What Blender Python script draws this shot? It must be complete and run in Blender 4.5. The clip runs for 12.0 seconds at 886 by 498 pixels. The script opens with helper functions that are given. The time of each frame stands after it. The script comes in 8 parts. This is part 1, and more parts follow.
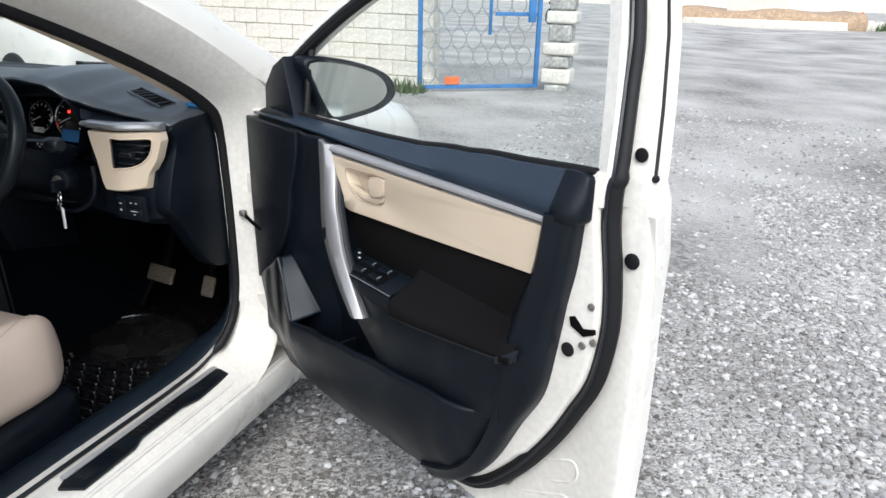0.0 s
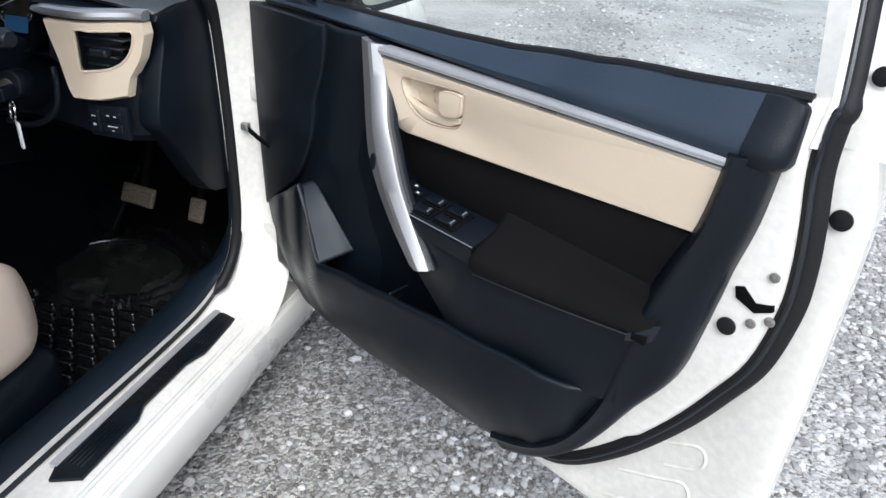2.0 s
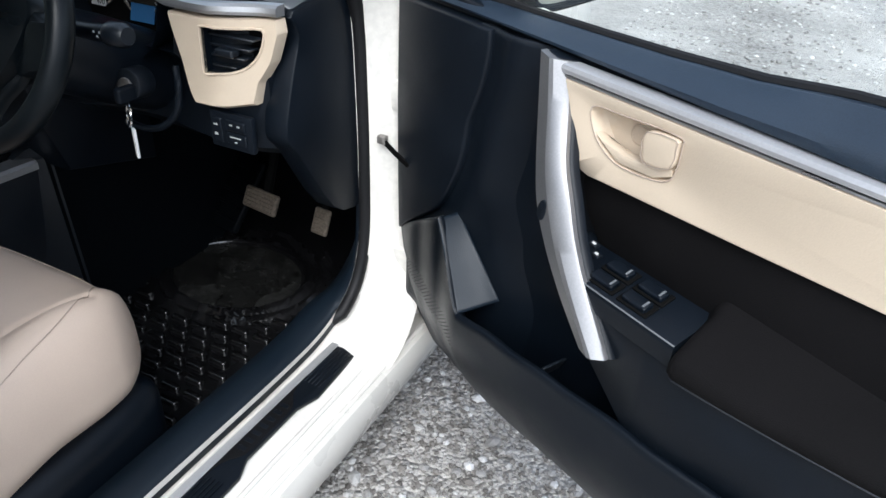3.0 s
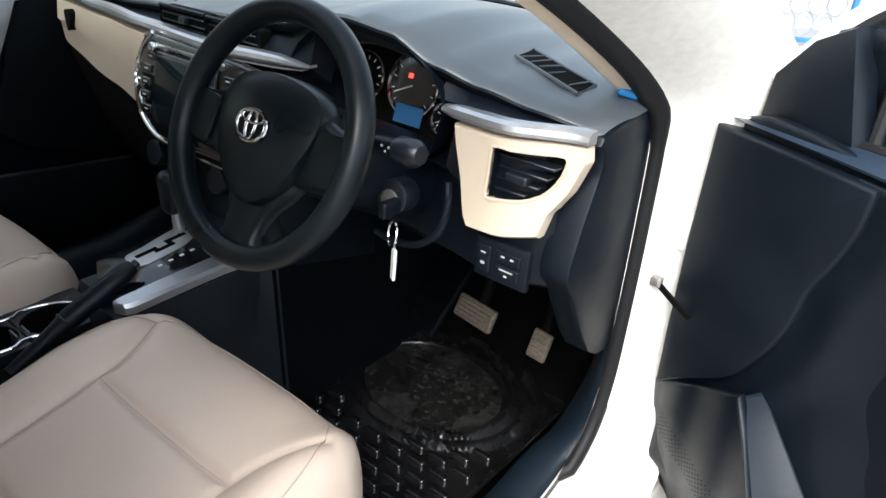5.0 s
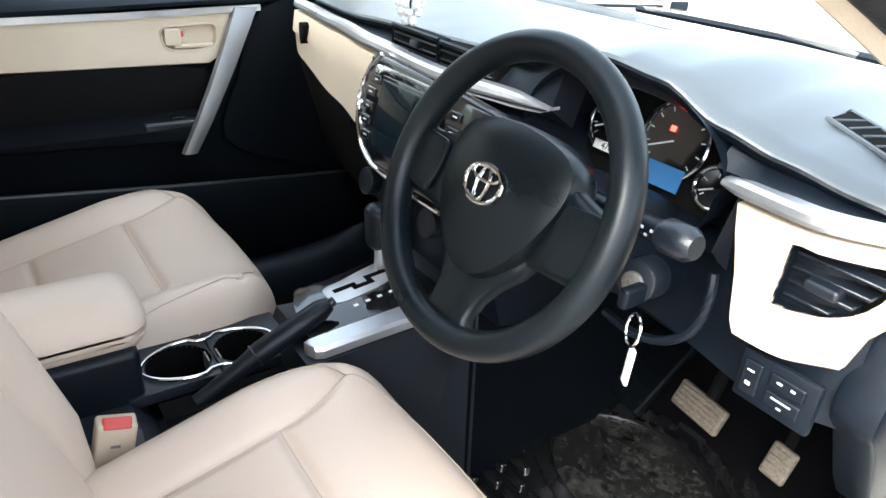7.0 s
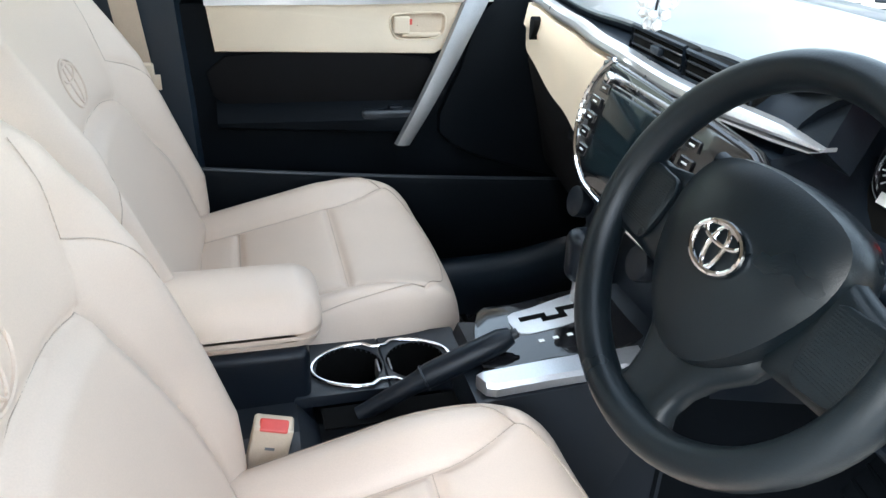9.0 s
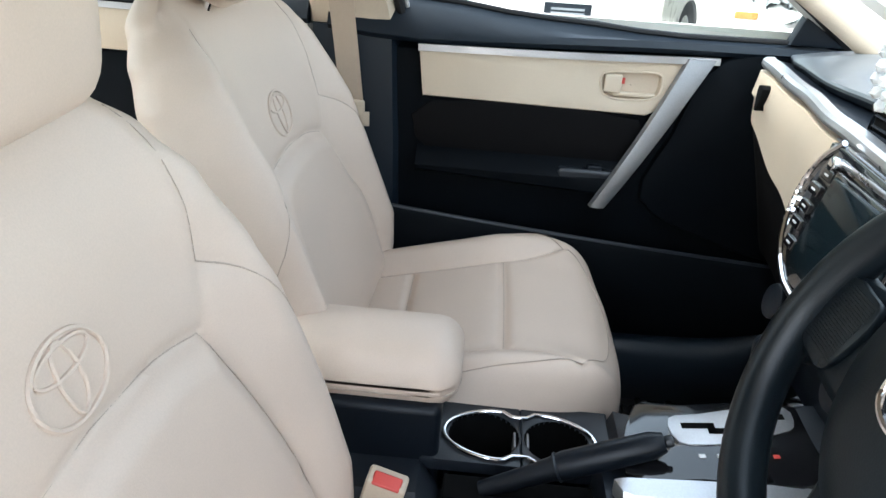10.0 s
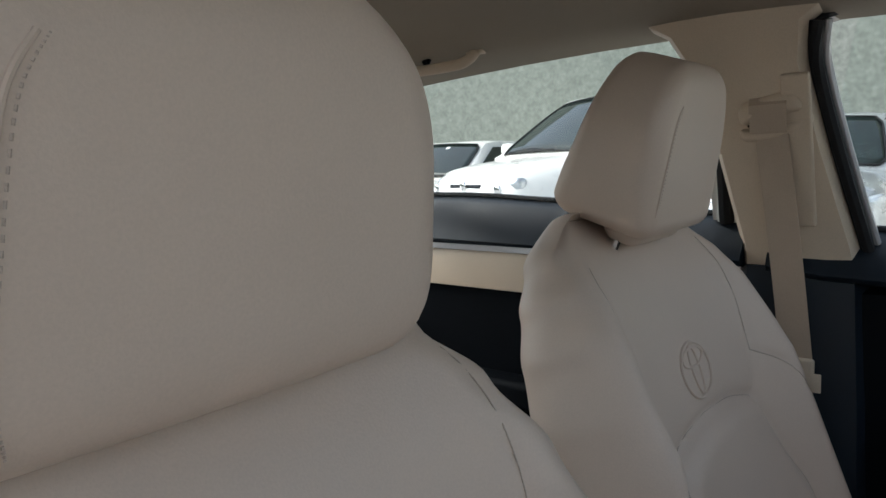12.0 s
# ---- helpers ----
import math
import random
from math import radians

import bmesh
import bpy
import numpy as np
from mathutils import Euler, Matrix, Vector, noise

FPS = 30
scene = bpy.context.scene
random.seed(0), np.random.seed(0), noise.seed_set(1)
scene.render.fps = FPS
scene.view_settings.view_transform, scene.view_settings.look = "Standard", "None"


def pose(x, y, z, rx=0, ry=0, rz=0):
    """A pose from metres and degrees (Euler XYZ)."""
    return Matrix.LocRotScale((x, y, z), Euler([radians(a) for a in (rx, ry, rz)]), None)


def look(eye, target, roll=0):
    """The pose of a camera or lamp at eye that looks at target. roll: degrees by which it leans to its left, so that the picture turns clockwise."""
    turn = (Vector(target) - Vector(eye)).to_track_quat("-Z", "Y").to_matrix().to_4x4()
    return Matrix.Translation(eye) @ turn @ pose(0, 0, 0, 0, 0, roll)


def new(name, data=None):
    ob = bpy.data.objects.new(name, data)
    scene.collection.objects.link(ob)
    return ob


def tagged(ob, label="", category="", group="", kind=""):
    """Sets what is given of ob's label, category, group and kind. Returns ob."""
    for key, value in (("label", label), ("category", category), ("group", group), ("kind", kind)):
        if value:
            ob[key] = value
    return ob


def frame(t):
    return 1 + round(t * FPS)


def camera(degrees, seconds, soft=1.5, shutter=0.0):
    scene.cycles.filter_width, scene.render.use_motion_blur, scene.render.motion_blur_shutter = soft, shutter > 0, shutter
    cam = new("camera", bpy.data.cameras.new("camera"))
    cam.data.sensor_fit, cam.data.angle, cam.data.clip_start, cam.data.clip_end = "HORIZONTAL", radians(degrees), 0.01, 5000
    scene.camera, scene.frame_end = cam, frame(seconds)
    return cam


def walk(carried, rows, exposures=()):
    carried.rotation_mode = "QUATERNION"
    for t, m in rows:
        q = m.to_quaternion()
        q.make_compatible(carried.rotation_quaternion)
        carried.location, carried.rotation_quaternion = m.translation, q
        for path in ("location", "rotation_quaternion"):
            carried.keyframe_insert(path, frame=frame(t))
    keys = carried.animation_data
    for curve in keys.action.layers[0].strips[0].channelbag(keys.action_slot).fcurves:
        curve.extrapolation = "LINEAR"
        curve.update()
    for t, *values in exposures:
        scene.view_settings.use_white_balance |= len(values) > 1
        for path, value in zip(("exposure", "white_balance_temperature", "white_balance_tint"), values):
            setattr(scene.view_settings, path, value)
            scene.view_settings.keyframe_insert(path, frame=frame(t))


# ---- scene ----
cam = camera(64.7, 12.0)
PATH = [
    (0, (1.842, -1.478, 1.285), (1.187, 0.276, 0.582), 1.4),
    (0.5, (1.82, -1.488, 1.286), (1.14, 0.237, 0.537), 2.6),
    (1, (1.755, -1.445, 1.272), (1.076, 0.235, 0.426), 2.9),
    (1.5, (1.607, -1.326, 1.244), (1.045, 0.348, 0.304), 3.2),
    (2, (1.532, -1.273, 1.239), (1.07, 0.409, 0.26), 3.5),
    (2.5, (1.449, -1.166, 1.222), (0.925, 0.476, 0.207), 3.2),
    (3, (1.366, -1.049, 1.216), (0.624, 0.488, 0.174), 2.9),
    (3.5, (1.308, -1.006, 1.224), (0.368, 0.479, 0.268), 3.7),
    (3.7, (1.276, -1.004, 1.235), (0.27, 0.447, 0.294), 3.6),
    (5.5, (0.983, -0.986, 1.225), (-0.131, 0.417, 0.335), 4.9),
    (6, (0.94, -0.979, 1.226), (-0.288, 0.343, 0.364), 5.2),
    (6.5, (0.889, -0.939, 1.222), (-0.447, 0.248, 0.324), 5.3),
    (8.3, (0.823, -0.844, 1.215), (-0.807, -0.111, 0.319), 3.5),
    (8.5, (0.8, -0.838, 1.21), (-0.849, -0.17, 0.296), 3.8),
    (9, (0.749, -0.821, 1.206), (-0.917, -0.305, 0.228), 4.0),
    (9.5, (0.726, -0.788, 1.204), (-1.011, -0.436, 0.277), 4.1),
    (10, (0.692, -0.738, 1.201), (-1.094, -0.824, 0.305), 3.9),
    (10.5, (0.643, -0.723, 1.203), (-1.141, -1.286, 0.496), -0.7),
    (11, (0.601, -0.727, 1.178), (-1.092, -1.625, 0.603), -1.6),
    (11.5, (0.529, -0.798, 1.17), (-1.141, -1.805, 0.725), -2.1),
    (12, (0.503, -0.769, 1.152), (-1.051, -2.006, 0.915), -2.3),
]
walk(cam, [(t, look(eye, target, roll)) for t, eye, target, roll in PATH],
     exposures=[(0, 0.7, 6050, 8), (2.5, 0.9, 5850, 8), (3.5, 1.1, 5850, 7), (5.5, 2.12, 6200, 7), (6.5, 2.85, 6200, 6), (8.5, 3.3, 6030, 4), (9.5, 3.2, 6050, 4), (10.5, 2.58, 6200, 6), (11.2, 1.72, 6270, 8), (12, 1.2, 6130, 8)])

# ---- light ----
world = bpy.data.worlds.new("sky")
scene.world = world
world.use_nodes = True
_nt = world.node_tree
_sky = _nt.nodes.new("ShaderNodeTexSky")
_sky.sky_type = "NISHITA"
_sky.sun_disc = False
_sky.sun_elevation, _sky.sun_rotation = radians(49), radians(156)
_sky.air_density, _sky.dust_density, _sky.ozone_density = 1.0, 3.0, 1.0
_haze = _nt.nodes.new("ShaderNodeHueSaturation")
_haze.inputs["Saturation"].default_value = 0.45
_nt.links.new(_sky.outputs[0], _haze.inputs["Color"])
_nt.links.new(_haze.outputs[0], _nt.nodes["Background"].inputs[0])
_nt.nodes["Background"].inputs[1].default_value = 0.15
_sd = bpy.data.lights.new("sun", "SUN")
_sd.energy, _sd.angle, _sd.color = 1.0, radians(34), (1.0, 0.95, 0.88)
sun = new("sun", _sd)
sun.matrix_basis = look((2.6, -5.1, 6.7), (0.3, 0, 0.6))


# ---- materials ----
def material(name, colour, rough=0.5, metal=0.0, grain=None, vary=0.1, bump=0.0, scale=60.0, coat=0.0, spec=0.5, stain=0.0):
    """A surface with two scales of variation: broad patches (vary, stain) and fine grain with relief (bump at scale per metre)."""
    m = bpy.data.materials.new(name)
    m.use_nodes = True
    nt, N = m.node_tree, m.node_tree.nodes
    b = N["Principled BSDF"]
    tc = N.new("ShaderNodeTexCoord")
    n1 = N.new("ShaderNodeTexNoise")
    n1.inputs["Scale"].default_value, n1.inputs["Detail"].default_value = 7.0, 4.0
    n2 = N.new("ShaderNodeTexNoise")
    n2.inputs["Scale"].default_value, n2.inputs["Detail"].default_value = scale, 3.0
    for n in (n1, n2):
        nt.links.new(tc.outputs["Object"], n.inputs["Vector"])
    r1 = N.new("ShaderNodeMapRange")
    r1.inputs[1].default_value, r1.inputs[2].default_value = 0.3, 0.7
    r1.inputs[3].default_value, r1.inputs[4].default_value = 1 - vary, 1 + vary
    nt.links.new(n1.outputs["Fac"], r1.inputs[0])
    r2 = N.new("ShaderNodeMapRange")
    r2.inputs[1].default_value, r2.inputs[2].default_value = 0.3, 0.7
    g = vary if grain is None else grain
    r2.inputs[3].default_value, r2.inputs[4].default_value = 1 - g, 1 + g
    nt.links.new(n2.outputs["Fac"], r2.inputs[0])
    mu = N.new("ShaderNodeMath")
    mu.operation = "MULTIPLY"
    nt.links.new(r1.outputs[0], mu.inputs[0]), nt.links.new(r2.outputs[0], mu.inputs[1])
    mix = N.new("ShaderNodeVectorMath")
    mix.operation = "SCALE"
    mix.inputs[0].default_value = colour[:3]
    nt.links.new(mu.outputs[0], mix.inputs["Scale"])
    nt.links.new(mix.outputs[0], b.inputs["Base Color"])
    rr = N.new("ShaderNodeMapRange")
    rr.inputs[1].default_value, rr.inputs[2].default_value = 0.3, 0.7
    rr.inputs[3].default_value, rr.inputs[4].default_value = max(0.02, rough - 0.06 - stain), min(1, rough + 0.06 + stain)
    nt.links.new(n1.outputs["Fac"], rr.inputs[0])
    nt.links.new(rr.outputs[0], b.inputs["Roughness"])
    b.inputs["Metallic"].default_value = metal
    b.inputs["Coat Weight"].default_value = coat
    b.inputs["Coat Roughness"].default_value = 0.05
    b.inputs["Specular IOR Level"].default_value = spec
    if bump:
        bp = N.new("ShaderNodeBump")
        bp.inputs["Strength"].default_value, bp.inputs["Distance"].default_value = bump, 0.002
        nt.links.new(n2.outputs["Fac"], bp.inputs["Height"])
        nt.links.new(bp.outputs[0], b.inputs["Normal"])
    return m


def glass_material(name, tint=(0.92, 0.97, 0.95)):
    """Thin pane: mostly clear, with a glossy reflection."""
    m = bpy.data.materials.new(name)
    m.use_nodes = True
    nt, N = m.node_tree, m.node_tree.nodes
    N.remove(N["Principled BSDF"])
    t, g, mx, lw = N.new("ShaderNodeBsdfTransparent"), N.new("ShaderNodeBsdfGlossy"), N.new("ShaderNodeMixShader"), N.new("ShaderNodeLayerWeight")
    t.inputs[0].default_value = (*tint, 1)
    g.inputs["Roughness"].default_value = 0.02
    lw.inputs["Blend"].default_value = 0.5
    po, ma = N.new("ShaderNodeMath"), N.new("ShaderNodeMath")
    po.operation, ma.operation = "POWER", "MULTIPLY_ADD"
    po.inputs[1].default_value, ma.inputs[1].default_value, ma.inputs[2].default_value = 5.0, 0.9, 0.05
    nt.links.new(lw.outputs["Facing"], po.inputs[0]), nt.links.new(po.outputs[0], ma.inputs[0])
    nt.links.new(ma.outputs[0], mx.inputs[0]), nt.links.new(t.outputs[0], mx.inputs[1]), nt.links.new(g.outputs[0], mx.inputs[2])
    nt.links.new(mx.outputs[0], N["Material Output"].inputs[0])
    return m


def glow_material(name, colour, strength):
    m = bpy.data.materials.new(name)
    m.use_nodes = True
    b = m.node_tree.nodes["Principled BSDF"]
    b.inputs["Base Color"].default_value = (*(q * 0.4 for q in colour), 1)
    b.inputs["Emission Color"].default_value = (*colour, 1)
    b.inputs["Emission Strength"].default_value = strength
    return m


PAINT = material("white_paint", (0.80, 0.775, 0.72), 0.3, vary=0.03, coat=0.6, scale=300, grain=0.01)
INNER_PAINT = material("inner_white_paint", (0.78, 0.75, 0.69), 0.45, vary=0.06, scale=90, coat=0.15)
BLACK = material("black_plastic", (0.0034, 0.0060, 0.0102), 0.42, vary=0.18, bump=0.2, scale=700, stain=0.05, spec=0.27)
SOFT_BLACK = material("soft_black_dash", (0.0068, 0.0100, 0.0150), 0.40, vary=0.14, bump=0.2, scale=600, stain=0.05, spec=0.6)
# Dark pad whose base colour is lightened to hold the sky's reflection.
DASH_PAD = material("dash_pad_with_sky_sheen", (0.070, 0.080, 0.090), 0.36, vary=0.06, bump=0.15, scale=600, stain=-0.05, spec=0.7)
PAD = material("blue_black_soft_pad", (0.017, 0.029, 0.047), 0.40, vary=0.12, bump=0.2, scale=600, stain=0.05, spec=0.6)
LINER = material("blue_black_trim", (0.0060, 0.0115, 0.0190), 0.46, vary=0.12, bump=0.2, scale=600, stain=0.05, spec=0.40)
FACET = material("satin_grey_plastic", (0.0065, 0.0065, 0.0072), 0.52, vary=0.1, bump=0.15, scale=500, spec=0.16)
# Darker copy of BLACK for dim cabin parts: shade put into base and reflection.
DIM_MATT_BLACK = material("dim_matt_black_plastic", (0.0024, 0.0036, 0.0052), 0.60, vary=0.18, bump=0.2, scale=700, spec=0.08)
FABRIC = material("dark_door_cloth", (0.0048, 0.0044, 0.0047), 0.8, vary=0.25, bump=0.5, scale=900, spec=0.12)
CARPET = material("dark_carpet", (0.0025, 0.0025, 0.003), 0.95, vary=0.3, bump=0.8, scale=500, spec=0.05)
RUBBER = material("rubber_seal", (0.008, 0.008, 0.009), 0.6, vary=0.2, bump=0.2, scale=300, spec=0.3)
MAT_RUBBER = material("glossy_floor_mat", (0.006, 0.006, 0.0066), 0.27, vary=0.3, bump=0.15, scale=90, stain=0.08, spec=1.0, coat=0.7)
DUSTY_RUBBER = material("dusty_floor_mat", (0.020, 0.020, 0.019), 0.30, vary=0.6, grain=0.95, bump=0.7, scale=85, stain=0.15)
BEIGE = material("beige_plastic", (0.64, 0.53, 0.40), 0.5, vary=0.04, bump=0.15, scale=500, grain=0.02)
VINYL = material("beige_seat_vinyl", (0.605, 0.487, 0.395), 0.5, vary=0.04, bump=0.10, scale=650, grain=0.03, stain=0.05)
SEAM = material("seam_thread", (0.44, 0.355, 0.285), 0.8, vary=0.15, bump=0.4, scale=800)
THREAD = material("pale_stitch_thread", (0.52, 0.425, 0.355), 0.8, vary=0.15, bump=0.4, scale=800)
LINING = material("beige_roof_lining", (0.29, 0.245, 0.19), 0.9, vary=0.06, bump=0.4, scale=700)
PILLAR_TRIM = material("beige_pillar_trim", (0.60, 0.49, 0.37), 0.6, vary=0.05, bump=0.15, scale=500)
BELT = material("beige_belt_webbing", (0.47, 0.37, 0.28), 0.75, vary=0.08, bump=0.6, scale=900)
SILVER = material("satin_silver", (0.54, 0.54, 0.55), 0.36, metal=0.85, vary=0.05, scale=400, stain=0.04)
GRIP_SILVER = material("grip_silver", (0.25, 0.25, 0.255), 0.42, metal=0.7, vary=0.06, scale=400, stain=0.04)
STRIP = material("bright_trim_strip", (0.52, 0.52, 0.53), 0.34, metal=0.5, vary=0.04, scale=300)
ETCH = material("etched_glass_mark", (0.42, 0.44, 0.43), 0.7, vary=0.05)
CHROME = material("chrome", (0.85, 0.85, 0.86), 0.08, metal=1.0, vary=0.03)
STEEL = material("worn_steel", (0.32, 0.30, 0.28), 0.45, metal=0.8, vary=0.25, bump=0.4, scale=200)
PEDAL = material("dusty_pedal_rubber", (0.125, 0.102, 0.078), 0.7, vary=0.35, bump=0.5, scale=150)
GLOSS = material("piano_black", (0.008, 0.008, 0.009), 0.10, vary=0.1, coat=0.6)
SCREEN = material("screen_glass", (0.008, 0.014, 0.017), 0.10, vary=0.05, spec=0.25)
HOLE = material("dark_hole", (0.004, 0.004, 0.004), 0.9, vary=0.1, spec=0.08)
WHITE_MARK = material("white_print", (0.75, 0.75, 0.74), 0.6, vary=0.03)
GREY_MARK = material("grey_print", (0.16, 0.17, 0.18), 0.5, vary=0.05)
RED = material("red_plastic", (0.62, 0.075, 0.06), 0.4, vary=0.06)
BLUE_PLASTIC = material("blue_plastic", (0.02, 0.22, 0.55), 0.25, vary=0.1)
LEATHER = material("worn_black_leather", (0.0034, 0.0058, 0.0078), 0.36, vary=0.2, bump=0.10, scale=650, stain=0.08, spec=0.26)
RED_LAMP = glow_material("red_lamp", (1.0, 0.03, 0.02), 2.0)
BLUE_LCD = glow_material("blue_display", (0.05, 0.20, 0.46), 0.05)
CRYSTAL_WHITE = material("cut_crystal", (0.82, 0.84, 0.85), 0.08, vary=0.08, spec=0.9, coat=0.5)
GLASS = glass_material("window_glass")
GLASS_TINT = glass_material("tinted_glass", (0.93, 0.97, 0.95))
MIRROR = material("mirror_glass", (0.88, 0.92, 0.90), 0.02, metal=1.0, vary=0.0)
MIRROR.node_tree.nodes["Principled BSDF"].inputs["Roughness"].default_value = 0.01
TYRE = material("tyre_rubber", (0.02, 0.02, 0.021), 0.85, vary=0.2, bump=0.5, scale=120)
BLUE_METAL = material("blue_gate_paint", (0.035, 0.17, 0.42), 0.5, vary=0.2, bump=0.2, scale=60, stain=0.1)
GATE_GREY = material("grey_gate_paint", (0.27, 0.29, 0.30), 0.5, vary=0.1)
BLOCK = material("painted_block", (0.72, 0.68, 0.60), 0.85, vary=0.14, bump=0.8, scale=40)
MORTAR = material("mortar", (0.63, 0.595, 0.525), 0.95, vary=0.2, bump=0.8, scale=50)
CONCRETE = material("grey_concrete_wall", (0.225, 0.24, 0.205), 0.9, vary=0.16, bump=0.6, scale=18)
STONE = material("rubble_stone", (0.42, 0.41, 0.38), 0.9, vary=0.35, bump=0.9, scale=25)
EARTH = material("earth", (0.42, 0.30, 0.20), 0.95, vary=0.2, bump=0.8, scale=12)
LEAF = material("leaf", (0.06, 0.11, 0.03), 0.55, vary=0.35, scale=30)
SIL_PAINT = material("silver_car_paint", (0.42, 0.44, 0.45), 0.3, metal=0.5, vary=0.05, coat=0.6)
LAMP_GLASS = material("headlamp_glass", (0.55, 0.58, 0.60), 0.1, metal=0.6, vary=0.3, scale=25)
ORANGE = material("orange_lens", (0.75, 0.16, 0.04), 0.3, vary=0.1)
GREEN = material("green_plastic", (0.04, 0.35, 0.2), 0.5, vary=0.1)


def ground_material():
    """Gravel: cells of stone of two sizes in greys over dusty earth."""
    m = bpy.data.materials.new("gravel_ground")
    m.use_nodes = True
    nt, N = m.node_tree, m.node_tree.nodes
    b = N["Principled BSDF"]
    tc = N.new("ShaderNodeTexCoord")
    v1 = N.new("ShaderNodeTexVoronoi")
    v1.inputs["Scale"].default_value = 42
    v2 = N.new("ShaderNodeTexVoronoi")
    v2.inputs["Scale"].default_value = 95
    no = N.new("ShaderNodeTexNoise")
    no.inputs["Scale"].default_value, no.inputs["Detail"].default_value = 0.7, 5
    for n in (v1, v2, no):
        nt.links.new(tc.outputs["Object"], n.inputs["Vector"])
    ramp = N.new("ShaderNodeValToRGB")
    ramp.color_ramp.elements[0].color = (0.15, 0.138, 0.125, 1)
    ramp.color_ramp.elements[1].color = (0.42, 0.405, 0.385, 1)
    sep = N.new("ShaderNodeSeparateColor")
    nt.links.new(v1.outputs["Color"], sep.inputs[0])
    nt.links.new(sep.outputs[0], ramp.inputs[0])
    dust = N.new("ShaderNodeMixRGB")
    dust.inputs[2].default_value = (0.68, 0.655, 0.62, 1)
    dr = N.new("ShaderNodeMapRange")
    dr.inputs[1].default_value, dr.inputs[2].default_value, dr.inputs[4].default_value = 0.30, 0.66, 0.85
    nt.links.new(no.outputs["Fac"], dr.inputs[0])
    nt.links.new(dr.outputs[0], dust.inputs[0])
    nt.links.new(ramp.outputs[0], dust.inputs[1])
    nt.links.new(dust.outputs[0], b.inputs["Base Color"])
    b.inputs["Roughness"].default_value = 0.9
    bp = N.new("ShaderNodeBump")
    bp.inputs["Strength"].default_value, bp.inputs["Distance"].default_value = 0.9, 0.012
    bp.invert = True
    add = N.new("ShaderNodeMath")
    nt.links.new(v1.outputs["Distance"], add.inputs[0]), nt.links.new(v2.outputs["Distance"], add.inputs[1])
    nt.links.new(add.outputs[0], bp.inputs["Height"])
    nt.links.new(bp.outputs[0], b.inputs["Normal"])
    return m


def pebble_material(name, low, mid, high):
    m = material(name, (0.5, 0.5, 0.5), 0.85, vary=0.12, bump=0.4, scale=120)
    nt, N = m.node_tree, m.node_tree.nodes
    geo = N.new("ShaderNodeNewGeometry")
    ramp = N.new("ShaderNodeValToRGB")
    ramp.color_ramp.elements[0].color = low
    ramp.color_ramp.elements[1].color = high
    e = ramp.color_ramp.elements.new(0.55)
    e.color = mid
    nt.links.new(geo.outputs["Random Per Island"], ramp.inputs[0])
    vm = [n for n in N if n.type == "VECT_MATH"][0]
    nt.links.new(ramp.outputs[0], vm.inputs[0])
    return m


GRAVEL = ground_material()
PEBBLE = pebble_material("grey_pebble", (0.24, 0.23, 0.22, 1), (0.40, 0.39, 0.375, 1), (0.66, 0.65, 0.635, 1))
# Dusty stones; the colours also hold the shade beside car and door.
SHADED_DUSTY_PEBBLE = pebble_material("shaded_dusty_pebble", (0.11, 0.100, 0.090, 1), (0.21, 0.195, 0.178, 1), (0.40, 0.385, 0.365, 1))


# ---- mesh tools ----
def thing(name, label, category, group="", m=None, kind=""):
    ob = new(name)
    ob.empty_display_size = 0.1
    if m is not None:
        ob.matrix_basis = m
    return tagged(ob, label, category, group, kind)


def part(name, bm, mat, parent=None, label="", sharp=38, subdiv=0):
    """Links a bmesh as one mesh object under a thing or a part."""
    me = bpy.data.meshes.new(name)
    bmesh.ops.recalc_face_normals(bm, faces=bm.faces[:])
    bm.to_mesh(me)
    bm.free()
    me.materials.append(mat)
    me.shade_smooth()
    me.set_sharp_from_angle(angle=radians(sharp))
    ob = new(name, me)
    if parent is not None:
        ob.parent = parent
    if subdiv:
        ob.modifiers.new("round", "SUBSURF").levels = subdiv
        ob.modifiers["round"].render_levels = subdiv
    return tagged(ob, label)


def join(*bms):
    out = bms[0]
    for b in bms[1:]:
        me = bpy.data.meshes.new("tmp")
        b.to_mesh(me)
        b.free()
        out.from_mesh(me)
        bpy.data.meshes.remove(me)
    return out


def bend(bm, fn):
    for v in bm.verts:
        v.co = Vector(fn(*v.co))
    return bm


def moved(bm, m):
    bmesh.ops.transform(bm, matrix=m, verts=bm.verts[:])
    return bm


def box(c, s, bev=0.004, seg=2):
    bm = bmesh.new()
    bmesh.ops.create_cube(bm, size=1.0)
    for v in bm.verts:
        v.co = Vector((c[i] + v.co[i] * s[i] for i in range(3)))
    if bev:
        bmesh.ops.bevel(bm, geom=bm.edges[:], offset=min(bev, 0.45 * min(s)), segments=seg, profile=0.5, affect="EDGES")
    return bm


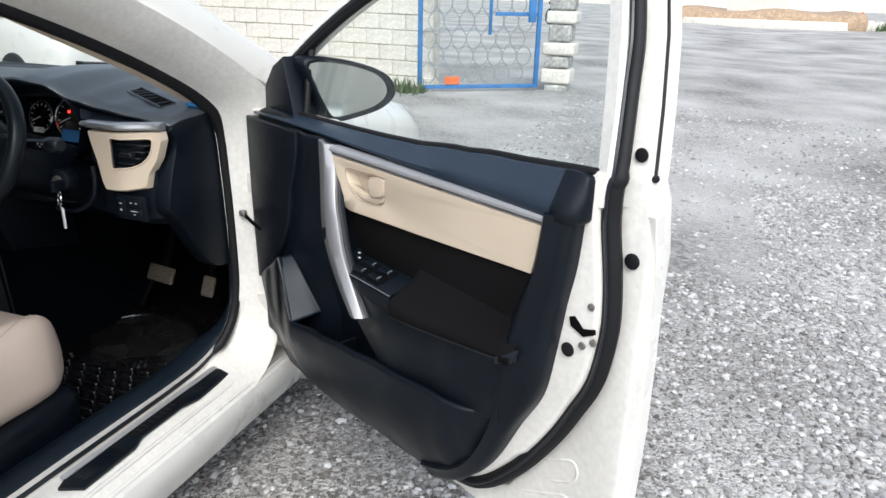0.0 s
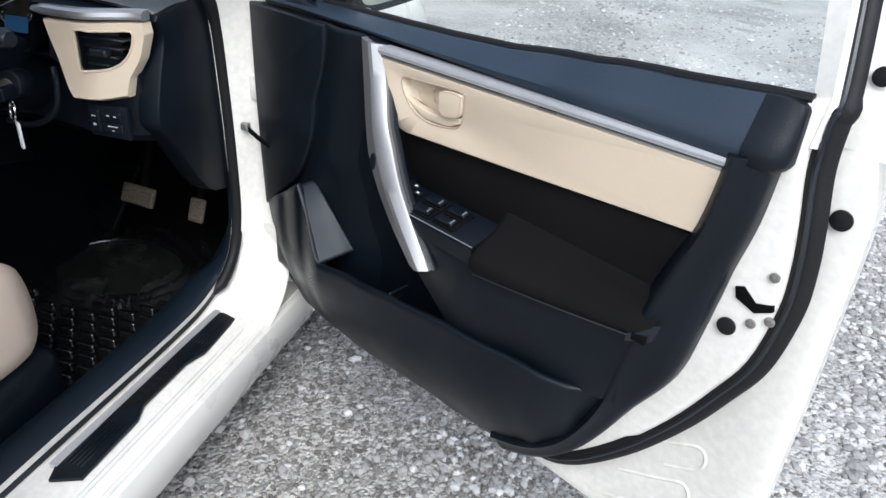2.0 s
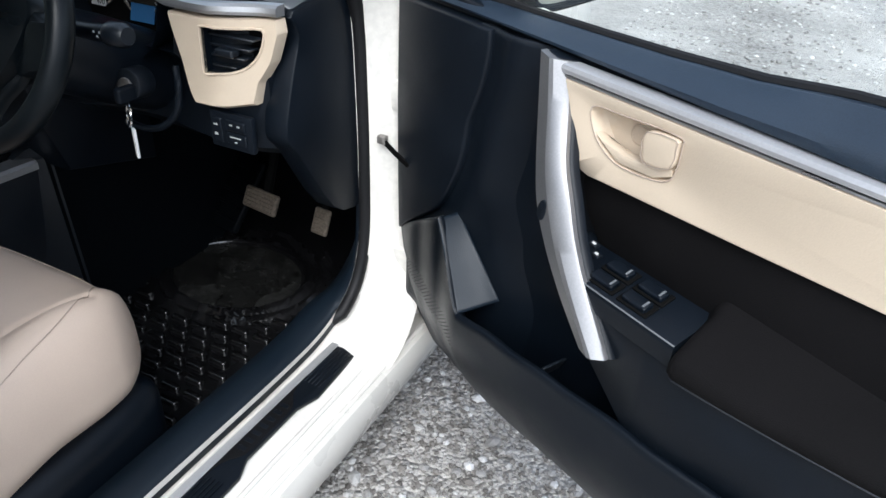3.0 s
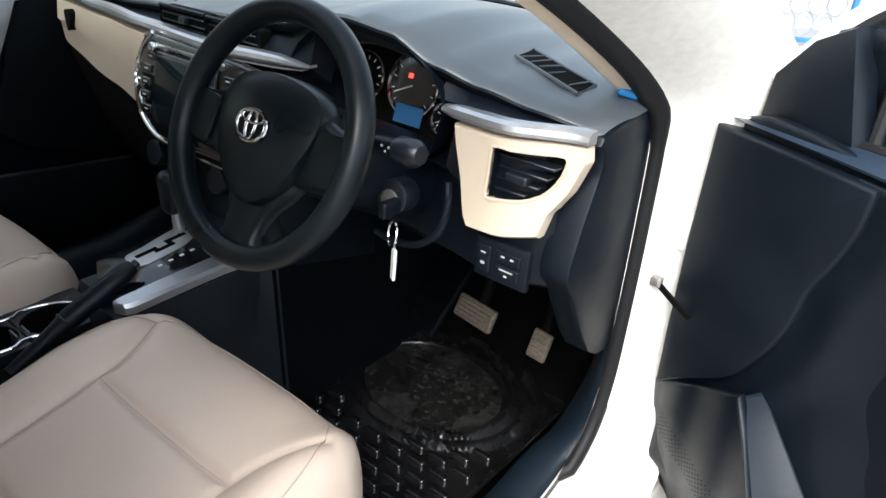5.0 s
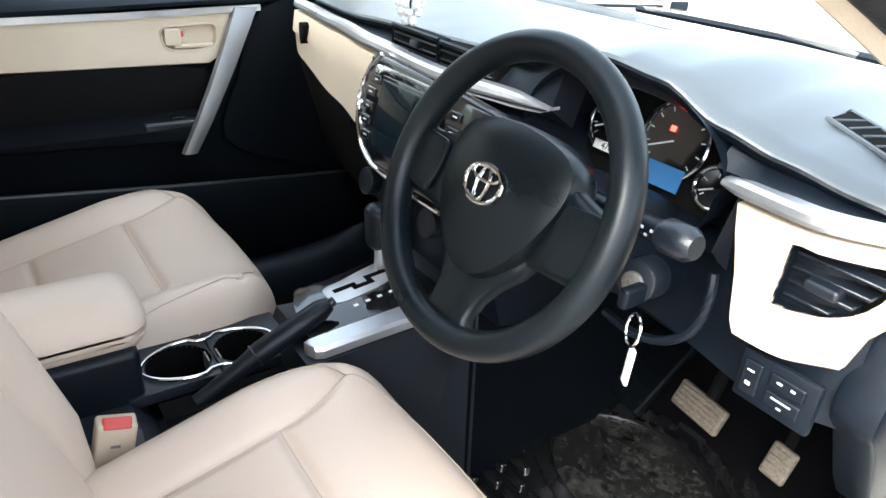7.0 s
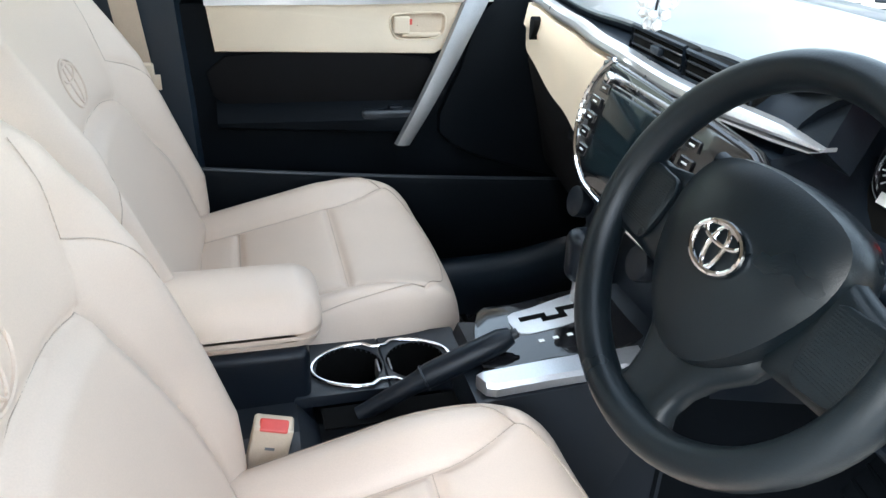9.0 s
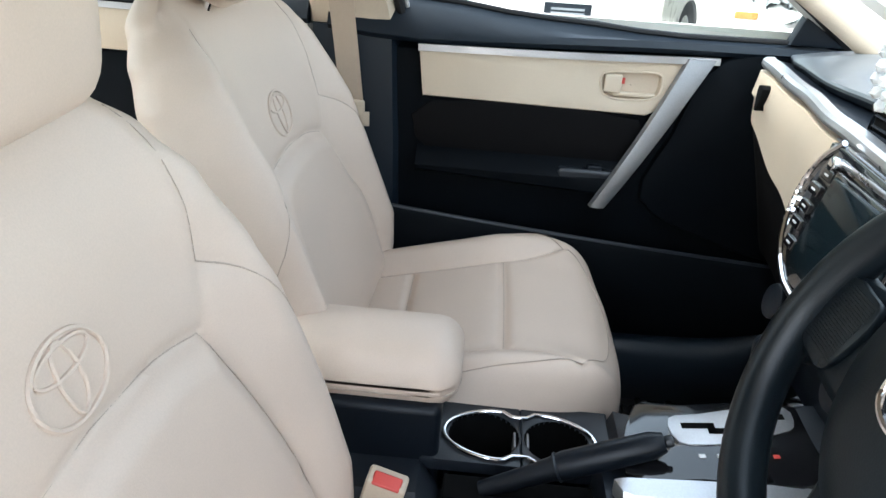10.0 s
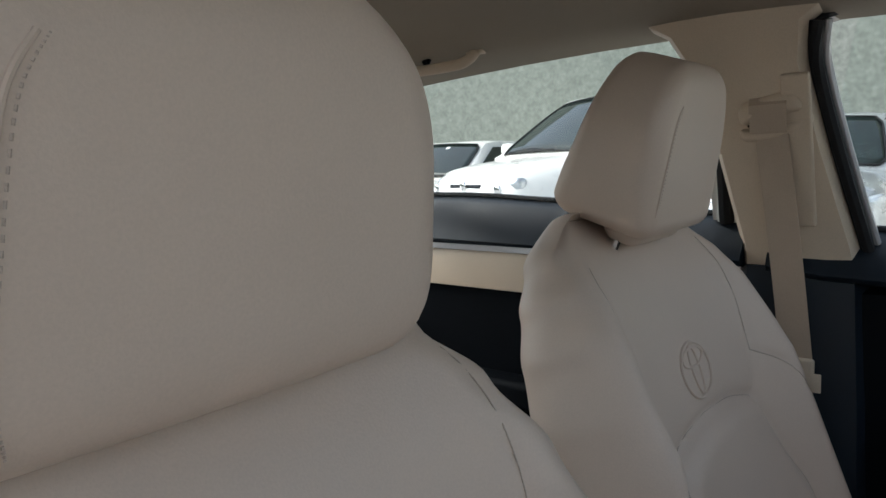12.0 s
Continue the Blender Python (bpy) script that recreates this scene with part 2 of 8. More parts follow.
def prism(pts, a, b, axis="x", bev=0.003, seg=2):
    """A polygon pulled from a to b along an axis. pts: (y, z) for x, (x, z) for y, (x, y) for z."""
    put = {"x": lambda p, d: (d, p[0], p[1]), "y": lambda p, d: (p[0], d, p[1]), "z": lambda p, d: (p[0], p[1], d)}[axis]
    bm = bmesh.new()
    lo = [bm.verts.new(put(p, a)) for p in pts]
    hi = [bm.verts.new(put(p, b)) for p in pts]
    f0, f1 = bm.faces.new(lo), bm.faces.new(hi[::-1])
    n = len(pts)
    for i in range(n):
        bm.faces.new((lo[i], hi[i], hi[(i + 1) % n], lo[(i + 1) % n]))
    bmesh.ops.recalc_face_normals(bm, faces=bm.faces[:])
    if bev:
        rim = list(set(f0.edges[:] + f1.edges[:]))
        bmesh.ops.bevel(bm, geom=rim, offset=bev, segments=seg, profile=0.5, affect="EDGES")
    return bm


def smooth_path(pts, n=8, closed=False):
    """Catmull-Rom through the points, n steps a span."""
    P = [Vector(p) for p in pts]
    k = len(P)
    out = []
    for i in range(k if closed else k - 1):
        p0, p1, p2, p3 = (P[j % k] if closed else P[min(max(j, 0), k - 1)] for j in (i - 1, i, i + 1, i + 2))
        for s in range(n):
            t = s / n
            out.append(0.5 * (2 * p1 + (p2 - p0) * t + (2 * p0 - 5 * p1 + 4 * p2 - p3) * t * t + (3 * p1 - p0 - 3 * p2 + p3) * t ** 3))
    if not closed:
        out.append(P[-1])
    return out


def loft(rings, caps=True, loop=False, ring_closed=True):
    """Skins a row of rings of equal count."""
    bm = bmesh.new()
    R = [[bm.verts.new(p) for p in r] for r in rings]
    k, n = len(R), len(R[0])
    for i in range(k if loop else k - 1):
        a, b = R[i], R[(i + 1) % k]
        for j in range(n if ring_closed else n - 1):
            bm.faces.new((a[j], a[(j + 1) % n], b[(j + 1) % n], b[j]))
    if caps and not loop and ring_closed:
        bm.faces.new(R[0][::-1])
        bm.faces.new(R[-1])
    return bm


def tube(path, r, n=10, closed=False, flat=1.0, up=(0, 0, 1)):
    """A round or flattened rod along a path; r is a number or one for each point. flat squeezes it along up."""
    P = [Vector(p) for p in path]
    k = len(P)
    rad = [r] * k if isinstance(r, (int, float)) else list(r)
    rings = []
    side0 = None
    for i, p in enumerate(P):
        d = (P[(i + 1) % k] - P[i - 1]) if closed else (P[min(i + 1, k - 1)] - P[max(i - 1, 0)])
        d.normalize()
        u = Vector(up)
        s = d.cross(u)
        if s.length < 1e-3:
            s = side0 or d.cross(Vector((1, 0.2, 0)))
        s.normalize()
        if side0 and s.dot(side0) < 0:
            s = -s
        side0 = s
        w = s.cross(d).normalized()
        rings.append([p + rad[i] * (math.cos(a) * s + flat * math.sin(a) * w) for a in (2 * math.pi * j / n for j in range(n))])
    return loft(rings, loop=closed)


def ribbon(path, half, thick, up=(0, 0, 1)):
    """A flat band along a path: half its width sideways, thick along up."""
    P = [Vector(p) for p in path]
    rings = []
    for i, p in enumerate(P):
        d = (P[min(i + 1, len(P) - 1)] - P[max(i - 1, 0)]).normalized()
        s = d.cross(Vector(up)).normalized()
        w = s.cross(d).normalized()
        rings.append([p + s * half + w * thick, p - s * half + w * thick, p - s * half, p + s * half])
    return loft(rings)


def rbox(s, r, n=(8, 8, 8), fn=None):
    """A box of size s round the origin with edges rounded by r, as a fine grid that fn(x, y, z) may bend."""
    h = [q / 2 for q in s]
    r = min(r, *h)
    ax = []
    for i in range(3):
        m = max(2, n[i])
        c = [-(h[i] - r) + 2 * (h[i] - r) * j / m for j in range(m + 1)] if h[i] - r > 1e-6 else [0.0]
        rim = [h[i] - r + r * math.tan(math.pi / 4 * q) for q in (0.25, 0.5, 0.75, 1.0)]
        ax.append([-q for q in rim[::-1]] + c + rim)
    bm, V = bmesh.new(), {}
    L = [len(a) for a in ax]

    def vert(i, j, k):
        if (i, j, k) not in V:
            p = Vector((ax[0][i], ax[1][j], ax[2][k]))
            q = Vector([max(-(h[a] - r), min(h[a] - r, p[a])) for a in range(3)])
            d = p - q
            p = q + d.normalized() * r if d.length > 1e-9 else p
            V[(i, j, k)] = bm.verts.new(fn(*p) if fn else p)
        return V[(i, j, k)]

    for a, b, c in ((0, 1, 2), (1, 2, 0), (2, 0, 1)):
        for end in (0, L[c] - 1):
            for i in range(L[a] - 1):
                for j in range(L[b] - 1):
                    q = []
                    for di, dj in ((0, 0), (1, 0), (1, 1), (0, 1)):
                        idx = [0, 0, 0]
                        idx[a], idx[b], idx[c] = i + di, j + dj, end
                        q.append(vert(*idx))
                    bm.faces.new(q if end else q[::-1])
    return bm


def disc(c, r, thick, axis=(0, 0, 1), n=24, bev=0.0, r2=None):
    """A short cylinder or cone round an axis, from c along the axis."""
    bm = bmesh.new()
    bmesh.ops.create_cone(bm, cap_ends=True, segments=n, radius1=r, radius2=r if r2 is None else r2, depth=thick)
    if bev:
        bmesh.ops.bevel(bm, geom=[e for e in bm.edges if abs(e.verts[0].co.z - e.verts[1].co.z) < 1e-6], offset=bev, segments=2, profile=0.5, affect="EDGES")
    q = Vector((0, 0, 1)).rotation_difference(Vector(axis)).to_matrix().to_4x4()
    return moved(bm, Matrix.Translation(Vector(c) + Vector(axis).normalized() * thick / 2) @ q)


def ring(c, R, r, axis=(0, 0, 1), n=40, m=8, flat=1.0):
    q = Vector((0, 0, 1)).rotation_difference(Vector(axis)).to_matrix()
    return tube([Vector(c) + q @ Vector((R * math.cos(2 * math.pi * i / n), R * math.sin(2 * math.pi * i / n), 0)) for i in range(n)], r, m, True, flat, axis)


def letters(text, size, m, mat, parent, name="lettering", depth=0.0006, label=""):
    cu = bpy.data.curves.new(name, "FONT")
    cu.body, cu.size, cu.extrude, cu.align_x, cu.align_y = text, size, depth, "CENTER", "CENTER"
    tmp = bpy.data.objects.new("tmp", cu)
    scene.collection.objects.link(tmp)
    me = bpy.data.meshes.new_from_object(tmp.evaluated_get(bpy.context.evaluated_depsgraph_get()))
    bpy.data.objects.remove(tmp)
    me.name = name
    me.transform(m)
    me.materials.clear()
    me.materials.append(mat)
    ob = new(name, me)
    ob.parent = parent
    return tagged(ob, label)


def rounded(pts, n=4):
    """A softened closed outline."""
    return [(p.x, p.y) for p in smooth_path([(a, b, 0) for a, b in pts], n, True)]


def lerp_table(rows, x):
    """Linear reading of rows (x, a, b, ...) at x."""
    if x <= rows[0][0]:
        return rows[0][1:]
    for p, q in zip(rows, rows[1:]):
        if x <= q[0]:
            t = (x - p[0]) / (q[0] - p[0])
            t = t * t * (3 - 2 * t)
            return tuple(a + (b - a) * t for a, b in zip(p[1:], q[1:]))
    return rows[-1][1:]


def bump_at(d, w):
    return math.exp(-(d / w) ** 2)


# ---- ground and yard ----
def ground_z(x, y):
    """Level under the car, falling gently to its right, rising far off."""
    d = max(0.0, x - 1.1)
    return -0.085 * (1 - math.exp(-d / 1.1)) + 0.012 * math.sin(1.3 * x + 0.4) * math.sin(0.9 * y) * min(1.0, (abs(x) + abs(y)) / 6)


def build_ground():
    xs = sorted(set([-400, -150, -60, -30, -18] + [i * 0.8 for i in range(-15, 19)] + [18, 30, 60, 150, 400]))
    ys = sorted(set([-400, -150, -60, -30, -18] + [i * 0.8 for i in range(-15, 31)] + [30, 40, 60, 150, 400]))
    bm = bmesh.new()
    V = [[bm.verts.new((x, y, ground_z(x, y))) for x in xs] for y in ys]
    for j in range(len(ys) - 1):
        for i in range(len(xs) - 1):
            bm.faces.new((V[j][i], V[j][i + 1], V[j + 1][i + 1], V[j + 1][i]))
    ob = part("ground", bm, GRAVEL)
    tagged(ob, "pale grey gravel yard with dusty patches", "gravel ground", kind="structure")


def build_pebbles():
    """Loose stones on the part of the yard beside the open door, each a squashed faceted lump."""
    rng = np.random.default_rng(5)
    base = bmesh.new()
    bmesh.ops.create_icosphere(base, subdivisions=1, radius=1.0)
    bv = np.array([v.co[:] for v in base.verts])
    bf = np.array([[v.index for v in f.verts] for f in base.faces])
    base.free()
    fine = ((0.55, 1.9, -1.3, 1.3, 15000, 0.0055), (1.2, 2.6, -0.9, 2.0, 6000, 0.0065))
    coarse = ((0.55, 1.9, -1.3, 1.3, 1500, 0.0095), (1.2, 2.6, -0.9, 2.0, 4200, 0.0105), (2.2, 4.2, -0.6, 4.2, 9000, 0.012), (0.2, 5.0, 1.2, 7.5, 4000, 0.013))
    for label, zones, mt in (("fine dusty brown-grey gravel beside the car, darkened for shade", fine, SHADED_DUSTY_PEBBLE), ("loose grey and white gravel stones lying on the yard", coarse, PEBBLE)):
        scatter_stones(label, zones, mt, rng, bv, bf)


def scatter_stones(label, zones, mt, rng, bv, bf):
    verts, faces, k = [], [], 0
    for x0, x1, y0, y1, count, size in zones:
        for _ in range(count):
            x, y = rng.uniform(x0, x1), rng.uniform(y0, y1)
            s = size * rng.uniform(0.6, 1.1) * (1 + 0.7 * rng.uniform() ** 4)
            q = bv * (1 + rng.uniform(-0.22, 0.22, bv.shape)) * (s * np.array((rng.uniform(0.9, 1.5), rng.uniform(0.8, 1.1), rng.uniform(0.5, 0.8))))
            a = rng.uniform(0, 6.283)
            c, sn = np.cos(a), np.sin(a)
            q = np.stack((q[:, 0] * c - q[:, 1] * sn + x, q[:, 0] * sn + q[:, 1] * c + y, q[:, 2] + ground_z(x, y) + s * 0.25), 1)
            verts.append(q)
            faces.append(bf + k)
            k += len(bv)
    me = bpy.data.meshes.new("gravel_stones")
    me.from_pydata(np.concatenate(verts).tolist(), [], np.concatenate(faces).tolist())
    me.materials.append(mt)
    tagged(new("gravel_stones", me), label, "gravel", kind="stuff")


build_ground()
build_pebbles()


# ---- car shell ----
SIDE = [(0.825, 0.19), (0.855, 0.235), (0.862, 0.33), (0.880, 0.50), (0.885, 0.66), (0.872, 0.86), (0.845, 1.0)]


def side_x(z):
    return lerp_table([(b, a) for a, b in SIDE], z)[0]


def skin(y0, y1, side, low=0.19, top=1.0, thick=0.028, inset=0.0, steps=1):
    """A piece of the body's side between two stations, with the side's curve and a thickness."""
    zs = [low + (top - low) * i / 9 for i in range(10)]
    rings = []
    for i in range(steps + 1):
        y = y0 + (y1 - y0) * i / steps
        out = [(side * (side_x(z) - inset), y, z) for z in zs]
        rings.append(out + [(side * (side_x(z) - inset - thick), y, z) for z in zs[::-1]])
    return loft(rings)


def arch_skin(side, y0, y1, yc, top0, top1, narrow, front):
    """A wing with the wheel's arch cut from its lower edge."""
    rings = []
    for i in range(25):
        t = i / 24
        y = y0 + (y1 - y0) * t
        d = abs(y - yc)
        low = max(0.2, 0.30 + math.sqrt(max(0.0, 0.355 ** 2 - d * d))) if d < 0.355 else 0.2
        top = top0 + (top1 - top0) * t ** 1.6
        pull = narrow * max(0.0, (t - 0.45) / 0.55) ** 2
        zs = [low + (top - low) * k / 9 for k in range(10)]
        o = [(side * (side_x(min(z, 0.98)) - pull - 0.05 * max(0, (z - top + 0.08) / 0.08) ** 2), y, z) for z in zs]
        rings.append(o + [(p[0] - side * 0.03, y, p[2]) for p in o[::-1]])
    return loft(rings)


def build_wheel(body, side, y):
    w = part("wheel", disc((side * 0.70, y, 0.315), 0.11, 0.14, (side, 0, 0), 20, 0.01), STEEL, body, "steel road wheel")
    prof = [(0.19, -0.09), (0.24, -0.10), (0.30, -0.095), (0.315, -0.07), (0.315, 0.07), (0.30, 0.095), (0.24, 0.10), (0.19, 0.09)]
    rings = [[Vector((side * 0.775 + b, y + a * math.cos(q), 0.315 + a * math.sin(q))) for a, b in prof] for q in (2 * math.pi * i / 36 for i in range(36))]
    part("tyre", loft(rings, loop=True), TYRE, w, "black rubber tyre")
    bm = ring((side * 0.86, y, 0.315), 0.185, 0.014, (1, 0, 0), 36, 8)
    for k in range(10):
        a = 2 * math.pi * k / 10
        bm = join(bm, tube([(side * 0.855, y + 0.03 * math.cos(a), 0.315 + 0.03 * math.sin(a)), (side * 0.862, y + 0.185 * math.cos(a), 0.315 + 0.185 * math.sin(a))], 0.014, 6))
    part("rim", join(bm, disc((side * 0.84, y, 0.315), 0.05, 0.025, (side, 0, 0), 20, 0.004)), SILVER, w, "silver spoked rim")


# the doorway on the driver's side: (y, z) of its rim, from the roof's rear forwards, down the pillar and back along the sill
DOORWAY = [(-0.95, 1.335), (-0.75, 1.325), (-0.53, 1.245), (-0.36, 1.175), (-0.21, 1.10), (-0.095, 1.025), (-0.045, 0.95), (-0.032, 0.80), (-0.028, 0.62), (-0.035, 0.49), (-0.075, 0.40),
           (-0.16, 0.352), (-0.30, 0.338), (-0.60, 0.338), (-0.90, 0.345), (-1.02, 0.39), (-1.06, 0.52), (-1.07, 0.80), (-1.05, 1.05), (-1.02, 1.25), (-0.95, 1.335)]


def rim_x(z, inner=0.705):
    """How far out the doorway's rim lies at a height: it leans in with the windows."""
    return inner if z < 0.98 else inner - (z - 0.98) * 0.38


def build_car_body():
    car = thing("car_body", "white saloon car with its driver's door open, standing on gravel", "car")
    # floor, firewall, tunnel
    part("floor_pan", box((0, -1.2, 0.185), (1.42, 3.3, 0.03), 0.005), CARPET, car, "dark carpeted car floor")
    part("firewall", prism([(0.14, 0.18), (0.42, 0.5), (0.45, 0.97), (0.49, 0.97), (0.47, 0.45), (0.2, 0.17)], -0.72, 0.72, "x", 0.004), CARPET, car)
    part("tunnel", prism([(-0.12, 0.2), (-0.10, 0.36), (-0.06, 0.40), (0.06, 0.40), (0.10, 0.36), (0.12, 0.2)], 0.25, -2.2, "y", 0.004), CARPET, car)
    # doorway rim on the driver's side, white, folded outwards from the seal
    P = smooth_path([(0, y, z) for y, z in DOORWAY], 5)
    rings = []
    cy, cz = -0.55, 0.80
    for p in P:
        o = Vector((0, p.y - cy, (p.z - cz))).normalized()
        x0 = rim_x(p.z)
        low = p.z < 0.45
        a = Vector((x0 - 0.012, p.y - o.y * 0.012, p.z - o.z * 0.012))
        b = Vector((x0 + 0.012, p.y, p.z)) if not low else Vector((x0 - 0.022, p.y, p.z - 0.010))
        c = Vector((x0 + 0.055, p.y + o.y * 0.020, p.z + o.z * 0.012)) if not low else Vector((x0 - 0.012, p.y + o.y * 0.010, p.z - 0.024))
        d = Vector((x0 + 0.105, p.y + o.y * 0.055, p.z + o.z * 0.045)) if not low else Vector((x0 + 0.082, p.y + o.y * 0.02, p.z - 0.026))
        e = Vector((x0 + 0.125, p.y + o.y * 0.085, p.z + o.z * 0.075)) if not low else Vector((x0 + 0.118, p.y + o.y * 0.02, p.z - 0.070))
        g = Vector((x0 - 0.02, p.y + o.y * 0.10, p.z + o.z * 0.09))
        rings.append([a, b, c, d, e, g])
    part("doorway_rim", loft(rings, caps=False), INNER_PAINT, car, "white painted door opening rim", sharp=50)
    part("rubber_seal", tube([(rim_x(p.z, 0.70) - (0.022 if p.z < 0.36 else 0.0), p.y, p.z - (0.012 if p.z < 0.36 else 0.0)) for p in P], [0.0135 + 0.0060 * min(1.0, max(0.0, (p.z - 0.93) / 0.08)) for p in P], 10, up=(1, 0, 0)), RUBBER, car, "black rubber door seal")
    # rockers
    for s in (1, -1):
        prof = [(0.70, 0.20), (0.785, 0.165), (0.815, 0.18), (0.832, 0.225), (0.836, 0.262), (0.826, 0.284), (0.79, 0.297), (0.70, 0.302)]
        part("sill", prism([(s * a, b) for a, b in prof], 0.10, -1.95, "y", 0.003), PAINT, car, "white rocker sill")
        part("sill_ridge", tube([(s * 0.812, 0.05, 0.290), (s * 0.812, -1.9, 0.292)], 0.005, 8), PAINT, car)
        part("sill_ridge", tube([(s * 0.789, -0.02, 0.309), (s * 0.789, -0.90, 0.309)], 0.0045, 8), PAINT, car)
        part("front_wing", arch_skin(s, 0.075, 1.35, 0.60, 1.0, 0.74, 0.30, True), PAINT, car, "white front wing")
        part("rear_wing", arch_skin(s, -1.98, -3.0, -2.12, 1.02, 0.95, 0.22, False), PAINT, car, "white rear wing")
        build_wheel(car, s, 0.60)
        build_wheel(car, s, -2.12)
        # pillars outside: screen pillar, centre pillar, rear pillar
        part("windscreen_pillar", tube(smooth_path([(s * 0.79, 0.22, 0.99), (s * 0.765, -0.03, 1.12), (s * 0.70, -0.36, 1.30), (s * 0.635, -0.62, 1.40)], 5), [0.05] * 16, 8, up=(s, 0, 0), flat=0.55), PAINT, car, "white windscreen pillar")
        part("roof_rail", tube(smooth_path([(s * 0.635, -0.62, 1.40), (s * 0.615, -1.2, 1.425), (s * 0.615, -1.8, 1.40), (s * 0.66, -2.25, 1.26), (s * 0.74, -2.62, 1.06)], 5), 0.042, 8), PAINT, car, "white roof rail")
        part("centre_pillar", prism([(-1.05, 0.3), (-1.19, 0.3), (-1.17, 1.03), (-1.05, 1.03)], s * 0.74, s * 0.845, "x", 0.005), PAINT, car, "white centre pillar")
        part("centre_pillar_top", loft([[(s * 0.82, -1.03, 1.0), (s * 0.82, -1.16, 1.0), (s * 0.77, -1.16, 1.0), (s * 0.77, -1.03, 1.0)], [(s * 0.655, -1.03, 1.385), (s * 0.655, -1.15, 1.385), (s * 0.61, -1.15, 1.385), (s * 0.61, -1.03, 1.385)]]), PAINT, car)
    # hinges and check strap on the driver's hinge pillar
    for z in (0.46, 0.80):
        part("hinge", join(box((0.775, 0.0, z), (0.05, 0.04, 0.055), 0.006), disc((0.80, 0.012, z - 0.04), 0.011, 0.08, (0, 0, 1), 12, 0.002)), INNER_PAINT, car, "white painted door hinge")
    strap = part("check_strap", ribbon([(0.742, -0.034, 0.716), (0.775, -0.045, 0.702), (0.835, -0.060, 0.678)], 0.0055, 0.004, (0.3, 0.9, 0.2)), HOLE, car, "greasy black door check strap")
    part("strap_bracket", box((0.742, -0.032, 0.718), (0.018, 0.014, 0.016), 0.003), STEEL, strap)
    # hinge pillar behind the rim, closing the wing
    part("hinge_pillar", prism([(0.01, 0.32), (0.10, 0.30), (0.13, 0.99), (-0.02, 0.99), (0.005, 0.62)], 0.66, 0.83, "x", 0.006), INNER_PAINT, car, "white hinge pillar")
    # bonnet, nose, boot, roof
    rings = []
    for i in range(13):
        t = i / 12
        y = 0.42 + 0.98 * t
        w = 0.78 - 0.16 * t ** 2.5
        zc = 0.985 - 0.20 * t ** 1.9
        rings.append([(x * w, y + 0.06 * (1 - x * x) * t, zc - 0.055 * abs(x) ** 2.2 - 0.012 * bump_at(abs(x) - 0.55, 0.1)) for x in (k / 8 for k in range(-8, 9))])
    part("bonnet", loft(rings, ring_closed=False), PAINT, car, "white bonnet", sharp=60).modifiers.new("thick", "SOLIDIFY").thickness = 0.02
    part("front_bumper", bend(rbox((1.66, 0.36, 0.5), 0.12, (12, 4, 4)), lambda x, y, z: (x, y + 1.26 - 0.30 * abs(x / 0.83) ** 3, z + 0.44)), PAINT, car, "white front bumper")
    part("rear_bumper", bend(rbox((1.68, 0.34, 0.62), 0.12, (12, 4, 4)), lambda x, y, z: (x, y - 2.98 + 0.20 * abs(x / 0.84) ** 3, z + 0.52)), PAINT, car, "white rear bumper")
    part("boot_lid", bend(rbox((1.44, 0.62, 0.10), 0.04, (10, 6, 2)), lambda x, y, z: (x, y - 2.80, z + 1.02 - 0.03 * abs(x / 0.7) ** 3)), PAINT, car, "white boot lid")
    part("cowl", box((0, 0.43, 0.965), (1.40, 0.14, 0.03), 0.006), BLACK, car, "black plastic cowl under the windscreen")
    rings = []
    for i in range(11):
        t = i / 10
        y = -0.58 - 1.50 * t
        arch = 1.445 + 0.035 * math.sin(math.pi * min(1, t * 1.15 + 0.05)) - 0.05 * max(0, t - 0.75) * 4 * 0.3
        rings.append([(x * 0.63, y, arch - 0.055 * abs(x) ** 2.6) for x in (k / 8 for k in range(-8, 9))])
    part("roof", loft(rings, ring_closed=False), PAINT, car, "white roof", sharp=60).modifiers.new("thick", "SOLIDIFY").thickness = 0.015
    rings = []
    for i in range(11):
        t = i / 10
        y = -0.56 - 1.52 * t
        arch = 1.395 + 0.030 * math.sin(math.pi * min(1, t * 1.1 + 0.05))
        rings.append([(x * 0.655, y, arch - 0.075 * abs(x) ** 3.2) for x in (k / 8 for k in range(-8, 9))])
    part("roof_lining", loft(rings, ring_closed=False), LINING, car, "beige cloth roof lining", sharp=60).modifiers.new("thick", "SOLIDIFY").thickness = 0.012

    def screen(name, bottom, top, bow, label):
        rr = []
        for i in range(7):
            t = i / 6
            wb, yb, zb = (a + (b - a) * t for a, b in zip(bottom, top))
            rr.append([(x * wb, yb + bow * (1 - x * x), zb + 0.03 * math.sin(math.pi * t)) for x in (k / 6 for k in range(-6, 7))])
        ob = part(name, loft(rr, ring_closed=False), GLASS, car, label, sharp=80)
        ob.visible_shadow = False

    screen("windscreen", (0.72, 0.36, 0.985), (0.60, -0.60, 1.405), 0.10, "clear curved windscreen")
    screen("rear_screen", (0.66, -2.58, 1.06), (0.58, -2.08, 1.39), -0.05, "clear rear screen")
    part("rear_bulkhead", prism([(-2.2, 0.2), (-2.55, 1.03), (-2.62, 1.03), (-2.3, 0.2)], -0.74, 0.74, "x", 0.004), CARPET, car)
    part("parcel_shelf", box((0, -2.38, 1.00), (1.3, 0.42, 0.03), 0.006), CARPET, car, "dark parcel shelf")
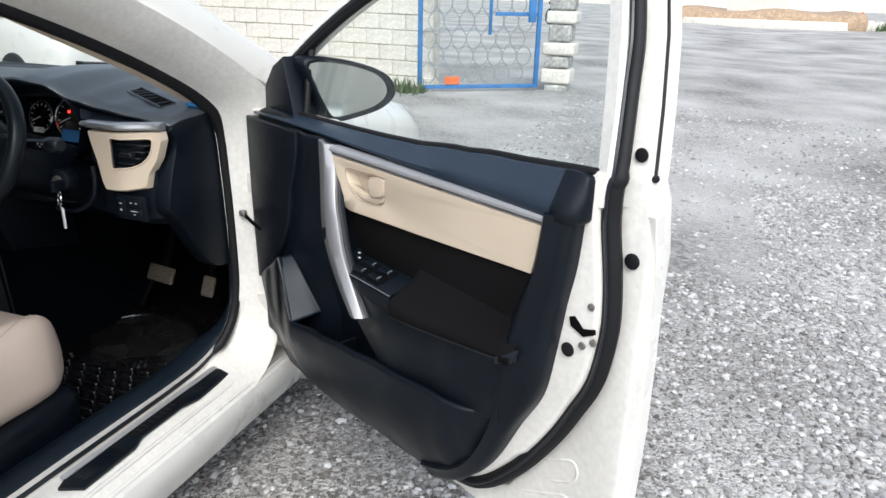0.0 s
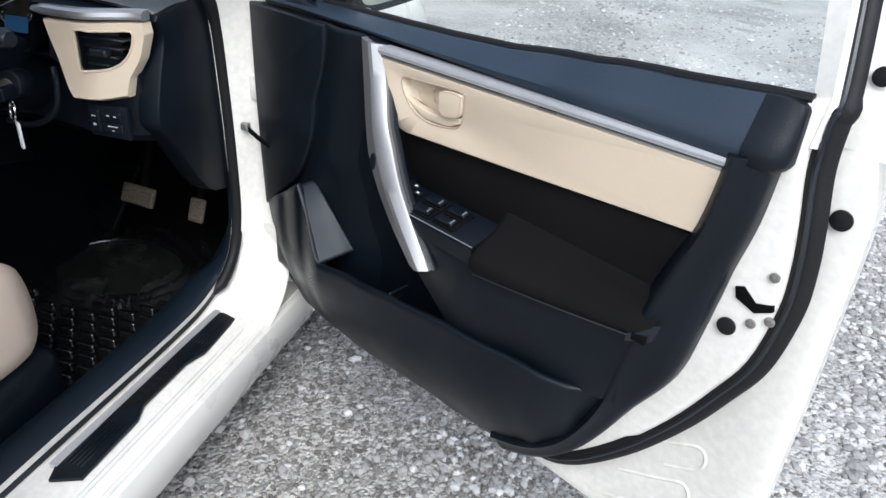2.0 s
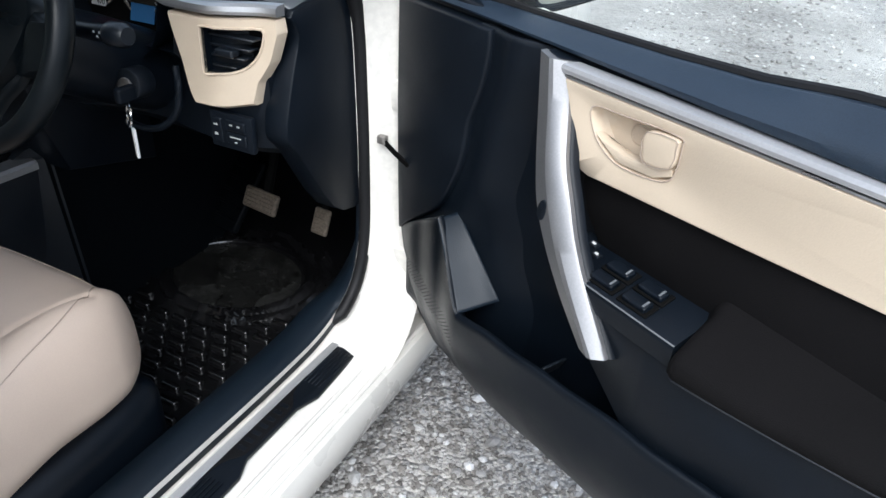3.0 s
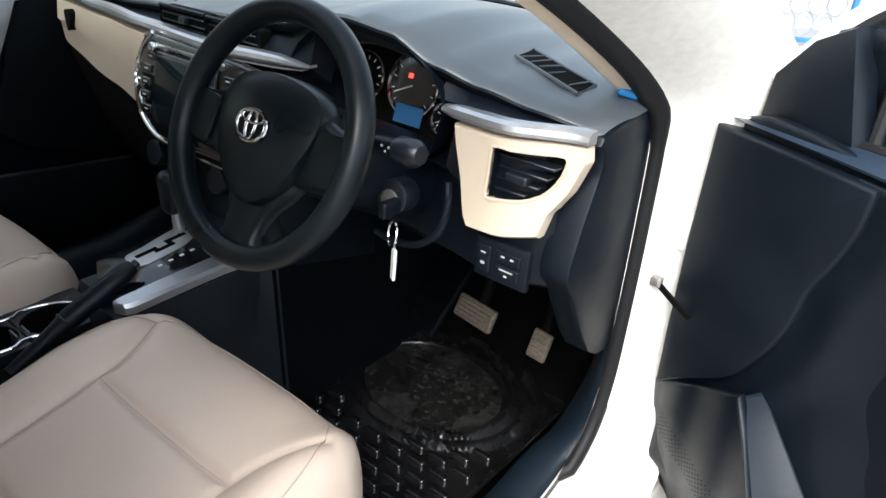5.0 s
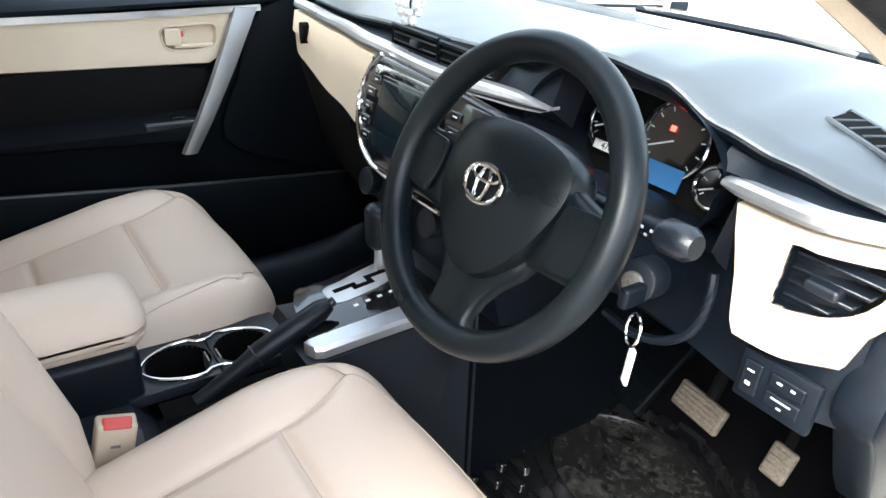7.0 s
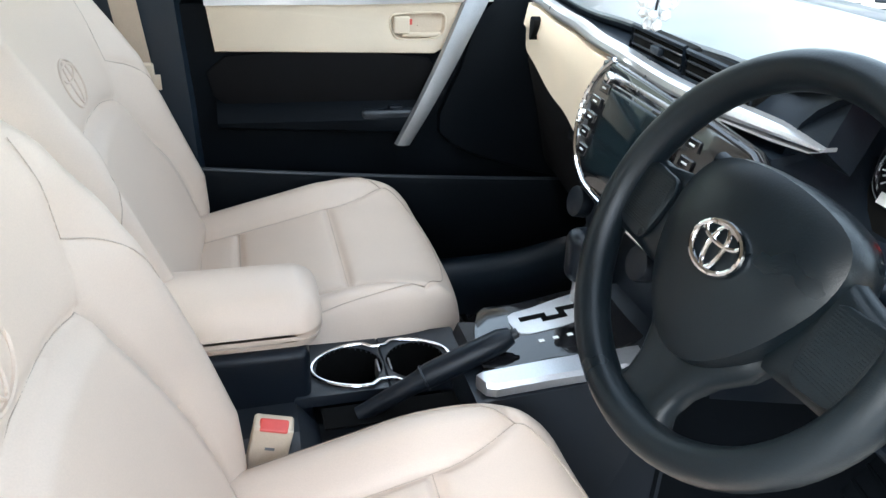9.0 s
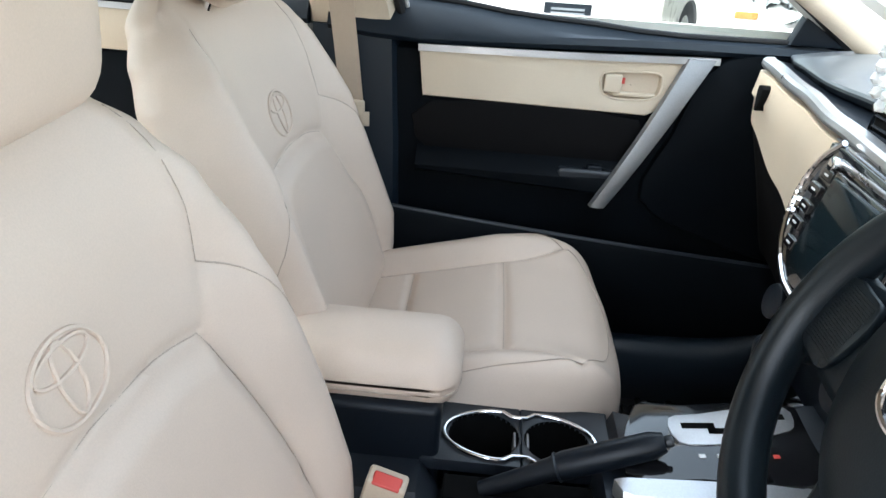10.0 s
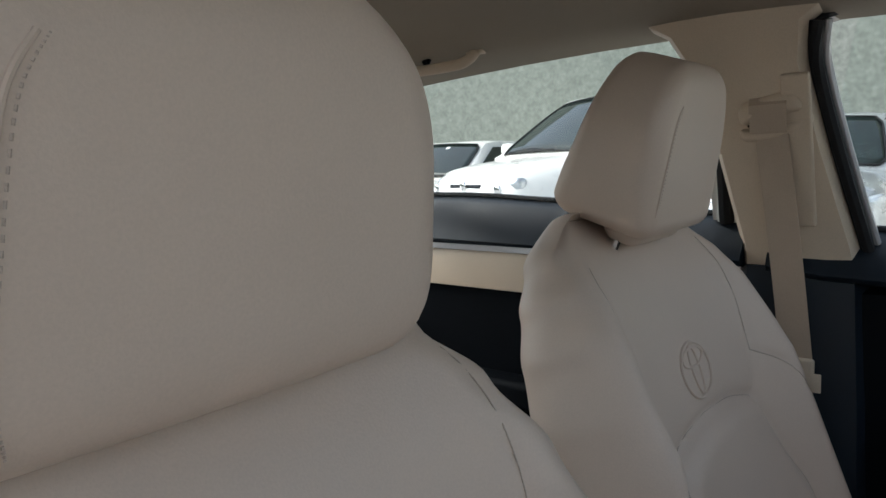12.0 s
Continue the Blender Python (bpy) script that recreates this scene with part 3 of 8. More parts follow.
    part("wiper", tube([(0.45, 0.43, 1.005), (0.1, 0.41, 1.012), (-0.25, 0.42, 1.005)], 0.008, 6), BLACK, car, "black windscreen wiper")
    # trim inside: screen pillars, centre pillars, sill trims, scuff plate
    for s in (1, -1):
        part("pillar_trim", tube(smooth_path([(s * 0.672, -0.02, 0.985), (s * 0.652, -0.085, 1.026), (s * 0.624, -0.222, 1.107), (s * 0.600, -0.340, 1.168), (s * 0.565, -0.50, 1.25), (s * 0.530, -0.66, 1.345)], 6), 0.024, 10, up=(s, 0, 0), flat=0.8), PILLAR_TRIM, car, "beige windscreen pillar trim")
    for s in (1, -1):
        # one moulding: flat along the sill, turning up into the kick panel ahead of the doorway
        line = smooth_path([(0, y, z) for y, z in ((-1.05, 0.338), (-0.60, 0.338), (-0.30, 0.338), (-0.17, 0.350), (-0.085, 0.392), (-0.042, 0.470), (-0.030, 0.56), (-0.026, 0.66))], 6)
        rr = []
        for p in line:
            k = min(1.0, max(0.0, (p.z - 0.345) / 0.11))
            k = k * k * (3 - 2 * k)
            o = Vector((0, k, k - 1.0)).normalized()
            sec = []
            for (xa, da), (xb, db) in (((0.694, 0.014), (0.700, 0.004)), ((0.690, -0.008), (0.694, -0.008)), ((0.678, -0.013), (0.682, -0.004)), ((0.650, -0.016), (0.662, 0.030)), ((0.622, -0.010), (0.640, 0.072)), ((0.612, 0.010), (0.628, 0.110)), ((0.585, 0.118), (0.615, 0.19))):
                d = da + (db - da) * k
                sec.append(Vector((s * (xa + (xb - xa) * k), p.y + o.y * d, p.z + o.z * d)))
            rr.append(sec)
        part("sill_trim", loft(rr, ring_closed=False), LINER, car, "dark blue-black sill and kick panel trim", sharp=60).modifiers.new("thick", "SOLIDIFY").thickness = 0.004
    plate = part("scuff_plate", prism([(0.712, -0.158), (0.764, -0.176), (0.770, -0.30), (0.756, -0.345), (0.756, -0.475), (0.771, -0.51), (0.775, -0.655), (0.728, -0.676), (0.712, -0.64)], 0.308, 0.3165, "z", 0.002), BLACK, car, "black ribbed sill scuff plate")
    plate.location.z = 0.007
    part("scuff_strip", prism([(0.706, -0.165), (0.721, -0.165), (0.721, -0.65), (0.706, -0.65)], 0.3080, 0.3190, "z", 0.0005), STRIP, plate, "bright metal strip")
    for y0 in (-0.170, -0.525):
        for k in range(5):
            part("rib", box((0.726 + 0.008 * k, y0 - 0.060, 0.3175), (0.0030, 0.105, 0.0024), 0.001, 1), BLACK, plate)
    part("scuff_inset", prism(rounded([(0.719, -0.275), (0.728, -0.318), (0.750, -0.350), (0.751, -0.41), (0.750, -0.468), (0.728, -0.502), (0.719, -0.540)], 3), 0.3165, 0.3176, "z", 0.0004), FACET, plate, "dark satin inset")
    for k in range(7):
        part("raised_bar", box((0.735, -0.352 - 0.0185 * k, 0.3180), (0.017, 0.0085, 0.0010), 0.0003, 1), BLACK, plate)
    return car


build_car_body()


# ---- driver's door, open ----
def door_xyz(u, v, z):
    """From along the door, inwards from it and up, to the door's own axes."""
    return (u, -v, z)


def sheet(pts, v0, v1, bev=0.004, seg=2):
    """A panel of the door: a (u, z) outline between two depths."""
    return prism([(u, z) for u, z in pts], -v0, -v1, "y", bev, seg)


def door_plate(out, hole, centre, v0, v1):
    """A flat plate in (u, z) with an opening; both outlines are seen whole from the centre. v0 is its face, v1 its back."""
    c = Vector(centre)

    def reach(pts, a):
        d = Vector((math.cos(a), math.sin(a)))
        best = 0.0
        for p, q in zip(pts, pts[1:] + pts[:1]):
            p, e = Vector(p) - c, Vector(q) - Vector(p)
            den = d.x * e.y - d.y * e.x
            if abs(den) > 1e-12:
                t, k = (p.x * e.y - p.y * e.x) / den, (p.x * d.y - p.y * d.x) / den
                if t > 0 and -1e-6 <= k <= 1 + 1e-6:
                    best = max(best, t)
        return c + d * best
    angles = sorted([2 * math.pi * i / 64 for i in range(64)] + [math.atan2(z - c.y, u - c.x) % (2 * math.pi) for u, z in out])
    ins = [reach(hole, a) for a in angles]
    rim = [reach(out, a) for a in angles]

    def row(pts, v, s=0.0):
        return [Vector(door_xyz(p.x + (c.x - p.x) * s * 0.4, v, p.y + (c.y - p.y) * s)) for p in pts]
    return loft([row(ins, v0 - 0.006), row(ins, v0 - 0.001), row(ins, v0, -0.06), row(rim, v0, 0.04), row(rim, v0 - 0.003), row(rim, v1)], caps=False)


def build_driver_door():
    door = thing("driver_door", "open white front door with black and beige inner panel and silver grip", "car door", m=pose(0.79, 0.02, 0, 0, 0, -29))
    # outer skin and shell
    zs = [0.27, 0.33, 0.45, 0.6, 0.75, 0.88, 0.95, 0.985]
    out = [(-0.075 - (side_x(min(z, 1.0)) - 0.86), z) for z in zs]
    rings = []
    for i in range(15):
        u = 0.02 + 1.105 * i / 14
        rings.append([door_xyz(u, v, z) for v, z in out] + [door_xyz(u, v + 0.022, z) for v, z in out[::-1]])
    part("outer_skin", loft(rings), PAINT, door, "white painted door skin")
    seal = [(0.05, 1.00), (0.015, 0.75), (0.02, 0.45), (0.06, 0.318), (0.30, 0.300), (0.60, 0.312), (0.76, 0.330), (0.836, 0.362), (0.92, 0.448), (0.993, 0.553), (1.040, 0.641), (1.069, 0.706), (1.083, 0.79), (1.082, 0.846), (1.075, 0.901), (1.064, 0.966), (1.063, 1.02), (1.066, 1.045), (1.042, 1.15), (1.020, 1.235), (0.975, 1.330), (0.90, 1.378), (0.80, 1.372)]
    shell = [(p.x - 0.010 * (p.x > 0.7), p.y + 0.010 * (p.y < 0.5)) for p in smooth_path([(u, z, 0) for u, z in seal[:18]], 4)] + [(0.98, 1.02), (0.80, 1.0), (0.55, 0.985), (0.25, 0.98)]
    part("door_shell", sheet(shell, -0.09, 0.000, 0.010, 3), INNER_PAINT, door, "white painted inner door shell")
    low = [(0.50, 0.275), (1.105, 0.275), (1.120, 0.50), (1.122, 0.92), (1.112, 1.00), (1.098, 1.035), (1.03, 1.035), (1.03, 0.66), (0.97, 0.52), (0.88, 0.37), (0.76, 0.305), (0.50, 0.292)]
    part("door_flange", sheet(low, -0.100, -0.038, 0.006), INNER_PAINT, door, "white rear door flange")
    for du, dz in ((0.0, 0.0), (-0.008, -0.080), (-0.022, -0.150)):
        line = [(0.925, 0.462), (0.985, 0.492), (1.022, 0.512), (1.036, 0.508), (1.040, 0.490), (1.028, 0.470), (0.985, 0.446)]
        part("pressing", tube(smooth_path([door_xyz(u + du, -0.0395, z + dz) for u, z in line], 5), 0.0034, 6), INNER_PAINT, door)

    def lean(v, z):
        return v - max(0.0, z - 1.03) * 0.36
    # rubber seal round the shell
    sp = smooth_path([door_xyz(u, lean(-0.020, z), z) for u, z in seal], 6)
    part("rubber_seal", tube(sp, [0.0165 if p.z < 1.04 else 0.0135 for p in sp], 10, up=(0, 1, 0), flat=0.85), RUBBER, door, "black rubber door seal")
    part("seal_lip", tube([p + Vector((0, -0.013, 0)) for p in sp], 0.0035, 6), SOFT_BLACK, door)
    # window frame: rear upright, sloping front, top
    rings = []
    for z, ug, us, ur in ((0.99, 1.046, 1.060, 1.104), (1.04, 1.038, 1.066, 1.106), (1.13, 1.013, 1.046, 1.083), (1.228, 0.983, 1.016, 1.054), (1.30, 0.955, 0.990, 1.026), (1.365, 0.915, 0.955, 0.985)):
        rings.append([Vector(door_xyz(u, lean(v, z), z)) for u, v in ((ug, -0.030), (ug, -0.008), (us - 0.008, -0.002), (us, -0.006), (us + 0.003, -0.034), (ur - 0.006, -0.040), (ur, -0.050), (ur, -0.085), (ug, -0.070))])
    part("window_post", loft(rings), INNER_PAINT, door, "white window post")
    part("edge_rubber", tube([r[6] + Vector((0.001, 0, 0)) for r in rings[1:]], 0.0026, 6), RUBBER, door)
    part("edge_stop", disc(door_xyz(1.103, -0.058, 1.036), 0.006, 0.008, (0.6, -0.6, 0), 12, 0.002), RUBBER, door)
    top = smooth_path([door_xyz(0.03, -0.03, 1.03), door_xyz(0.10, lean(-0.03, 1.13), 1.13), door_xyz(0.30, lean(-0.03, 1.265), 1.265), door_xyz(0.52, lean(-0.03, 1.345), 1.345), door_xyz(0.80, lean(-0.03, 1.378), 1.378), door_xyz(0.95, lean(-0.03, 1.365), 1.365)], 6)
    part("window_frame", tube(top, 0.026, 8, up=(0, 1, 0)), INNER_PAINT, door, "white window frame")
    part("frame_rubber", tube([p + Vector((0.012, -0.022, -0.012)) for p in top], 0.014, 8, up=(0, 1, 0)), RUBBER, door, "black window rubber")
    def pad_z(u):
        """Height of the panel's top edge along the glass."""
        return lerp_table([(0.0, 0.988), (0.25, 0.997), (0.40, 0.999), (0.50, 1.001), (0.60, 1.005), (0.75, 1.018), (0.85, 1.027), (1.06, 1.038)], u)[0]
    # the pane
    g = [(0.11, 0.985), (0.6, 0.99), (1.042, 1.02), (0.995, 1.2), (0.93, 1.35), (0.80, 1.365), (0.52, 1.335), (0.30, 1.255), (0.12, 1.12)]
    bm = bmesh.new()
    bm.faces.new([bm.verts.new(door_xyz(u, lean(-0.028, z), z)) for u, z in g])
    pane = part("window_pane", bm, GLASS_TINT, door, "clear door window")
    pane.visible_shadow = False
    for k, (w, h) in enumerate(((0.034, 0.006), (0.046, 0.0035), (0.040, 0.0035), (0.036, 0.0035), (0.044, 0.0035), (0.030, 0.0035))):
        part("glass_mark", box(door_xyz(0.945 - 0.002 * k, lean(-0.026, 1.125 - 0.008 * k), 1.125 - 0.008 * k), (w * 0.8, 0.0006, h * 0.8), 0), ETCH, pane)
    part("waist_rubber", tube([door_xyz(u, -0.008, pad_z(u) + 0.001) for u in (0.05 + 0.045 * k for k in range(23))], 0.0065, 8), RUBBER, door, "black waist seal")
    # sail panel and mirror
    part("sail_panel", sheet([(0.035, 0.985), (0.18, 0.992), (0.135, 1.125), (0.085, 1.10), (0.04, 1.05)], -0.03, 0.012, 0.005), BLACK, door, "black mirror sail panel")
    part("run_channel", tube([door_xyz(0.182, -0.018, 0.985), door_xyz(0.168, lean(-0.018, 1.09), 1.09), door_xyz(0.150, lean(-0.018, 1.16), 1.16)], 0.008, 8), RUBBER, door)
    # mirror: the glass is turned a little towards the driver
    gl = rounded([(-0.042, 1.112), (-0.118, 1.110), (-0.203, 1.083), (-0.226, 1.042), (-0.198, 1.010), (-0.142, 0.992), (-0.090, 0.985), (-0.070, 1.012), (-0.050, 1.064)], 4)
    mv, mz = -0.131, 1.045

    def mirror_ring(s, push, hold=0.0):
        """The glass's outline swollen by s, moved forwards by push, its inner edge held back."""
        return [Vector(door_xyz(0.185 + 0.30 * (-(v - mv) * s + 0.085) - push - 0.10 * (z - mz) * s, mv + 0.006 + (v - mv) * s + hold * (1 if v > -0.08 else 0.4), mz + (z - mz) * s)) for v, z in gl]
    mirror = part("wing_mirror", loft([mirror_ring(0.95, 0.012), mirror_ring(0.99, -0.003), mirror_ring(1.06, -0.006), mirror_ring(1.13, -0.002), mirror_ring(1.16, 0.014), mirror_ring(1.14, 0.045, 0.008), mirror_ring(1.0, 0.09, 0.012), mirror_ring(0.62, 0.125, 0.015)]), BLACK, door, "black wing mirror housing", sharp=45)
    part("mirror_arm", bend(rbox((0.11, 0.09, 0.045), 0.018, (4, 4, 2)), lambda x, y, z: (0.115 + x, 0.040 + y, 1.004 + z - 0.1 * y)), BLACK, mirror)
    part("mirror_glass", loft([mirror_ring(0.965, 0.010), mirror_ring(0.96, 0.006)]), MIRROR, mirror, "mirror glass")

    # inner panel, lower layer
    base = rounded([(0.012, 0.985), (0.0, 0.75), (0.005, 0.50), (0.025, 0.40), (0.085, 0.345), (0.30, 0.330), (0.56, 0.335), (0.74, 0.350), (0.825, 0.385), (0.88, 0.46), (0.925, 0.56), (0.975, 0.64), (1.005, 0.75), (1.022, 0.88), (1.028, 0.95), (1.015, 0.978), (0.95, 0.985), (0.60, 0.985), (0.30, 0.985)], 4)
    part("inner_panel", sheet(base, -0.005, 0.028, 0.008, 3), BLACK, door, "black moulded inner door panel")
    # top pad that slopes up to the glass
    def pad_ring(u, grow=0.0, shrink=0.0):
        t = (u - 0.02) / 1.035
        ztop = pad_z(u) - shrink * 0.5
        zlow = 0.985 - 0.010 * t - 0.016 * t * t + shrink * 0.6
        deep = 0.040 + 0.002 * t + grow - shrink
        gap = ztop - zlow
        return [Vector(door_xyz(u, v, z)) for v, z in ((-0.004, ztop + grow), (0.012, ztop + 0.001 + grow), (deep - 0.010, zlow + 0.52 * gap), (deep, zlow + 0.30 * gap), (deep - 0.001, zlow + 0.08 * gap), (deep - 0.012, zlow - 0.003), (-0.004, zlow - 0.003))]
    part("top_pad", loft([pad_ring(0.02 + 0.985 * i / 26) for i in range(27)]), PAD, door, "dark soft door top pad", sharp=50)
    part("pad_end", loft([pad_ring(u, 0.0012, k) for u, k in ((0.998, 0.0), (1.012, 0.0), (1.026, 0.002), (1.036, 0.007), (1.042, 0.014), (1.044, 0.022))]), BLACK, door, "black pad end cap", sharp=50)
    # rear border of the panel: a ridge, a hollow and a rolled outer edge
    outer = smooth_path([(u, z, 0) for u, z in ((1.034, 0.975), (1.028, 0.892), (1.014, 0.817), (1.001, 0.726), (0.983, 0.64), (0.938, 0.558), (0.894, 0.471), (0.851, 0.408), (0.799, 0.361), (0.733, 0.327))], 5)
    ridge = smooth_path([(u, z, 0) for u, z in ((0.998, 0.975), (0.986, 0.885), (0.962, 0.810), (0.938, 0.720), (0.922, 0.64), (0.905, 0.556), (0.868, 0.475), (0.825, 0.420), (0.775, 0.385), (0.715, 0.362))], 5)
    rr = []
    for o, r in zip(outer, ridge):
        d = o - r
        rr.append([Vector(door_xyz(q.x, v, q.y)) for q, v in ((r - d * 0.40, 0.020), (r - d * 0.34, 0.040), (r - d * 0.10, 0.050), (r, 0.0525), (r + d * 0.10, 0.050), (r + d * 0.35, 0.0415), (r + d * 0.65, 0.0375), (r + d * 0.88, 0.033), (r + d * 0.98, 0.024), (o, 0.012), (o, -0.004), (r, -0.004))])
    part("panel_border", loft(rr), BLACK, door, "black moulded panel border", sharp=60)
    # beige inlay with silver strip; both lean in towards the hinge
    def tilt(bm):
        return bend(bm, lambda x, y, z: (x, y - 0.024 * (0.74 - x), z))
    top_e = [(0.392, 0.955), (0.70, 0.9535), (1.000, 0.9525)]
    low_e = [(0.980, 0.868), (0.70, 0.855), (0.47, 0.846), (0.445, 0.852), (0.425, 0.875)]
    bowl = rounded([(0.463, 0.934), (0.512, 0.939), (0.588, 0.9415), (0.596, 0.930), (0.592, 0.893), (0.565, 0.881), (0.512, 0.8795), (0.476, 0.900)], 4)
    part("beige_inlay", tilt(door_plate(top_e + low_e, bowl, (0.530, 0.910), 0.047, 0.02)), BEIGE, door, "beige plastic inlay", sharp=50)

    def strip_row(prof):
        rr = []
        for i in range(25):
            u = 0.385 + 0.617 * i / 24
            z = 0.9600 - 0.0025 * i / 24
            v = 0.056 - 0.015 * i / 24
            rr.append([Vector(door_xyz(u, a + v, b + z)) for a, b in prof])
        return loft(rr)
    part("silver_strip", strip_row(((-0.020, 0.0125), (-0.004, 0.0118), (-0.0005, 0.0100), (0.0015, 0.0055), (0.001, 0.0005), (-0.020, 0.0))), STRIP, door, "bright silver trim strip", sharp=25)
    part("strip_groove", strip_row(((-0.020, 0.0004), (-0.0035, 0.0004), (-0.0035, -0.0022), (-0.020, -0.0022))), HOLE, door)
    part("chrome_line", strip_row(((-0.020, -0.0020), (-0.0005, -0.0020), (-0.0005, -0.0046), (-0.020, -0.0048))), SILVER, door)
    # handle bowl
    bc = Vector((0.526, 0.908))

    def bowl_ring(s, v, dz=0.0):
        return [Vector(door_xyz(bc.x + (u - bc.x) * s, v, bc.y + (z - bc.y) * s + dz)) for u, z in bowl]
    bowlp = part("handle_bowl", tilt(loft([bowl_ring(1.002, 0.0475), bowl_ring(0.975, 0.045), bowl_ring(0.95, 0.034, 0.001), bowl_ring(0.88, 0.0255, 0.002), bowl_ring(0.5, 0.0245, 0.002), bowl_ring(0.02, 0.0245, 0.002)], caps=False)), BEIGE, door, "recessed beige handle bowl", sharp=60)
    # Darker outline drawn in for the shade at the bowl's edge; not a seam.
    part("bowl_shade_line", tilt(tube(bowl_ring(1.0, 0.0472), 0.0009, 6, closed=True, up=(0, 1, 0))), SEAM, bowlp)
    # the lower lip of the bowl, a shelf that closes it towards the lever
    lip = [(0.470, 0.908), (0.486, 0.8995), (0.520, 0.8935), (0.560, 0.8950), (0.590, 0.9030), (0.591, 0.894), (0.565, 0.8825), (0.512, 0.8810), (0.477, 0.9005)]
    part("bowl_ledge", tilt(sheet(lip, 0.030, 0.0465, 0.002)), BEIGE, bowlp, "beige lower lip of the bowl")
    lev = [(0.552, 0.9350), (0.590, 0.9385), (0.5935, 0.930), (0.590, 0.905), (0.556, 0.899), (0.549, 0.915)]
    part("door_lever", tilt(sheet(rounded(lev, 3), 0.036, 0.0530, 0.0030, 3)), BEIGE, bowlp, "beige door lever")
    part("lever_line", tilt(tube([door_xyz(u, 0.0532, z) for u, z in rounded(lev, 2)], 0.0006, 6, True, up=(0, 1, 0))), SEAM, bowlp)
    part("lock_mark", tilt(box(door_xyz(0.5475, 0.043, 0.917), (0.002, 0.010, 0.012), 0.0005)), RED, bowlp)
    part("screw_cover", tilt(join(disc(door_xyz(0.522, 0.0245, 0.915), 0.0115, 0.0015, (0, -1, 0), 20, 0.0005), ring(door_xyz(0.522, 0.025, 0.915), 0.013, 0.0007, (0, -1, 0), 24, 6))), PILLAR_TRIM, bowlp)
    # cloth insert, flowing out into the padded armrest
    ins = [(0.452, 0.846), (0.70, 0.852), (0.98, 0.866), (0.970, 0.80), (0.945, 0.715), (0.70, 0.735), (0.66, 0.748), (0.50, 0.752), (0.466, 0.79), (0.452, 0.825)]
    part("cloth_insert", sheet(ins, 0.02, 0.038, 0.004), FABRIC, door, "black cloth door insert")
    rings = []
    for i in range(41):
        t = i / 40
        u = 0.672 + 0.285 * t
        soft = 1.0 - max(0.0, 1.0 - t / 0.07) ** 2.2
        dep = 0.040 + (0.078 - 0.052 * t ** 1.3) * (0.40 + 0.60 * soft)
        zb = 0.706 + 0.004 * t + 0.030 * (1.0 - soft)
        zt = 0.790 - 0.010 * t - 0.030 * (1.0 - soft)
        rings.append([Vector(door_xyz(u, v, z)) for v, z in ((0.030, zt), (0.040, zt - 0.006), (0.047, zt - 0.020), (dep - 0.024, zt - 0.040), (dep - 0.008, zt - 0.050), (dep - 0.001, zt - 0.060), (dep - 0.001, zb + 0.008), (dep - 0.006, zb + 0.001), (dep - 0.014, zb - 0.002), (0.030, zb - 0.002))])
    arm = part("armrest", loft(rings), FABRIC, door, "black padded armrest", sharp=60)
    part("armrest_seam", tube([r[7] + Vector((0, 0.0005, -0.0008)) for r in rings[1:]], 0.0014, 6), SOFT_BLACK, arm)
    part("pull_notch", loft([[Vector(door_xyz(*p)) for p in q] for q in (((0.930, 0.058, 0.700), (0.930, 0.070, 0.702), (0.932, 0.072, 0.716), (0.934, 0.058, 0.724)), ((0.962, 0.052, 0.712), (0.962, 0.064, 0.714), (0.966, 0.066, 0.728), (0.966, 0.052, 0.736)))]), SOFT_BLACK, arm, "dark pull notch")
    part("notch_hollow", box(door_xyz(0.948, 0.069, 0.715), (0.020, 0.006, 0.010), 0.001), HOLE, arm)
    # switch console in front of the armrest: a shelf that falls a little towards the cabin
    rings = []
    for i in range(21):
        t = i / 20
        u = 0.470 + 0.212 * t
        dep = 0.062 + 0.043 * min(1.0, t / 0.35)
        edge = 0.7425
        rings.append([Vector(door_xyz(u, v, z)) for v, z in ((0.02, edge + 0.018), (0.040, edge + 0.0145), (dep - 0.006, edge + 0.002), (dep - 0.002, edge), (dep, edge - 0.004), (dep - 0.002, edge - 0.03), (0.02, edge - 0.04))])
    con = part("switch_console", loft(rings), BLACK, door, "black window switch console", sharp=30)
    part("console_line", tube([r[3] + Vector((0, -0.001, 0.0008)) for r in rings[6:]], 0.0011, 6), GREY_MARK, con)
    lean_c = math.degrees(math.atan2(0.0145, 0.06))
    for k in range(2):
        for w in range(2):
            c = pose(0.558 + 0.052 * k, -0.059 - 0.026 * w, 0.7545 - 0.0058 * w, lean_c)
            part("switch_well", moved(rbox((0.046, 0.024, 0.003), 0.0012, (2, 2, 1)), c), HOLE, con, "dark recess round a switch")
            part("window_switch", moved(bend(rbox((0.036, 0.017, 0.010), 0.003, (4, 2, 2)), lambda x, y, z: (x, y, z + 5.0 * x * x)), c @ pose(0, 0, 0.002)), BLACK, con, "black rocker switch")
            part("switch_mark", moved(box((0.013, 0, 0.0080), (0.003, 0.011, 0.0008), 0.0002, 1), c), GREY_MARK, con)
    for k in range(3):
        c = pose(0.497 + 0.017 * (k % 2), -0.046 - 0.012 * k, 0.7575 - 0.0028 * k, lean_c)
        part("lock_switch", moved(box((0, 0, 0), (0.014, 0.010, 0.005), 0.0015), c), SOFT_BLACK, con)
        part("white_mark", moved(box((0, 0, 0.0028), (0.006, 0.0035, 0.0006), 0.0001, 1), c), WHITE_MARK, con)
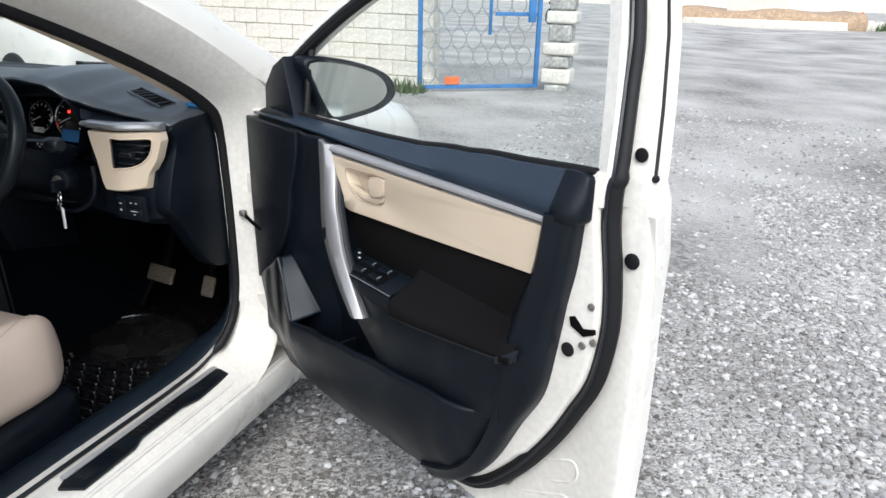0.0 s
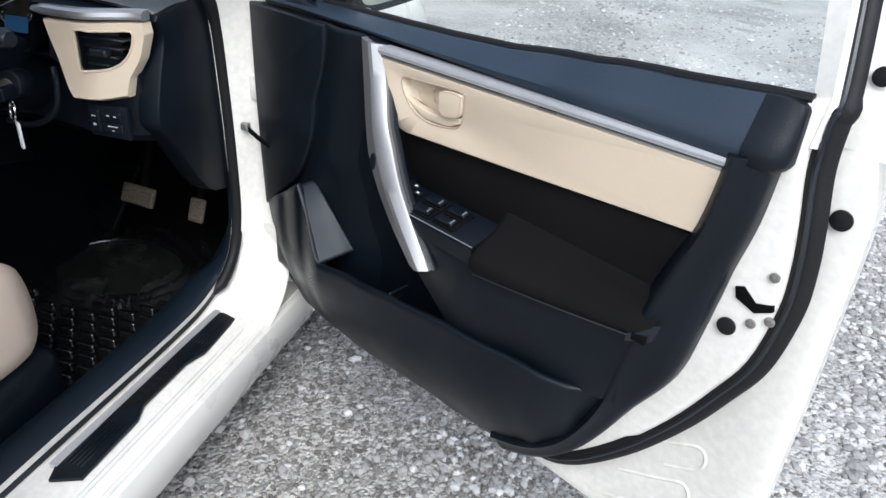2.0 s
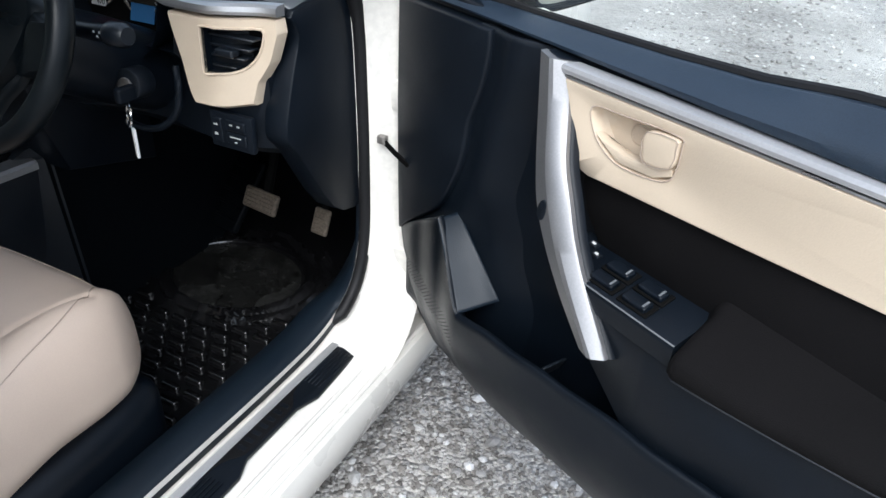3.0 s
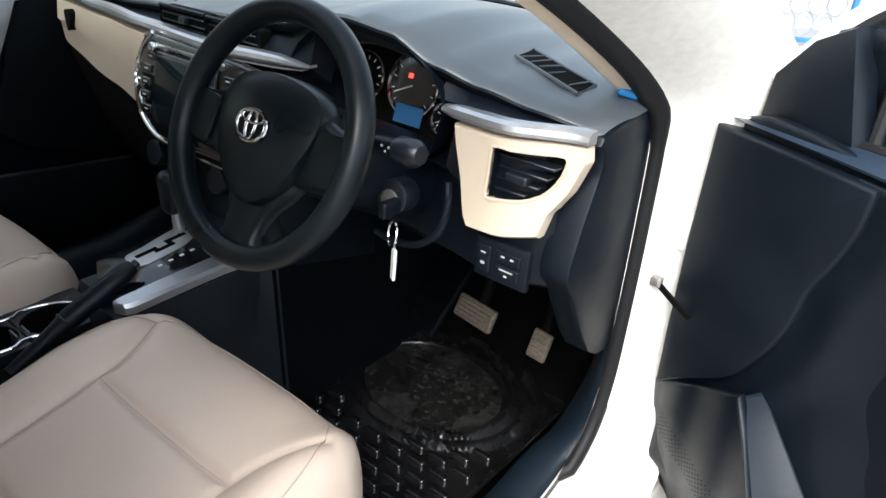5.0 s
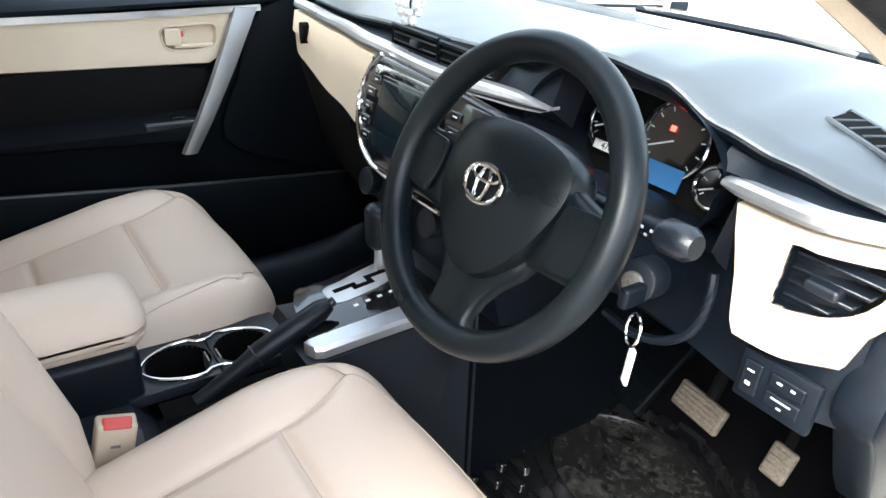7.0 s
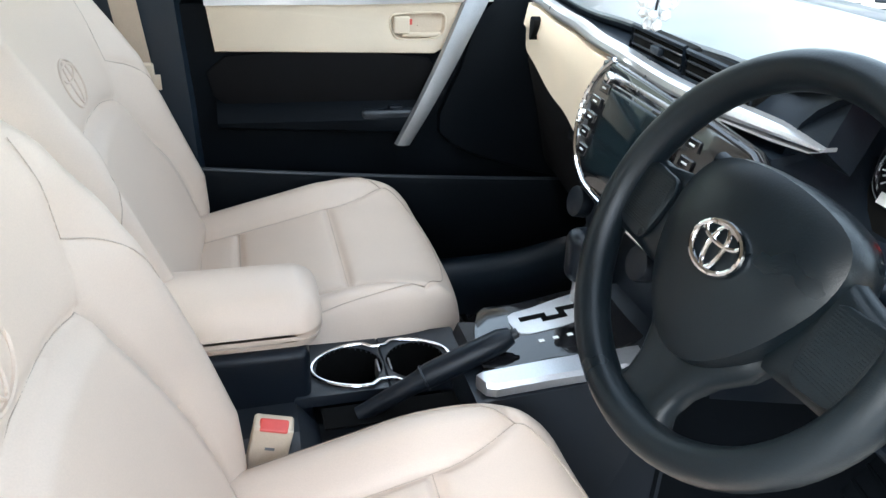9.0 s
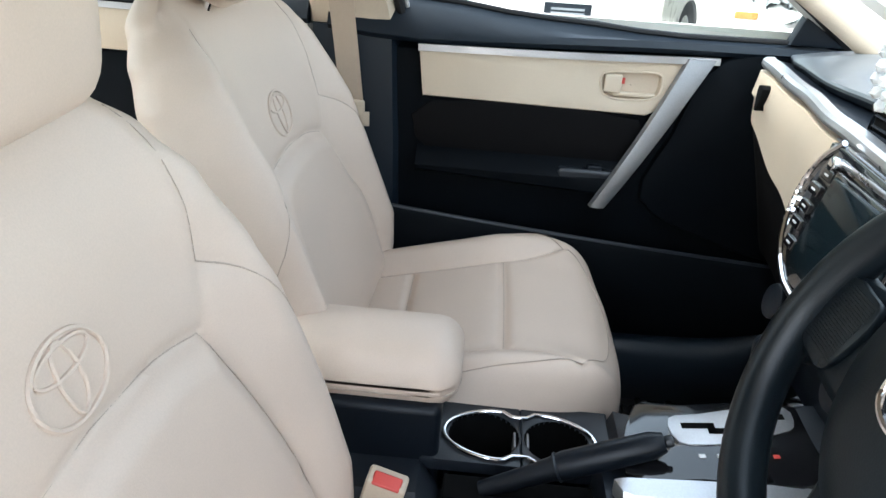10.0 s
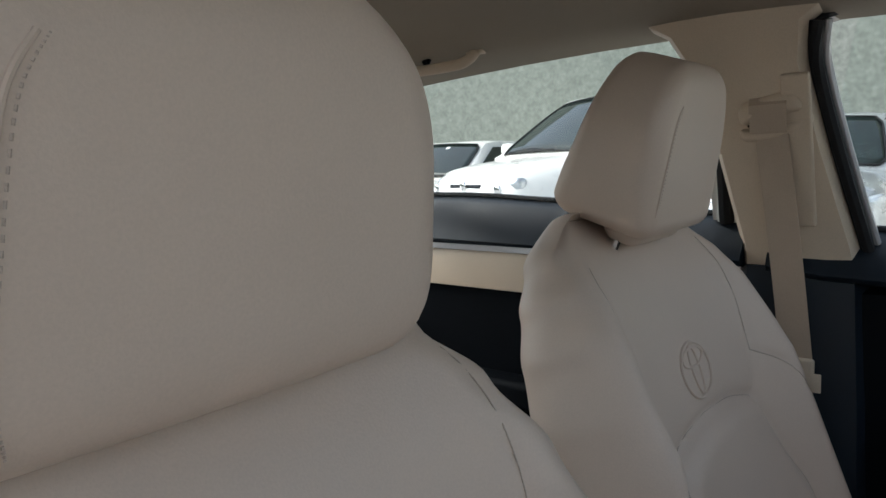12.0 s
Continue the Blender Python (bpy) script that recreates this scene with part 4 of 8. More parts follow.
    # lower moulding: one skin from the front edge to the map pocket's rear end
    def skin_low(u):
        return lerp_table([(0.0, 0.445), (0.012, 0.405), (0.05, 0.345), (0.11, 0.312), (0.20, 0.303), (0.32, 0.300), (0.56, 0.318), (0.72, 0.328), (0.79, 0.352), (0.85, 0.405), (0.89, 0.49), (0.925, 0.575)], u)[0]

    def skin_high(u):
        if u < 0.198:
            return 0.545 + 0.62 * (u - 0.008)
        if u < 0.290:
            return 0.663 - 1.41 * (u - 0.198)
        return lerp_table([(0.290, 0.533), (0.40, 0.551), (0.52, 0.565), (0.653, 0.577), (0.80, 0.580), (0.925, 0.574)], u)[0]

    def skin_v(u, z):
        vt = lerp_table([(0.0, 0.046), (0.10, 0.066), (0.198, 0.087), (0.29, 0.109), (0.45, 0.111), (0.65, 0.104), (0.80, 0.090), (0.90, 0.070), (0.925, 0.058)], u)[0]
        q = min(1.0, max(0.0, (z - skin_low(u)) / 0.21))
        return 0.018 + (vt - 0.018) * (1.0 - (1.0 - q) ** 2)
    rr = []
    us = [0.93 * (i / 92) for i in range(93)] + [0.198, 0.290]
    for u in sorted(us):
        u = min(u, 0.925)
        z0, z1 = skin_low(u), skin_high(u)
        row = [Vector(door_xyz(u, skin_v(u, z0 + (z1 - z0) * k / 26), z0 + (z1 - z0) * k / 26)) for k in range(27)]
        v = skin_v(u, z1)
        row += [Vector(door_xyz(u, v - 0.003, z1 + 0.003)), Vector(door_xyz(u, v - 0.010, z1 + 0.0035)), Vector(door_xyz(u, v - 0.014, z1 - 0.001)), Vector(door_xyz(u, max(0.012, v - 0.020), z1 - 0.03)), Vector(door_xyz(u, 0.012, z0 + 0.04)), Vector(door_xyz(u, 0.010, z0))]
        rr.append(row)
    low_skin = part("map_pocket", loft(rr), BLACK, door, "black moulded map pocket", sharp=55)
    part("pocket_fin", bend(rbox((0.006, 0.045, 0.030), 0.0025, (2, 4, 4)), lambda x, y, z: (0.478 + x + 0.5 * z, -0.070 + y, 0.545 + z)), SOFT_BLACK, low_skin)
    dot = None
    for r in range(7):
        for k in range(26):
            u = 0.030 + 0.0095 * k + 0.002 * r
            z = 0.508 - 0.0065 * r - 0.014 * k / 26
            v = skin_v(u, z)
            d = box(door_xyz(u, v - 0.0005, z), (0.0017, 0.002, 0.0013), 0)
            dot = d if dot is None else join(dot, d)
    part("speaker_holes", dot, HOLE, low_skin, "rows of small speaker holes")
    # upper front facing: a plate with a curved rear edge
    edge = [(0.252, 0.975), (0.250, 0.930), (0.238, 0.880), (0.218, 0.830), (0.210, 0.780), (0.196, 0.735), (0.168, 0.680), (0.140, 0.644), (0.080, 0.598), (0.014, 0.545)]
    face = [(p.x, p.y) for p in smooth_path([(u, z, 0) for u, z in edge], 4)] + [(0.008, 0.66), (0.004, 0.80), (0.006, 0.975)]
    part("upper_facing", bend(sheet(face, 0.012, 0.052, 0.006, 3), lambda x, y, z: (x, y - (0.006 * math.sin(math.pi * min(1.0, max(0.0, x / 0.25))) if y < -0.03 else 0.0), z)), BLACK, door, "black front facing plate", sharp=50)
    # scoop behind the grip
    def edge_u(z):
        return lerp_table([(0.54, 0.06), (0.60, 0.10), (0.644, 0.140), (0.68, 0.168), (0.735, 0.196), (0.78, 0.210), (0.83, 0.218), (0.88, 0.238), (0.93, 0.250), (0.98, 0.252)], z)[0]

    def scoop_v(u, z):
        d = u - edge_u(z)
        fall = u - lerp_table([(0.40, 0.295), (0.56, 0.322), (0.66, 0.28), (0.74, 0.25), (0.83, 0.268), (0.98, 0.302)], z)[0]
        return 0.042 + 0.008 * bump_at(d - 0.045, 0.035) - 0.024 * min(1.0, max(0.0, fall / 0.10)) ** 1.3
    rr = []
    for i in range(61):
        z = 0.400 + 0.577 * i / 60
        a = edge_u(z) - 0.03
        rr.append([Vector(door_xyz(u, scoop_v(u, z), z)) for u in (a + (0.70 - 0.20 * min(1.0, max(0.0, (z - 0.60) / 0.12)) - a) * k / 60 for k in range(61))])
    part("grip_scoop", loft(rr, ring_closed=False), BLACK, door, "black scoop behind the grip", sharp=60).modifiers.new("thick", "SOLIDIFY").thickness = 0.006
    # the facet that ends the speaker bulge
    rr = []
    for i in range(25):
        t = i / 24
        L = Vector((0.198 + 0.092 * t, 0.087 + 0.022 * t, 0.663 - 0.130 * t))
        R = Vector((0.200 + 0.120 * t ** 0.95, 0.046 - 0.003 * t, 0.666 - 0.110 * t))
        rr.append([Vector(door_xyz(*(L.lerp(R, k / 12) + Vector((0, -0.010 * math.sin(math.pi * k / 12) * t, 0))))) for k in range(13)])
    part("speaker_facet", loft(rr, ring_closed=False), LINER, door, "dark facet behind the speaker", sharp=60).modifiers.new("thick", "SOLIDIFY").thickness = 0.004
    # panel under the console and armrest
    def under_v(u):
        return lerp_table([(0.52, 0.100), (0.66, 0.098), (0.80, 0.080), (0.94, 0.050)], u)[0]
    rr = []
    for i in range(41):
        t = i / 40
        ztop = 0.742 - 0.032 * min(1.0, max(0.0, (t - 0.30) / 0.06))
        zl = 0.66 - 0.09 * min(1.0, t / 0.27) if t < 0.27 else 0.570
        u0 = 0.530 + 0.392 * t
        back = 0.03
        rr.append([Vector(door_xyz(u0 + (0.012 * t if k < 3 else 0), v, z)) for k, (v, z) in enumerate(((back, ztop), (under_v(u0) - 0.002, ztop), (under_v(u0), ztop - 0.005), (under_v(u0) - 0.004, zl + 0.006), (under_v(u0) - 0.008, zl), (back, zl)))])
    part("lower_facing", loft(rr), BLACK, door, "black panel under the armrest", sharp=50)
    # silver grip: a bowed bar from the strip down to the console, its two edges given at the same stations
    left = smooth_path([(0.366, 0.060, 0.978), (0.384, 0.070, 0.910), (0.407, 0.084, 0.848), (0.430, 0.096, 0.803), (0.463, 0.104, 0.758), (0.508, 0.112, 0.712), (0.562, 0.118, 0.663)], 6)
    right = smooth_path([(0.408, 0.052, 0.973), (0.429, 0.062, 0.918), (0.455, 0.080, 0.862), (0.484, 0.092, 0.822), (0.514, 0.103, 0.780), (0.552, 0.110, 0.732), (0.602, 0.114, 0.668)], 6)
    rings = []
    for p, q in zip(left, right):
        w = q - p
        n = Vector((0, 1, 0))
        rings.append([Vector(door_xyz(*c)) for c in (p - n * 0.012, p - n * 0.003, p + w * 0.05, p + w * 0.56 + n * 0.009, p + w * 0.70 + n * 0.008, p + w * 0.96 - n * 0.001, q - n * 0.004, q - n * 0.013)])
    grip = part("pull_grip", loft(rings), GRIP_SILVER, door, "satin silver pull grip", sharp=24)
    part("grip_back", loft([[c + Vector((0.004, 0.010, 0)) for c in r] for r in rings]), BLACK, grip)
    gi = len(left) * 19 // 37
    cp = left[gi] + (right[gi] - left[gi]) * 0.30
    part("grip_cap", bend(disc((0, 0, 0), 0.008, 0.003, (0, -1, 0), 16, 0.001), lambda x, y, z: (cp.x + x + 0.25 * z, -cp.y - 0.004 + y, cp.z + 1.9 * z)), BLACK, grip, "black oval screw cap")
    # latch and plugs on the rear edge
    part("latch_slot", sheet([(1.022, 0.804), (1.032, 0.808), (1.050, 0.793), (1.070, 0.799), (1.072, 0.791), (1.052, 0.780), (1.026, 0.790)], -0.004, 0.003, 0.001), HOLE, door, "dark latch slot")
    for u, v, z, r, mt in ((1.026, 0.002, 0.748, 0.012, RUBBER), (1.086, -0.046, 1.068, 0.0105, RUBBER), (1.098, -0.037, 0.912, 0.0125, RUBBER)):
        part("rubber_plug", disc(door_xyz(u, v, z), r, 0.004, (0, -1, 0), 18, 0.001), mt, door, "black rubber plug")
    for u, z in ((1.062, 0.835), (1.052, 0.765), (1.072, 0.778)):
        part("latch_screw", disc(door_xyz(u, 0.001, z), 0.0065, 0.003, (0, -1, 0), 12, 0.001), STEEL, door, "steel latch screw")
    part("outer_handle", bend(rbox((0.19, 0.035, 0.03), 0.014, (6, 3, 3)), lambda x, y, z: (0.95 + x, 0.125 + y - 2.0 * x * x, 0.86 + z)), PAINT, door, "white outer pull handle")
    return door


build_driver_door()


# ---- dashboard ----
# stations across the car: x, lip y, lip z, crown y, crown z
DASH = [(-0.690, -0.175, 0.978, -0.02, 0.995), (-0.60, -0.200, 0.985, 0.00, 1.003), (-0.42, -0.222, 0.990, 0.03, 1.010), (-0.22, -0.235, 1.003, 0.06, 1.015), (-0.10, -0.238, 1.010, 0.07, 1.018), (0.03, -0.240, 1.016, 0.06, 1.022),
        (0.13, -0.250, 1.030, 0.00, 1.040), (0.21, -0.262, 1.052, -0.08, 1.062), (0.30, -0.268, 1.063, -0.12, 1.074), (0.38, -0.262, 1.055, -0.10, 1.070), (0.45, -0.246, 1.022, -0.04, 1.045), (0.52, -0.232, 1.005, 0.00, 1.022), (0.60, -0.216, 0.990, 0.00, 1.008), (0.672, -0.198, 0.978, -0.02, 0.997), (0.690, -0.190, 0.965, -0.03, 0.985)]


def dash_row(x):
    return lerp_table(DASH, x)


def dash_top(x, y):
    """Height of the dash's upper surface."""
    ly, lz, cy, cz = dash_row(x)
    if y < cy:
        t = (y - ly) / (cy - ly)
        return lz + (cz - lz) * math.sin(max(0, t) * math.pi / 2) ** 0.9
    t = min(1.0, (y - cy) / (0.40 - cy))
    return cz + (0.975 - cz) * t * t


def face_y(x):
    """How far back the dash's face stands across the car: it swells in the middle."""
    return lerp_table([(-0.69, -0.225), (-0.62, -0.240), (-0.40, -0.262), (-0.22, -0.285), (0.0, -0.300), (0.20, -0.268), (0.30, -0.25), (0.48, -0.261), (0.58, -0.268), (0.685, -0.228)], x)[0]


def build_dashboard():
    dash = thing("dashboard", "dark grey dashboard with beige inlays and satin silver strip", "dashboard")
    rr = []
    for i in range(93):
        x = -0.69 + 1.38 * i / 92
        ly, lz, cy, cz = dash_row(x)
        row = []
        for k in range(15):
            t = k / 14
            y = 0.40 + (ly - 0.40) * t ** 0.85
            row.append(Vector((x, y, dash_top(x, y))))
        row += [Vector((x, ly - 0.003, lz - 0.004)), Vector((x, ly + 0.004, lz - 0.006)), Vector((x, ly + 0.07, lz - 0.05)), Vector((x, 0.40, 0.93))]
        rr.append(row)
    part("upper_pad", loft(rr), DASH_PAD, dash, "dark soft-touch upper dash, lightened for the sky's reflection", sharp=45)
    rr = []
    for i in range(93):
        x = -0.69 + 1.38 * i / 92
        ly, lz, cy, cz = dash_row(x)
        rr.append([Vector((x, ly - 0.0015, lz - 0.0045)), Vector((x, ly - 0.003, lz - 0.008)), Vector((x, ly + 0.002, lz - 0.017)), Vector((x, ly + 0.026, lz - 0.026)), Vector((x, ly + 0.06, lz - 0.045)), Vector((x, ly + 0.03, lz - 0.008))])
    part("dash_lip", loft(rr), BLACK, dash, "black lip along the dash edge", sharp=50)
    # dark recess between lip and silver strip
    rr = []
    for i in range(70):
        x = -0.685 + 0.90 * i / 69
        ly, lz, cy, cz = dash_row(x)
        rr.append([Vector((x, ly + 0.020, lz - 0.018)), Vector((x, face_y(x) + 0.006, 0.970)), Vector((x, face_y(x) + 0.05, 0.94)), Vector((x, ly + 0.07, lz - 0.03))])
    part("recess_panel", loft(rr), BLACK, dash)
    rr = []
    for i in range(20):
        x = 0.465 + 0.215 * i / 19
        ly, lz, cy, cz = dash_row(x)
        rr.append([Vector((x, ly + 0.012, lz - 0.014)), Vector((x, face_y(x) + 0.006, 0.978)), Vector((x, face_y(x) + 0.05, 0.94)), Vector((x, ly + 0.07, lz - 0.03))])
    part("recess_panel", loft(rr), BLACK, dash)
    # silver strips, a broad bar over a groove and a thin line
    def strip(x0, x1, z0, z1, prof, tip=0.0):
        rr = []
        for i in range(41):
            t = i / 40
            x = x0 + (x1 - x0) * t
            y, z = face_y(x), z0 + (z1 - z0) * t
            k = 1.0 - tip * max(0.0, (t - 0.86) / 0.14) ** 1.5
            rr.append([Vector((x, y + a + (0.010 * (1 - k) if tip else 0.0), z + b * k)) for a, b in prof])
        return loft(rr)
    bar = ((0.012, 0.0105), (-0.002, 0.0100), (-0.0075, 0.0060), (-0.0090, -0.0010), (-0.0070, -0.0060), (0.012, -0.0065))
    part("silver_strip", strip(-0.645, 0.216, 0.969, 0.971, bar, 0.75), SILVER, dash, "satin silver trim strip", sharp=20)
    part("silver_strip", strip(0.688, 0.480, 0.970, 0.968, bar, 0.5), SILVER, dash, "satin silver trim strip", sharp=20)
    line = ((0.010, -0.0085), (-0.0065, -0.0085), (-0.0065, -0.0112), (0.010, -0.0115))
    part("thin_strip", strip(-0.20, 0.205, 0.969, 0.971, line, 0.4), SILVER, dash, "thin silver line", sharp=20)
    # beige inlay on the passenger's side
    rr = []
    for i in range(31):
        t = i / 30
        x = -0.652 + 0.500 * t
        y = face_y(x)
        zt = 0.957
        zb = 0.850 - 0.066 * t ** 0.85 + 0.010 * (1 - t) ** 6
        edge = 0.0 if t < 0.95 else (t - 0.95) * 0.2
        rr.append([Vector((x, y + 0.02, zt)), Vector((x, y - 0.006 + edge, zt - 0.003)), Vector((x, y - 0.012 + edge, zt - 0.045)), Vector((x, y - 0.006 + edge, (zt + zb) / 2)), Vector((x, y - 0.002 + edge, zb + 0.008)), Vector((x, y + 0.008, zb)), Vector((x, y + 0.03, zb))])
    beige = part("beige_inlay", loft(rr), BEIGE, dash, "beige passenger dash inlay")
    part("side_vent", prism(rounded([(-0.566, 0.943), (-0.545, 0.94), (-0.548, 0.915), (-0.560, 0.900), (-0.566, 0.915)], 3), -0.268, -0.245, "y", 0.001), HOLE, beige, "dark slot vent")
    # glovebox and lower dash
    rr = []
    for i in range(25):
        x = -0.685 + 0.47 * i / 24
        y = face_y(x) + 0.012
        rr.append([Vector((x, y + 0.01, 0.86)), Vector((x, y, 0.83)), Vector((x, y + 0.035, 0.72)), Vector((x, y + 0.07, 0.60)), Vector((x, y + 0.11, 0.57)), Vector((x, y + 0.24, 0.58)), Vector((x, y + 0.2, 0.86))])
    glove = part("glovebox", loft(rr), FABRIC, dash, "black glovebox")
    part("glovebox_latch", box((-0.33, -0.242, 0.775), (0.09, 0.012, 0.025), 0.005), GLOSS, glove)
    # centre stack
    def stack_y(z):
        return -0.308 - (0.955 - z) * 0.22
    out = [(-0.146, 0.966), (-0.173, 0.940), (-0.188, 0.905), (-0.184, 0.866), (-0.164, 0.832), (-0.120, 0.806), (-0.07, 0.798), (0.13, 0.800), (0.165, 0.812), (0.185, 0.85), (0.182, 0.90), (0.168, 0.952)]
    out = rounded(out, 3)

    def stack_face(x, z):
        return stack_y(z) - 0.008 + 0.10 * abs(x + 0.03) ** 1.5
    part("console_face", bend(prism(out, -0.02, 0.0, "y", 0.004), lambda x, y, z: (x, y + stack_face(x, z) + 0.020, z)), GLOSS, dash, "piano-black centre stack")
    part("stack_trim", tube([(x, stack_face(x, z) + 0.001, z) for x, z in smooth3([(-0.146, 0.969), (-0.175, 0.942), (-0.191, 0.905), (-0.187, 0.865), (-0.166, 0.829), (-0.121, 0.803), (-0.07, 0.795), (0.10, 0.790)])], 0.0042, 8), CHROME, dash, "bright trim round the stack")
    part("stack_body", prism([(-0.18, 0.96), (-0.28, 0.945), (-0.312, 0.80), (-0.295, 0.70), (-0.26, 0.60), (-0.05, 0.55), (-0.05, 0.96)], -0.18, 0.17, "x", 0.01), BLACK, dash)
    scr = part("touch_screen", bend(box((0, 0, 0), (0.165, 0.006, 0.112), 0.003), lambda x, y, z: (x - 0.030, y + stack_y(z + 0.882) - 0.011, z + 0.882)), SCREEN, dash, "dark touch screen")
    part("screen_rim", bend(box((0, 0, 0), (0.176, 0.004, 0.122), 0.003), lambda x, y, z: (x - 0.030, y + stack_y(z + 0.882) - 0.008, z + 0.882)), GLOSS, scr)
    for k in range(5):
        for s in (-0.140, 0.085):
            z = 0.930 - 0.023 * k
            sx = s - (0.012 if s < 0 and 0 < k < 4 else 0.0)
            part("stack_button", bend(rbox((0.026, 0.004, 0.014), 0.0018, (2, 1, 2)), lambda x, y, dz: (x + sx, y + stack_face(sx, z + dz) - 0.0005, dz + z)), GLOSS, dash, "glossy black button")
            part("button_mark", box((sx, stack_face(sx, z) - 0.0028, z), (0.010, 0.001, 0.0022), 0, 1), WHITE_MARK, dash)
    part("stack_dial", disc((-0.130, stack_face(-0.130, 0.945) + 0.004, 0.945), 0.009, 0.014, (0, -0.97, 0.22), 20, 0.002), CHROME, dash, "small chrome dial")
    part("slot_trim", bend(box((0, 0, 0), (0.20, 0.006, 0.007), 0.002), lambda x, y, z: (x - 0.03, y + stack_y(0.950) - 0.004, z + 0.951)), SILVER, dash)
    for k in range(3):
        part("climate_knob", disc((-0.125 + 0.095 * k, -0.325, 0.755), 0.024, 0.022, (0, -0.95, 0.2), 24, 0.003), BLACK, dash, "black climate dial")
    # centre vents under the lip
    for x0 in (-0.115, 0.035):
        vent = part("centre_vent", bend(rbox((0.138, 0.03, 0.034), 0.006, (4, 2, 3)), lambda x, y, z: (x + x0, y + face_y(x0) + 0.042, z + 0.992)), HOLE, dash, "black centre air vent")
        part("vent_frame", tube([(x0 + a * 0.068, face_y(x0) + 0.026, 0.992 + b * 0.017) for a, b in ((-1, -1), (1, -1), (1, 1), (-1, 1))], 0.004, 6, True, up=(0, 1, 0)), BLACK, vent)
        for k in range(2):
            part("vent_slat", box((x0, face_y(x0) + 0.030, 0.985 + 0.013 * k), (0.128, 0.012, 0.0025), 0.0008, 1), SOFT_BLACK, vent)
        part("vent_tab", box((x0 + 0.01, face_y(x0) + 0.022, 0.992), (0.022, 0.012, 0.012), 0.003), SOFT_BLACK, vent)
    # driver's vent in its beige surround
    def tip(x):
        return face_y(x) - 0.006
    out = [(0.503, 0.954), (0.60, 0.957), (0.685, 0.960), (0.688, 0.940), (0.672, 0.895), (0.652, 0.862), (0.643, 0.826), (0.60, 0.819), (0.54, 0.816), (0.533, 0.83), (0.522, 0.885), (0.508, 0.93)]
    hole = [(0.574, 0.943), (0.600, 0.9435), (0.636, 0.944), (0.662, 0.944), (0.664, 0.930), (0.656, 0.907), (0.640, 0.887), (0.618, 0.877), (0.592, 0.874), (0.571, 0.873), (0.5725, 0.908)]
    sur = part("vent_surround", holed(out, hole, tip, 0.022), BEIGE, dash, "beige driver vent surround", sharp=40)
    part("vent_rim", tube([(x, tip(x) - 0.0005, z) for x, z in rounded(hole, 2)], 0.0022, 6, True, up=(0, 1, 0)), PILLAR_TRIM, sur)
    part("vent_back", prism([(x, z) for x, z in hole], -0.232, -0.222, "y", 0), HOLE, sur)
    part("vent_wall", loft([[Vector((x, tip(x) + d, z)) for x, z in hole] for d in (0.003, 0.048)], caps=False), BLACK, sur)
    for k in range(4):
        z = 0.930 - 0.0155 * k
        x1 = (0.660, 0.652, 0.640, 0.622)[k]
        part("vent_slat", box(((0.575 + x1) / 2, -0.248, z), (x1 - 0.575, 0.022, 0.0035), 0.001, 1), SOFT_BLACK, sur)
    part("vent_tab", bend(rbox((0.034, 0.02, 0.012), 0.004, (3, 2, 2)), lambda x, y, z: (x + 0.612, y - 0.262, z + 0.908)), SOFT_BLACK, sur)
    # defroster outlet on top
    def vent_at(x, y, lift):
        """A place on the outlet: x along it, y across."""
        X, Y = 0.556 + x, -0.108 - 0.22 * x + y
        return (X, Y, dash_top(X, Y) + lift)
    rim = [(-0.060, -0.024), (0.060, -0.024), (0.060, 0.024), (-0.060, 0.024)]
    dv = part("top_vent", tube([vent_at(x, y, 0.0005) for x, y in rim], 0.0035, 8, True), DASH_PAD, dash, "grey defroster outlet rim")
    part("vent_hole", bend(box((0, 0, 0), (0.116, 0.044, 0.002), 0), lambda x, y, z: vent_at(x, y, z + 0.0015)), HOLE, dv)
    for k in range(6):
        part("vent_slat", bend(box((0, 0, 0), (0.004, 0.040, 0.003), 0.0005, 1), lambda x, y, z: vent_at(x - 0.045 + 0.018 * k + 0.35 * y, y, z + 0.0032)), SOFT_BLACK, dv)
    part("front_slot", bend(box((0, 0, 0), (1.05, 0.05, 0.004), 0.001), lambda x, y, z: (x, y + 0.30 - 0.10 * x * x, z + dash_top(x, 0.30) + 0.001)), BLACK, dash, "dark windscreen outlet")
    # end cheek by the door
    ck = [(-0.200, 0.968), (-0.05, 0.985), (0.02, 0.98), (0.02, 0.60), (-0.028, 0.572), (-0.115, 0.600), (-0.205, 0.735), (-0.236, 0.78), (-0.215, 0.86), (-0.190, 0.93)]
    part("end_cheek", prism(rounded(ck, 3), 0.645, 0.692, "x", 0.005, 2), BLACK, dash, "dark dash end panel")
    # knee panel with switches, cowl round the column
    rr = []
    for i in range(31):
        x = 0.17 + 0.485 * i / 30
        ly, lz, cy, cz = dash_row(x)
        y = face_y(x) + 0.010
        dip = 0.055 * bump_at(x - 0.40, 0.10)
        rr.append([Vector((x, y + 0.01, 0.965 if x > 0.49 else 0.88)), Vector((x, y + dip, 0.86)), Vector((x, y + 0.004 + dip, 0.80)), Vector((x, y + 0.014 + dip * 0.4, 0.745)), Vector((x, y + 0.07, 0.715)), Vector((x, y + 0.16, 0.70)), Vector((x, y + 0.2, 0.88))])
    knee = part("knee_panel", loft(rr), BLACK, dash, "black lower dash panel")
